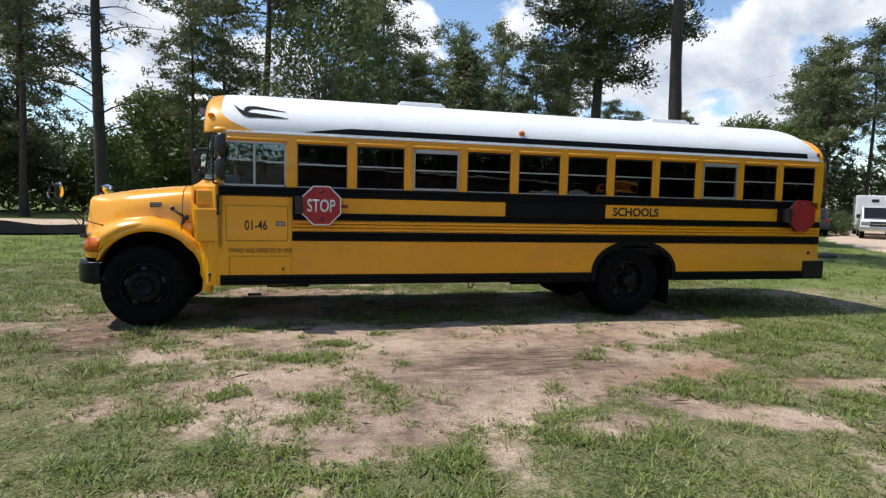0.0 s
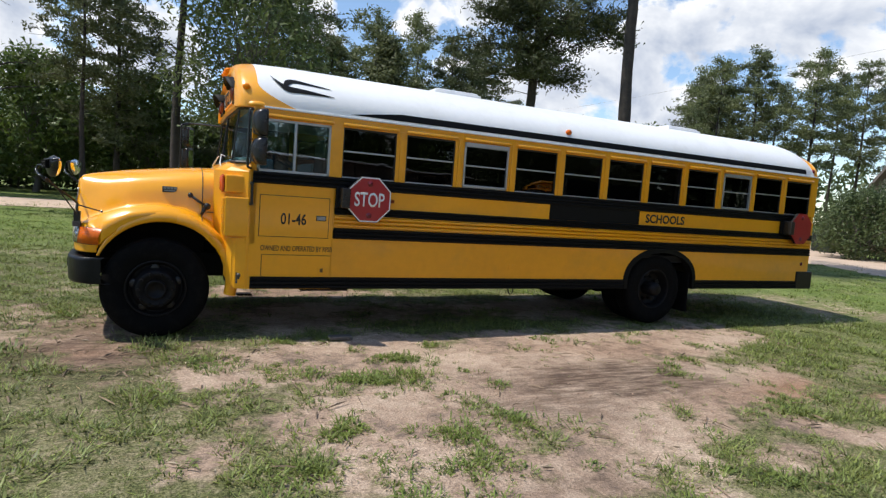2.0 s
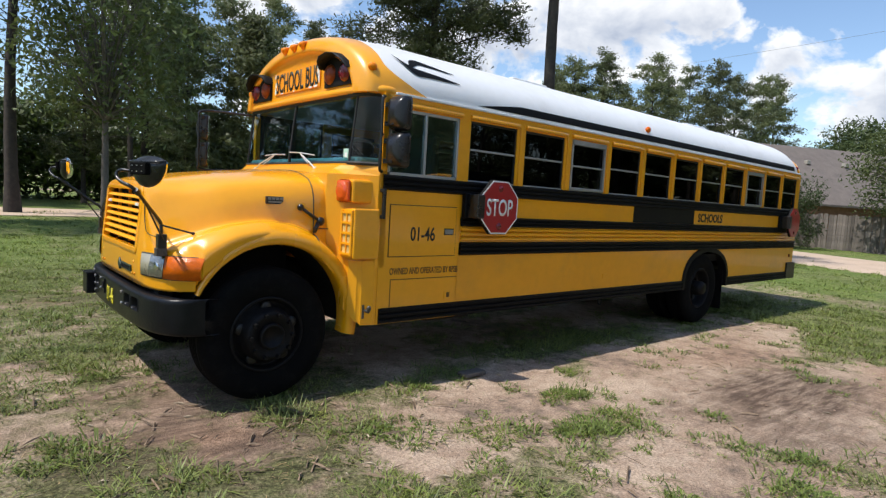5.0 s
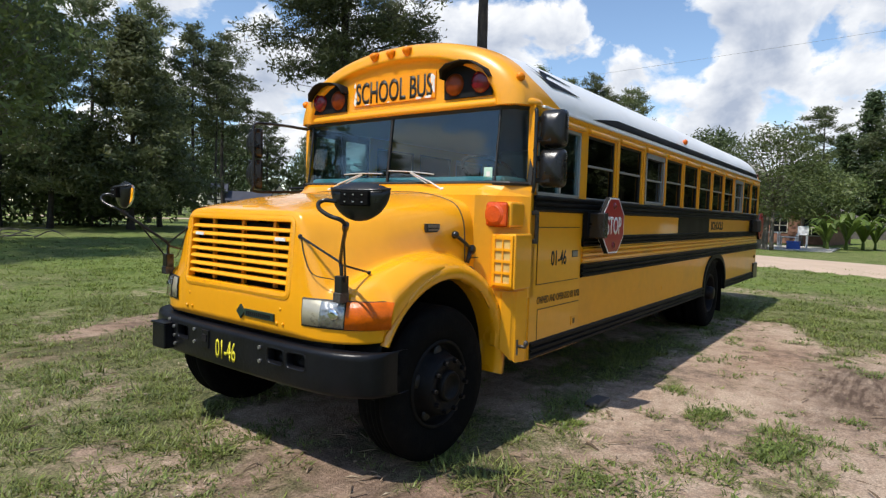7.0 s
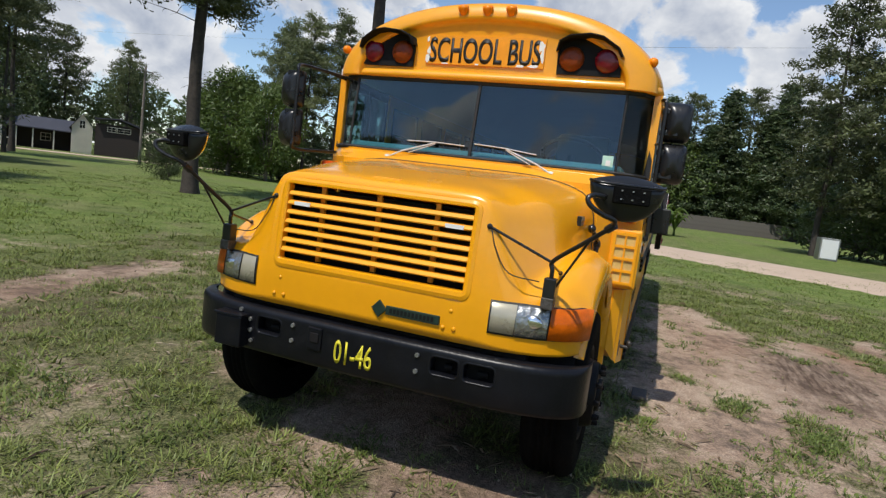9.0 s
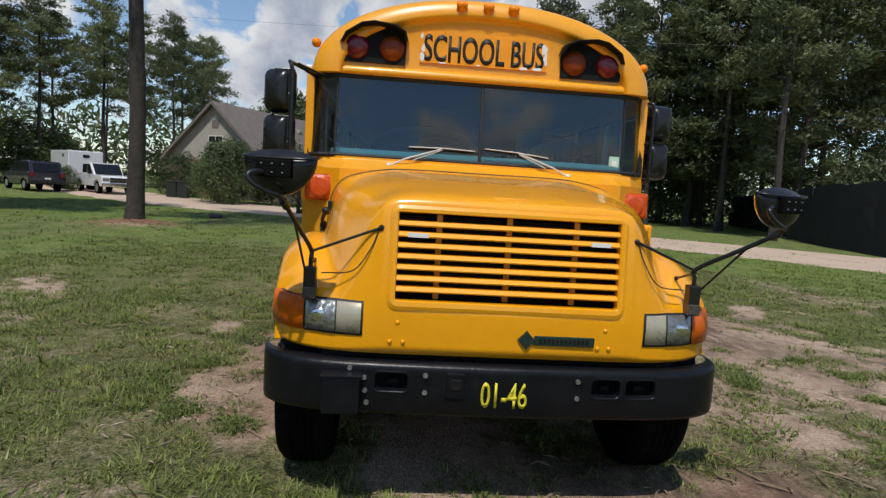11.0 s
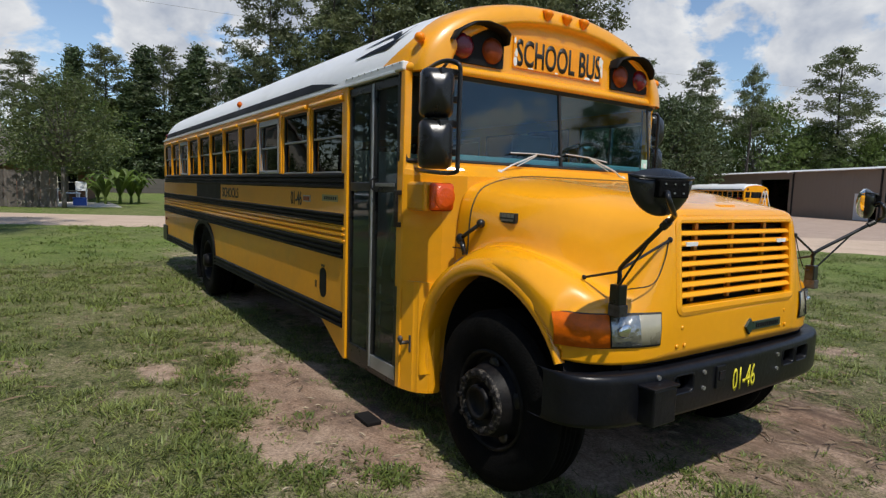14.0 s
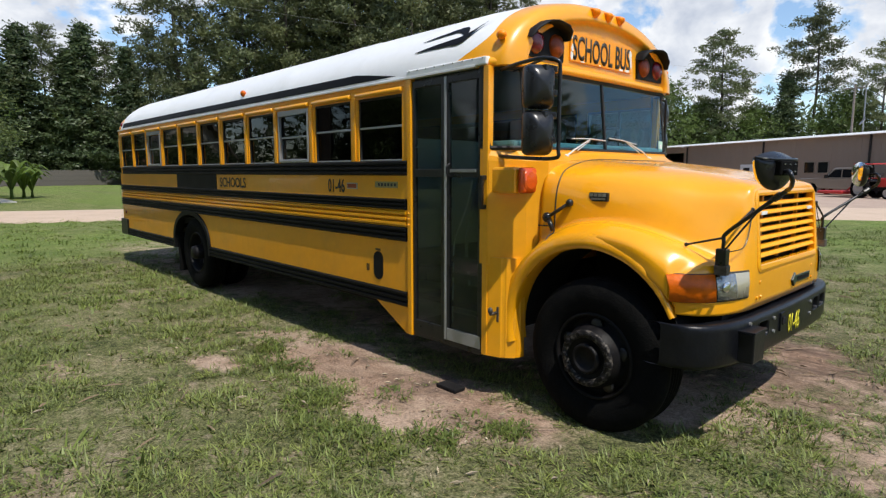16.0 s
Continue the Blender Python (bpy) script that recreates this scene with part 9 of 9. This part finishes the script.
def suv(x, y, deg):
    v = turned("sport_utility_vehicle", x, y, deg, "dark blue sport utility vehicle parked on gravel", "car")
    out = [(-2.35, 0.55), (-2.35, 1.10), (-2.2, 1.16), (1.0, 1.12), (2.1, 1.02), (2.35, 0.80), (2.35, 0.42), (1.95, 0.40), (1.82, 0.70), (1.45, 0.80), (1.10, 0.70), (0.98, 0.36), (-0.98, 0.36), (-1.10, 0.70), (-1.45, 0.80), (-1.82, 0.70), (-1.95, 0.40)]
    part("body", shell(bmesh.new(), out, 0.95), CARDARK, v)
    cab = [(-2.25, 1.12), (-2.05, 1.70), (-1.8, 1.76), (0.1, 1.76), (0.4, 1.70), (1.15, 1.12)]
    c = part("cabin", prism(bmesh.new(), cab, "y", -0.82, 0.82, bevel=0.07), CARDARK, v)
    for s in (-1, 1):
        for pts in ([(-1.95, 1.22), (-1.82, 1.64), (-1.15, 1.66), (-1.15, 1.22)], [(-1.08, 1.22), (-1.08, 1.66), (-0.15, 1.66), (-0.15, 1.22)], [(-0.08, 1.22), (-0.08, 1.66), (0.30, 1.62), (0.90, 1.22)]):
            part("side_glass", prism(bmesh.new(), pts, "y", s * 0.815, s * 0.832), CARGLASS, c)
        part("tail_lamp", boxes((-2.37, -2.2, s * 0.78 - 0.12, s * 0.78 + 0.12, 0.85, 1.10), bevel=0.02), REDLENS, v)
        for wx in (1.45, -1.45):
            vehicle_wheel(v, wx, s, 0.93, 0.36)
    part("rear_glass", prism(bmesh.new(), [(-2.24, 1.20), (-2.28, 1.20), (-2.12, 1.64), (-2.08, 1.64)], "y", -0.68, 0.68), CARGLASS, c)
    part("windshield", prism(bmesh.new(), [(1.10, 1.18), (1.14, 1.20), (0.44, 1.68), (0.40, 1.66)], "y", -0.70, 0.70), CARGLASS, c)
    part("number_plate", boxes((-2.375, -2.36, -0.16, 0.16, 0.72, 0.82)), SIGNWHITE, v)
    part("rear_bumper", boxes((-2.44, -2.25, -0.93, 0.93, 0.45, 0.66), bevel=0.04), BLACKPLASTIC, v)


suv(32.8, 31.0, 48)
# red tractor with a mowing deck
tx = turned("tractor", 4.6, -31.0, SA + 175, "red compact tractor with a mowing deck", "tractor")
part("bonnet", boxes((0.3, 1.6, -0.32, 0.32, 0.7, 1.25), bevel=0.08), TRACTORRED, tx)
part("chassis", boxes((-0.9, 1.5, -0.22, 0.22, 0.45, 0.75), bevel=0.03), CHASSIS, tx)
part("seat", boxes((-0.7, -0.25, -0.25, 0.25, 1.0, 1.12), (-0.78, -0.68, -0.25, 0.25, 1.05, 1.5), bevel=0.03), BLACKPLASTIC, tx)
part("steering_wheel", lathe(bmesh.new(), [(0.2 + 0.018 * math.cos(a), 0.018 * math.sin(a)) for a in [k * math.pi / 3 for k in range(7)]], (0.15, 0, 1.4), (-0.5, 0, 0.8), 18), BLACKPLASTIC, tx)
part("roll_bar", tube(bmesh.new(), smooth_path([(-0.85, -0.5, 0.8), (-0.9, -0.5, 2.0), (-0.9, 0.5, 2.0), (-0.85, 0.5, 0.8)], 4), 0.04), CHASSIS, tx)
part("canopy", boxes((-1.2, 0.2, -0.6, 0.6, 2.05, 2.12), bevel=0.03), TRACTORRED, tx)
for s in (-1, 1):
    vehicle_wheel(tx, -0.6, s, 0.75, 0.60, 0.32)
    vehicle_wheel(tx, 1.25, s, 0.62, 0.36, 0.2)
    part("fender", boxes((-1.1, -0.1, s * 0.6 - 0.16, s * 0.6 + 0.16, 1.18, 1.24), bevel=0.02), TRACTORRED, tx)
part("mower_deck", boxes((-3.4, -1.4, -1.1, 1.1, 0.22, 0.42), bevel=0.06), TRACTORRED, tx)
part("hitch_arm", tube(bmesh.new(), [(-0.9, 0, 0.6), (-1.6, 0, 0.9), (-2.2, 0, 0.42)], 0.05), TRACTORRED, tx)

# the two other buses in the yard
b2 = copy_thing(bus, pose(16.9, -12.9, 0, 0, 0, -47))
b2["label"] = "another yellow school bus parked beside the dark screen fence"
b3 = copy_thing(bus, pose(30.4, -43.0, 0, 0, 0, 155.8))
b3["label"] = "yellow school bus parked before the open shed bay"

# far houses: dark porch roofs, a white gable, a dark lean-to
DARKWALL = paint("dark_brown_boards", (0.030, 0.022, 0.020), 0.8, vary=0.35, scale=2.0)
DARKROOF = paint("dark_blue_grey_roof", (0.045, 0.047, 0.062), 0.6, vary=0.3, scale=1.5)
fh = turned("house", 47.3, 82.4, 55.4, "dark-roofed house with a long porch and a white dormer far off", "house")
part("back_wall", boxes((2.6, 7.5, -4.5, 5.0, 0, 2.6)), DARKWALL, fh)
part("wall", boxes((0.0, 2.6, 3.1, 5.0, 0, 2.55)), SIDING, fh)
bm = bmesh.new()
prism(bm, [(-0.7, 2.42), (-0.7, 2.56), (3.2, 4.05), (7.6, 2.6), (7.6, 2.46), (3.2, 3.9)], "y", -4.8, 2.7)
bmesh.ops.recalc_face_normals(bm, faces=bm.faces)
part("porch_roof", bm, DARKROOF, fh)
part("upper_wall", boxes((0.4, 6.0, 2.5, 5.1, 2.55, 3.9)), DARKWALL, fh)
bm = bmesh.new()
prism(bm, [(-0.1, 3.75), (-0.1, 3.9), (2.8, 5.1), (6.4, 3.9), (6.4, 3.75), (2.8, 4.95)], "y", 2.2, 5.3)
bmesh.ops.recalc_face_normals(bm, faces=bm.faces)
part("roof", bm, DARKROOF, fh)
dormer = part("dormer", boxes((-0.05, 0.4, 2.95, 4.30, 2.72, 4.28), bevel=0.03), SIDING, fh, "white dormer with four tall panes")
for k in range(4):
    part("pane", boxes((-0.075, -0.045, 3.06 + k * 0.31, 3.25 + k * 0.31, 2.95, 4.1)), CARGLASS, dormer)
win_part(fh, "x", 0, 0, 3.3, 3.9, 0.9, 2.2, 0.0)
for y_ in (4.9, 2.35, 1.7, 0.0, -2.2, -4.4):
    part("porch_post", boxes((-0.45, -0.3, y_ - 0.07, y_ + 0.07, 0, 2.45)), SIDING, fh)
part("porch_rail", boxes((-0.42, -0.34, 2.4, 5.0, 0.85, 0.95)), SIDING, fh)
win_part(fh, "x", 0, 0, -1.9, -0.9, 1.1, 2.0, 2.6)
fh2 = turned("house", 50.3, 77.7, 52.0, "narrow white clapboard gable with a dark roof far off", "house")
bm = bmesh.new()
prism(bm, [(-1.15, 0), (1.15, 0), (1.15, 3.5), (0, 5.0), (-1.15, 3.5)], "x", 0, 7)
part("wall", bm, SIDING, fh2)
part("roof", gable_roof(bmesh.new(), 0, 7, 1.15, 3.5, 5.05, thick=0.12, over=0.25), DARKROOF, fh2)
win_part(fh2, "x", 0, 0, -0.28, 0.28, 3.2, 4.1, 0.0)
for k in range(16):
    part("clapboard", boxes((-0.04, 0.0, -1.14, 1.14, 0.2 + k * 0.21, 0.27 + k * 0.21)), SIDING, fh2)
carport = turned("carport", 53.2, 75.2, 49.8, "dark timber outbuilding with a blue-grey roof far off", "shed")
part("wall", boxes((0, 6, -2.7, 2.4, 0, 4.1)), DARKWALL, carport)
bm = bmesh.new()
prism(bm, [(-2.9, 4.05), (-2.9, 4.2), (-0.4, 5.0), (2.5, 4.75), (2.5, 4.6), (-0.4, 4.85)], "x", -0.6, 6.4)
bmesh.ops.recalc_face_normals(bm, faces=bm.faces)
part("roof", bm, DARKROOF, carport)
win_part(carport, "x", 0, 0, -1.6, -0.1, 3.2, 3.75, 0.0)
win_part(carport, "x", 0, 0, 0.1, 1.0, 3.2, 3.75, 0.0)
shed = turned("shed", 57.0, 72.0, 47.0, "low grey-roofed shed far off", "shed")
part("wall", boxes((0, 5, -2.4, 1.4, 0, 2.3)), DARKWALL, shed)
bm = bmesh.new()
prism(bm, [(-2.8, 2.2), (-2.8, 2.35), (0.6, 4.1), (1.6, 3.6), (1.6, 3.45), (0.6, 3.95)], "x", -0.4, 5.4)
bmesh.ops.recalc_face_normals(bm, faces=bm.faces)
part("roof", bm, SHINGLE, shed)
bm = bmesh.new()
prism(bm, [(4, 83), (31.7, 70.6), (47.5, 63.8), (64, 57), (66, 62), (49.5, 69.0), (33.5, 76.0), (6, 89)], "z", -0.1, 0.03)
tagged(part("lane", bm, ROADMAT), "pale sandy lane before the far houses", "road", kind="structure")

# utility poles and wires
def pole(x, y, h):
    p = empty("utility_pole", (x, y, 0), "grey wooden utility pole with a crossarm", "pole", "utility poles")
    part("shaft", cyl(bmesh.new(), (0, 0, -0.1), (0, 0, h), 0.15, 0.10, seg=10), POLEWOOD, p)
    part("crossarm", boxes((-0.9, 0.9, -0.05, 0.05, h - 0.5, h - 0.38)), POLEWOOD, p)
    for k in (-0.8, 0.0, 0.8):
        part("insulator", cyl(bmesh.new(), (k, 0, h - 0.38), (k, 0, h - 0.22), 0.04, seg=8), SIGNWHITE, p)
    return p


pole(38.6, 54.9, 9.3)
pole(13.5, -64.0, 11.0)
bm = bmesh.new()
a, b = Vector((34.6, 56.9, 11.4)), Vector((15.0, -64.0, 11.6))
tube(bm, [a.lerp(b, t) - Vector((0, 0, 1.9 * math.sin(math.pi * t))) for t in [k / 30 for k in range(31)]], 0.006, 5)
tagged(part("power_line", bm, GALV), "thin dark overhead power line", "wire", "overhead wires")

# shrubs before the house
B1 = broadleaf("large crape myrtle shrub with reddish tips", 41, 3.9, 2.6, 0.10, 22, 9000, DARKLEAF, low=0.0, leaf=0.17, name="shrub", category="shrub", stems=5)
plant(B1, 31.3, 19.0, 3.8, 3.9, 0.3, 0.85)
plant(B1, 31.5, 16.0, 4.2, 3.9, 2.0, 0.85)
plant(B1, 29.2, 18.6, 3.5, 3.9, 4.0, 1.05)
plant(B1, 20.3, 33.0, 2.4, 3.9, 1.0, 0.8)
plant(B1, 36.8, 23.8, 3.0, 3.9, 5.0, 1.0)
plant(B1, 34.0, 29.8, 1.6, 3.9, 5.0, 1.0)
plant(airy, 33.4, 10.6, 7.2, 12.5, 1.2, 1.35, label="small spreading tree with light green leaves")
# banana plants
def banana(x, y, s, seed):
    rb = random.Random(seed)
    root = empty("banana_plant", (x, y, 0), "banana plant with long arching leaves", "plant", "banana plants")
    part("stem", cyl(bmesh.new(), (0, 0, 0), (0, 0, 0.55 * s), 0.09 * s, 0.05 * s, seg=8), BANANA, root)
    for k in range(13):
        a = k * 2.4 + rb.uniform(-0.3, 0.3)
        L = rb.uniform(1.0, 1.6) * s
        up = rb.uniform(0.75, 1.6) * s
        pts = smooth_path([(0, 0, 0.35 * s), (math.cos(a) * L * 0.2, math.sin(a) * L * 0.2, 0.35 * s + up * 0.55), (math.cos(a) * L * 0.55, math.sin(a) * L * 0.55, 0.35 * s + up * 0.9), (math.cos(a) * L * 0.85, math.sin(a) * L * 0.85, 0.30 * s + up * 0.72)], 4)
        bm = bmesh.new()
        rows = []
        for i, p in enumerate(pts):
            t = i / (len(pts) - 1)
            w = 0.15 * s * math.sin(math.pi * min(1, t * 0.92 + 0.04)) ** 0.7
            sd = Vector((-math.sin(a), math.cos(a), 0)) * w
            rows.append([p - sd - Vector((0, 0, w * 0.3)), p, p + sd - Vector((0, 0, w * 0.3))])
        sheet(bm, rows)
        part("leaf", bm, BANANA, root)


for k, (x, y, s) in enumerate(((38.5, 8.3, 1.1), (39.5, 7.4, 1.3), (41.0, 6.6, 1.2), (42.2, 6.0, 1.0), (40.3, 8.6, 1.0))):
    banana(x, y, s, 50 + k)
# white garden things and an edging slab by the bananas
for k, (x, y, w, h, mat, lab) in enumerate(((36.8, 10.2, 1.0, 0.75, SIGNWHITE, "white garden table"), (38.0, 9.6, 0.6, 0.9, SIGNWHITE, "white plastic chair"), (35.8, 9.8, 0.7, 0.5, BLUEPLASTIC, "blue plastic storage tub"), (37.6, 11.2, 0.9, 1.0, SIGNWHITE, "white garden cabinet"))):
    g = empty("garden_item", (x, y, 0), lab + " standing on a patio", lab.split()[-1])
    part("top", boxes((-w / 2, w / 2, -w / 2, w / 2, h - 0.06, h), bevel=0.02), mat, g)
    for sx in (-1, 1):
        for sy in (-1, 1):
            part("leg", boxes((sx * w * 0.42 - 0.03, sx * w * 0.42 + 0.03, sy * w * 0.42 - 0.03, sy * w * 0.42 + 0.03, 0, h - 0.05)), mat, g)
    if "chair" in lab:
        part("backrest", boxes((w / 2 - 0.05, w / 2, -w / 2, w / 2, h - 0.05, h + 0.5), bevel=0.02), mat, g)
    if "tub" in lab:
        part("tub", boxes((-w / 2 + 0.02, w / 2 - 0.02, -w / 2 + 0.02, w / 2 - 0.02, 0.02, h - 0.05), bevel=0.04), mat, g)
tagged(part("patio_slab", boxes((34.5, 41.5, 7.8, 12.6, -0.05, 0.05), bevel=0.02), CONCRETE), "pale concrete patio slab", "patio", kind="structure")
# bins by the house
for x, y in ((33.0, 22.2), (33.4, 23.0)):
    b_ = empty("wheeled_bin", (x, y, 0), "dark green wheeled rubbish bin", "bin", "bins by the house")
    bm = bmesh.new()
    prism(bm, [(-0.26, 0.05), (0.26, 0.05), (0.32, 1.0), (-0.32, 1.0)], "y", -0.3, 0.3, bevel=0.03)
    part("body", bm, BINPLASTIC, b_)
    part("lid", boxes((-0.36, 0.36, -0.34, 0.34, 1.0, 1.07), bevel=0.02), BINPLASTIC, b_)
# white slab in the lawn, wood scrap, tarp, grey locker
tagged(part("white_board", boxes((3.25, 3.95, -2.3, -1.1, 0.015, 0.05), bevel=0.008), SIGNWHITE), "white board lying flat on the lawn", "board")
tagged(part("wood_block", boxes((-0.62, -0.42, 9.65, 9.76, -0.01, 0.022), bevel=0.008), CHASSIS), "dark wooden wheel chock block in the dirt", "block")
tagged(part("wood_scrap", boxes((0.02, 0.26, 7.02, 7.14, 0.0, 0.035), bevel=0.008), FENCEDARK), "dark flat wood scrap on bare earth", "scrap")
bm = bmesh.new()
rows = [[Vector((-14 + 7.0 * u, 24.4 + 1.6 * v + 0.2 * math.sin(u * 8), 0.05 + 0.55 * math.sin(math.pi * min(1, v)) * (0.45 + 0.55 * (1 - u)) * (1 + 0.15 * math.sin(u * 15)))) for v in (0, 0.15, 0.35, 0.6, 0.85, 1.0)] for u in [k / 18 for k in range(19)]]
sheet(bm, rows)
tagged(part("tarpaulin", bm, paint("tarp_black", (0.010, 0.010, 0.011), 1.0, vary=0.3, scale=2, spec=0.02, bump=0.3, bump_scale=6), smooth=True), "black tarpaulin over a low mound", "tarpaulin")
bm = bmesh.new()
prism(bm, [(-30, 27.5), (2, 30.5), (4, 36), (-32, 41)], "z", -0.05, 0.012)
tagged(part("dirt_strip", bm, ROADMAT), "bare sandy strip before the wood", "track", kind="structure")
lk = empty("grey_locker", (35.3, -2.3, 0), "small grey metal cabinet on the lawn edge", "cabinet")
part("body", boxes((-0.5, 0.5, -0.5, 0.5, 0.0, 1.3), bevel=0.02), GALV, lk)
part("door", boxes((-0.52, -0.5, -0.42, 0.42, 0.1, 1.2), bevel=0.005), WHITEMETAL, lk)
tagged(part("dark_cloth", ball(bmesh.new(), (17.4, 15.6, 0.05), 0.3, 12, (1.1, 0.8, 0.35)), SHADECLOTH, smooth=True), "dark crumpled cloth lying on the lawn", "cloth")
# pine straw mound and roots
bm = bmesh.new()
for k in range(900):
    a, d = rf.uniform(0, 6.28), abs(rf.gauss(0, 0.45)) + 0.2
    x, y, z = 11.5 + d * math.cos(a), 15.95 + d * math.sin(a), 0.20 * math.exp(-d * d / 3.0) + max(0.01, 0.08 - 0.10 * d) * rf.uniform(0.3, 1)
    b_ = rf.uniform(0, 6.28); L = rf.uniform(0.08, 0.2)
    v = [bm.verts.new(p) for p in ((x, y, z), (x + L * math.cos(b_), y + L * math.sin(b_), z + rf.uniform(-0.02, 0.05)), (x + 0.01, y + 0.012, z + 0.012))]
    bm.faces.new(v)
tagged(part("pine_straw", bm, paint("pine_straw_brown", (0.24, 0.13, 0.075), 0.9, vary=0.3, island=0.4)), "brown pine straw round the trunk", "litter", kind="stuff")
brush = empty("brush_pile", (3.4, 33.6, 0), "pile of bare grey fallen branches", "branches")
for k in range(16):
    a = rf.uniform(0, 6.28); L = rf.uniform(0.8, 2.2)
    q = Vector((rf.gauss(0, 0.7), rf.gauss(0, 0.5), rf.uniform(0.03, 0.3)))
    part("branch", tube(bmesh.new(), smooth_path([q, q + Vector((L * 0.5 * math.cos(a), L * 0.5 * math.sin(a), rf.uniform(0.0, 0.35))), q + Vector((L * math.cos(a), L * math.sin(a), 0.0))], 3), 0.03, 5, 0.008), PALEBARK, brush)
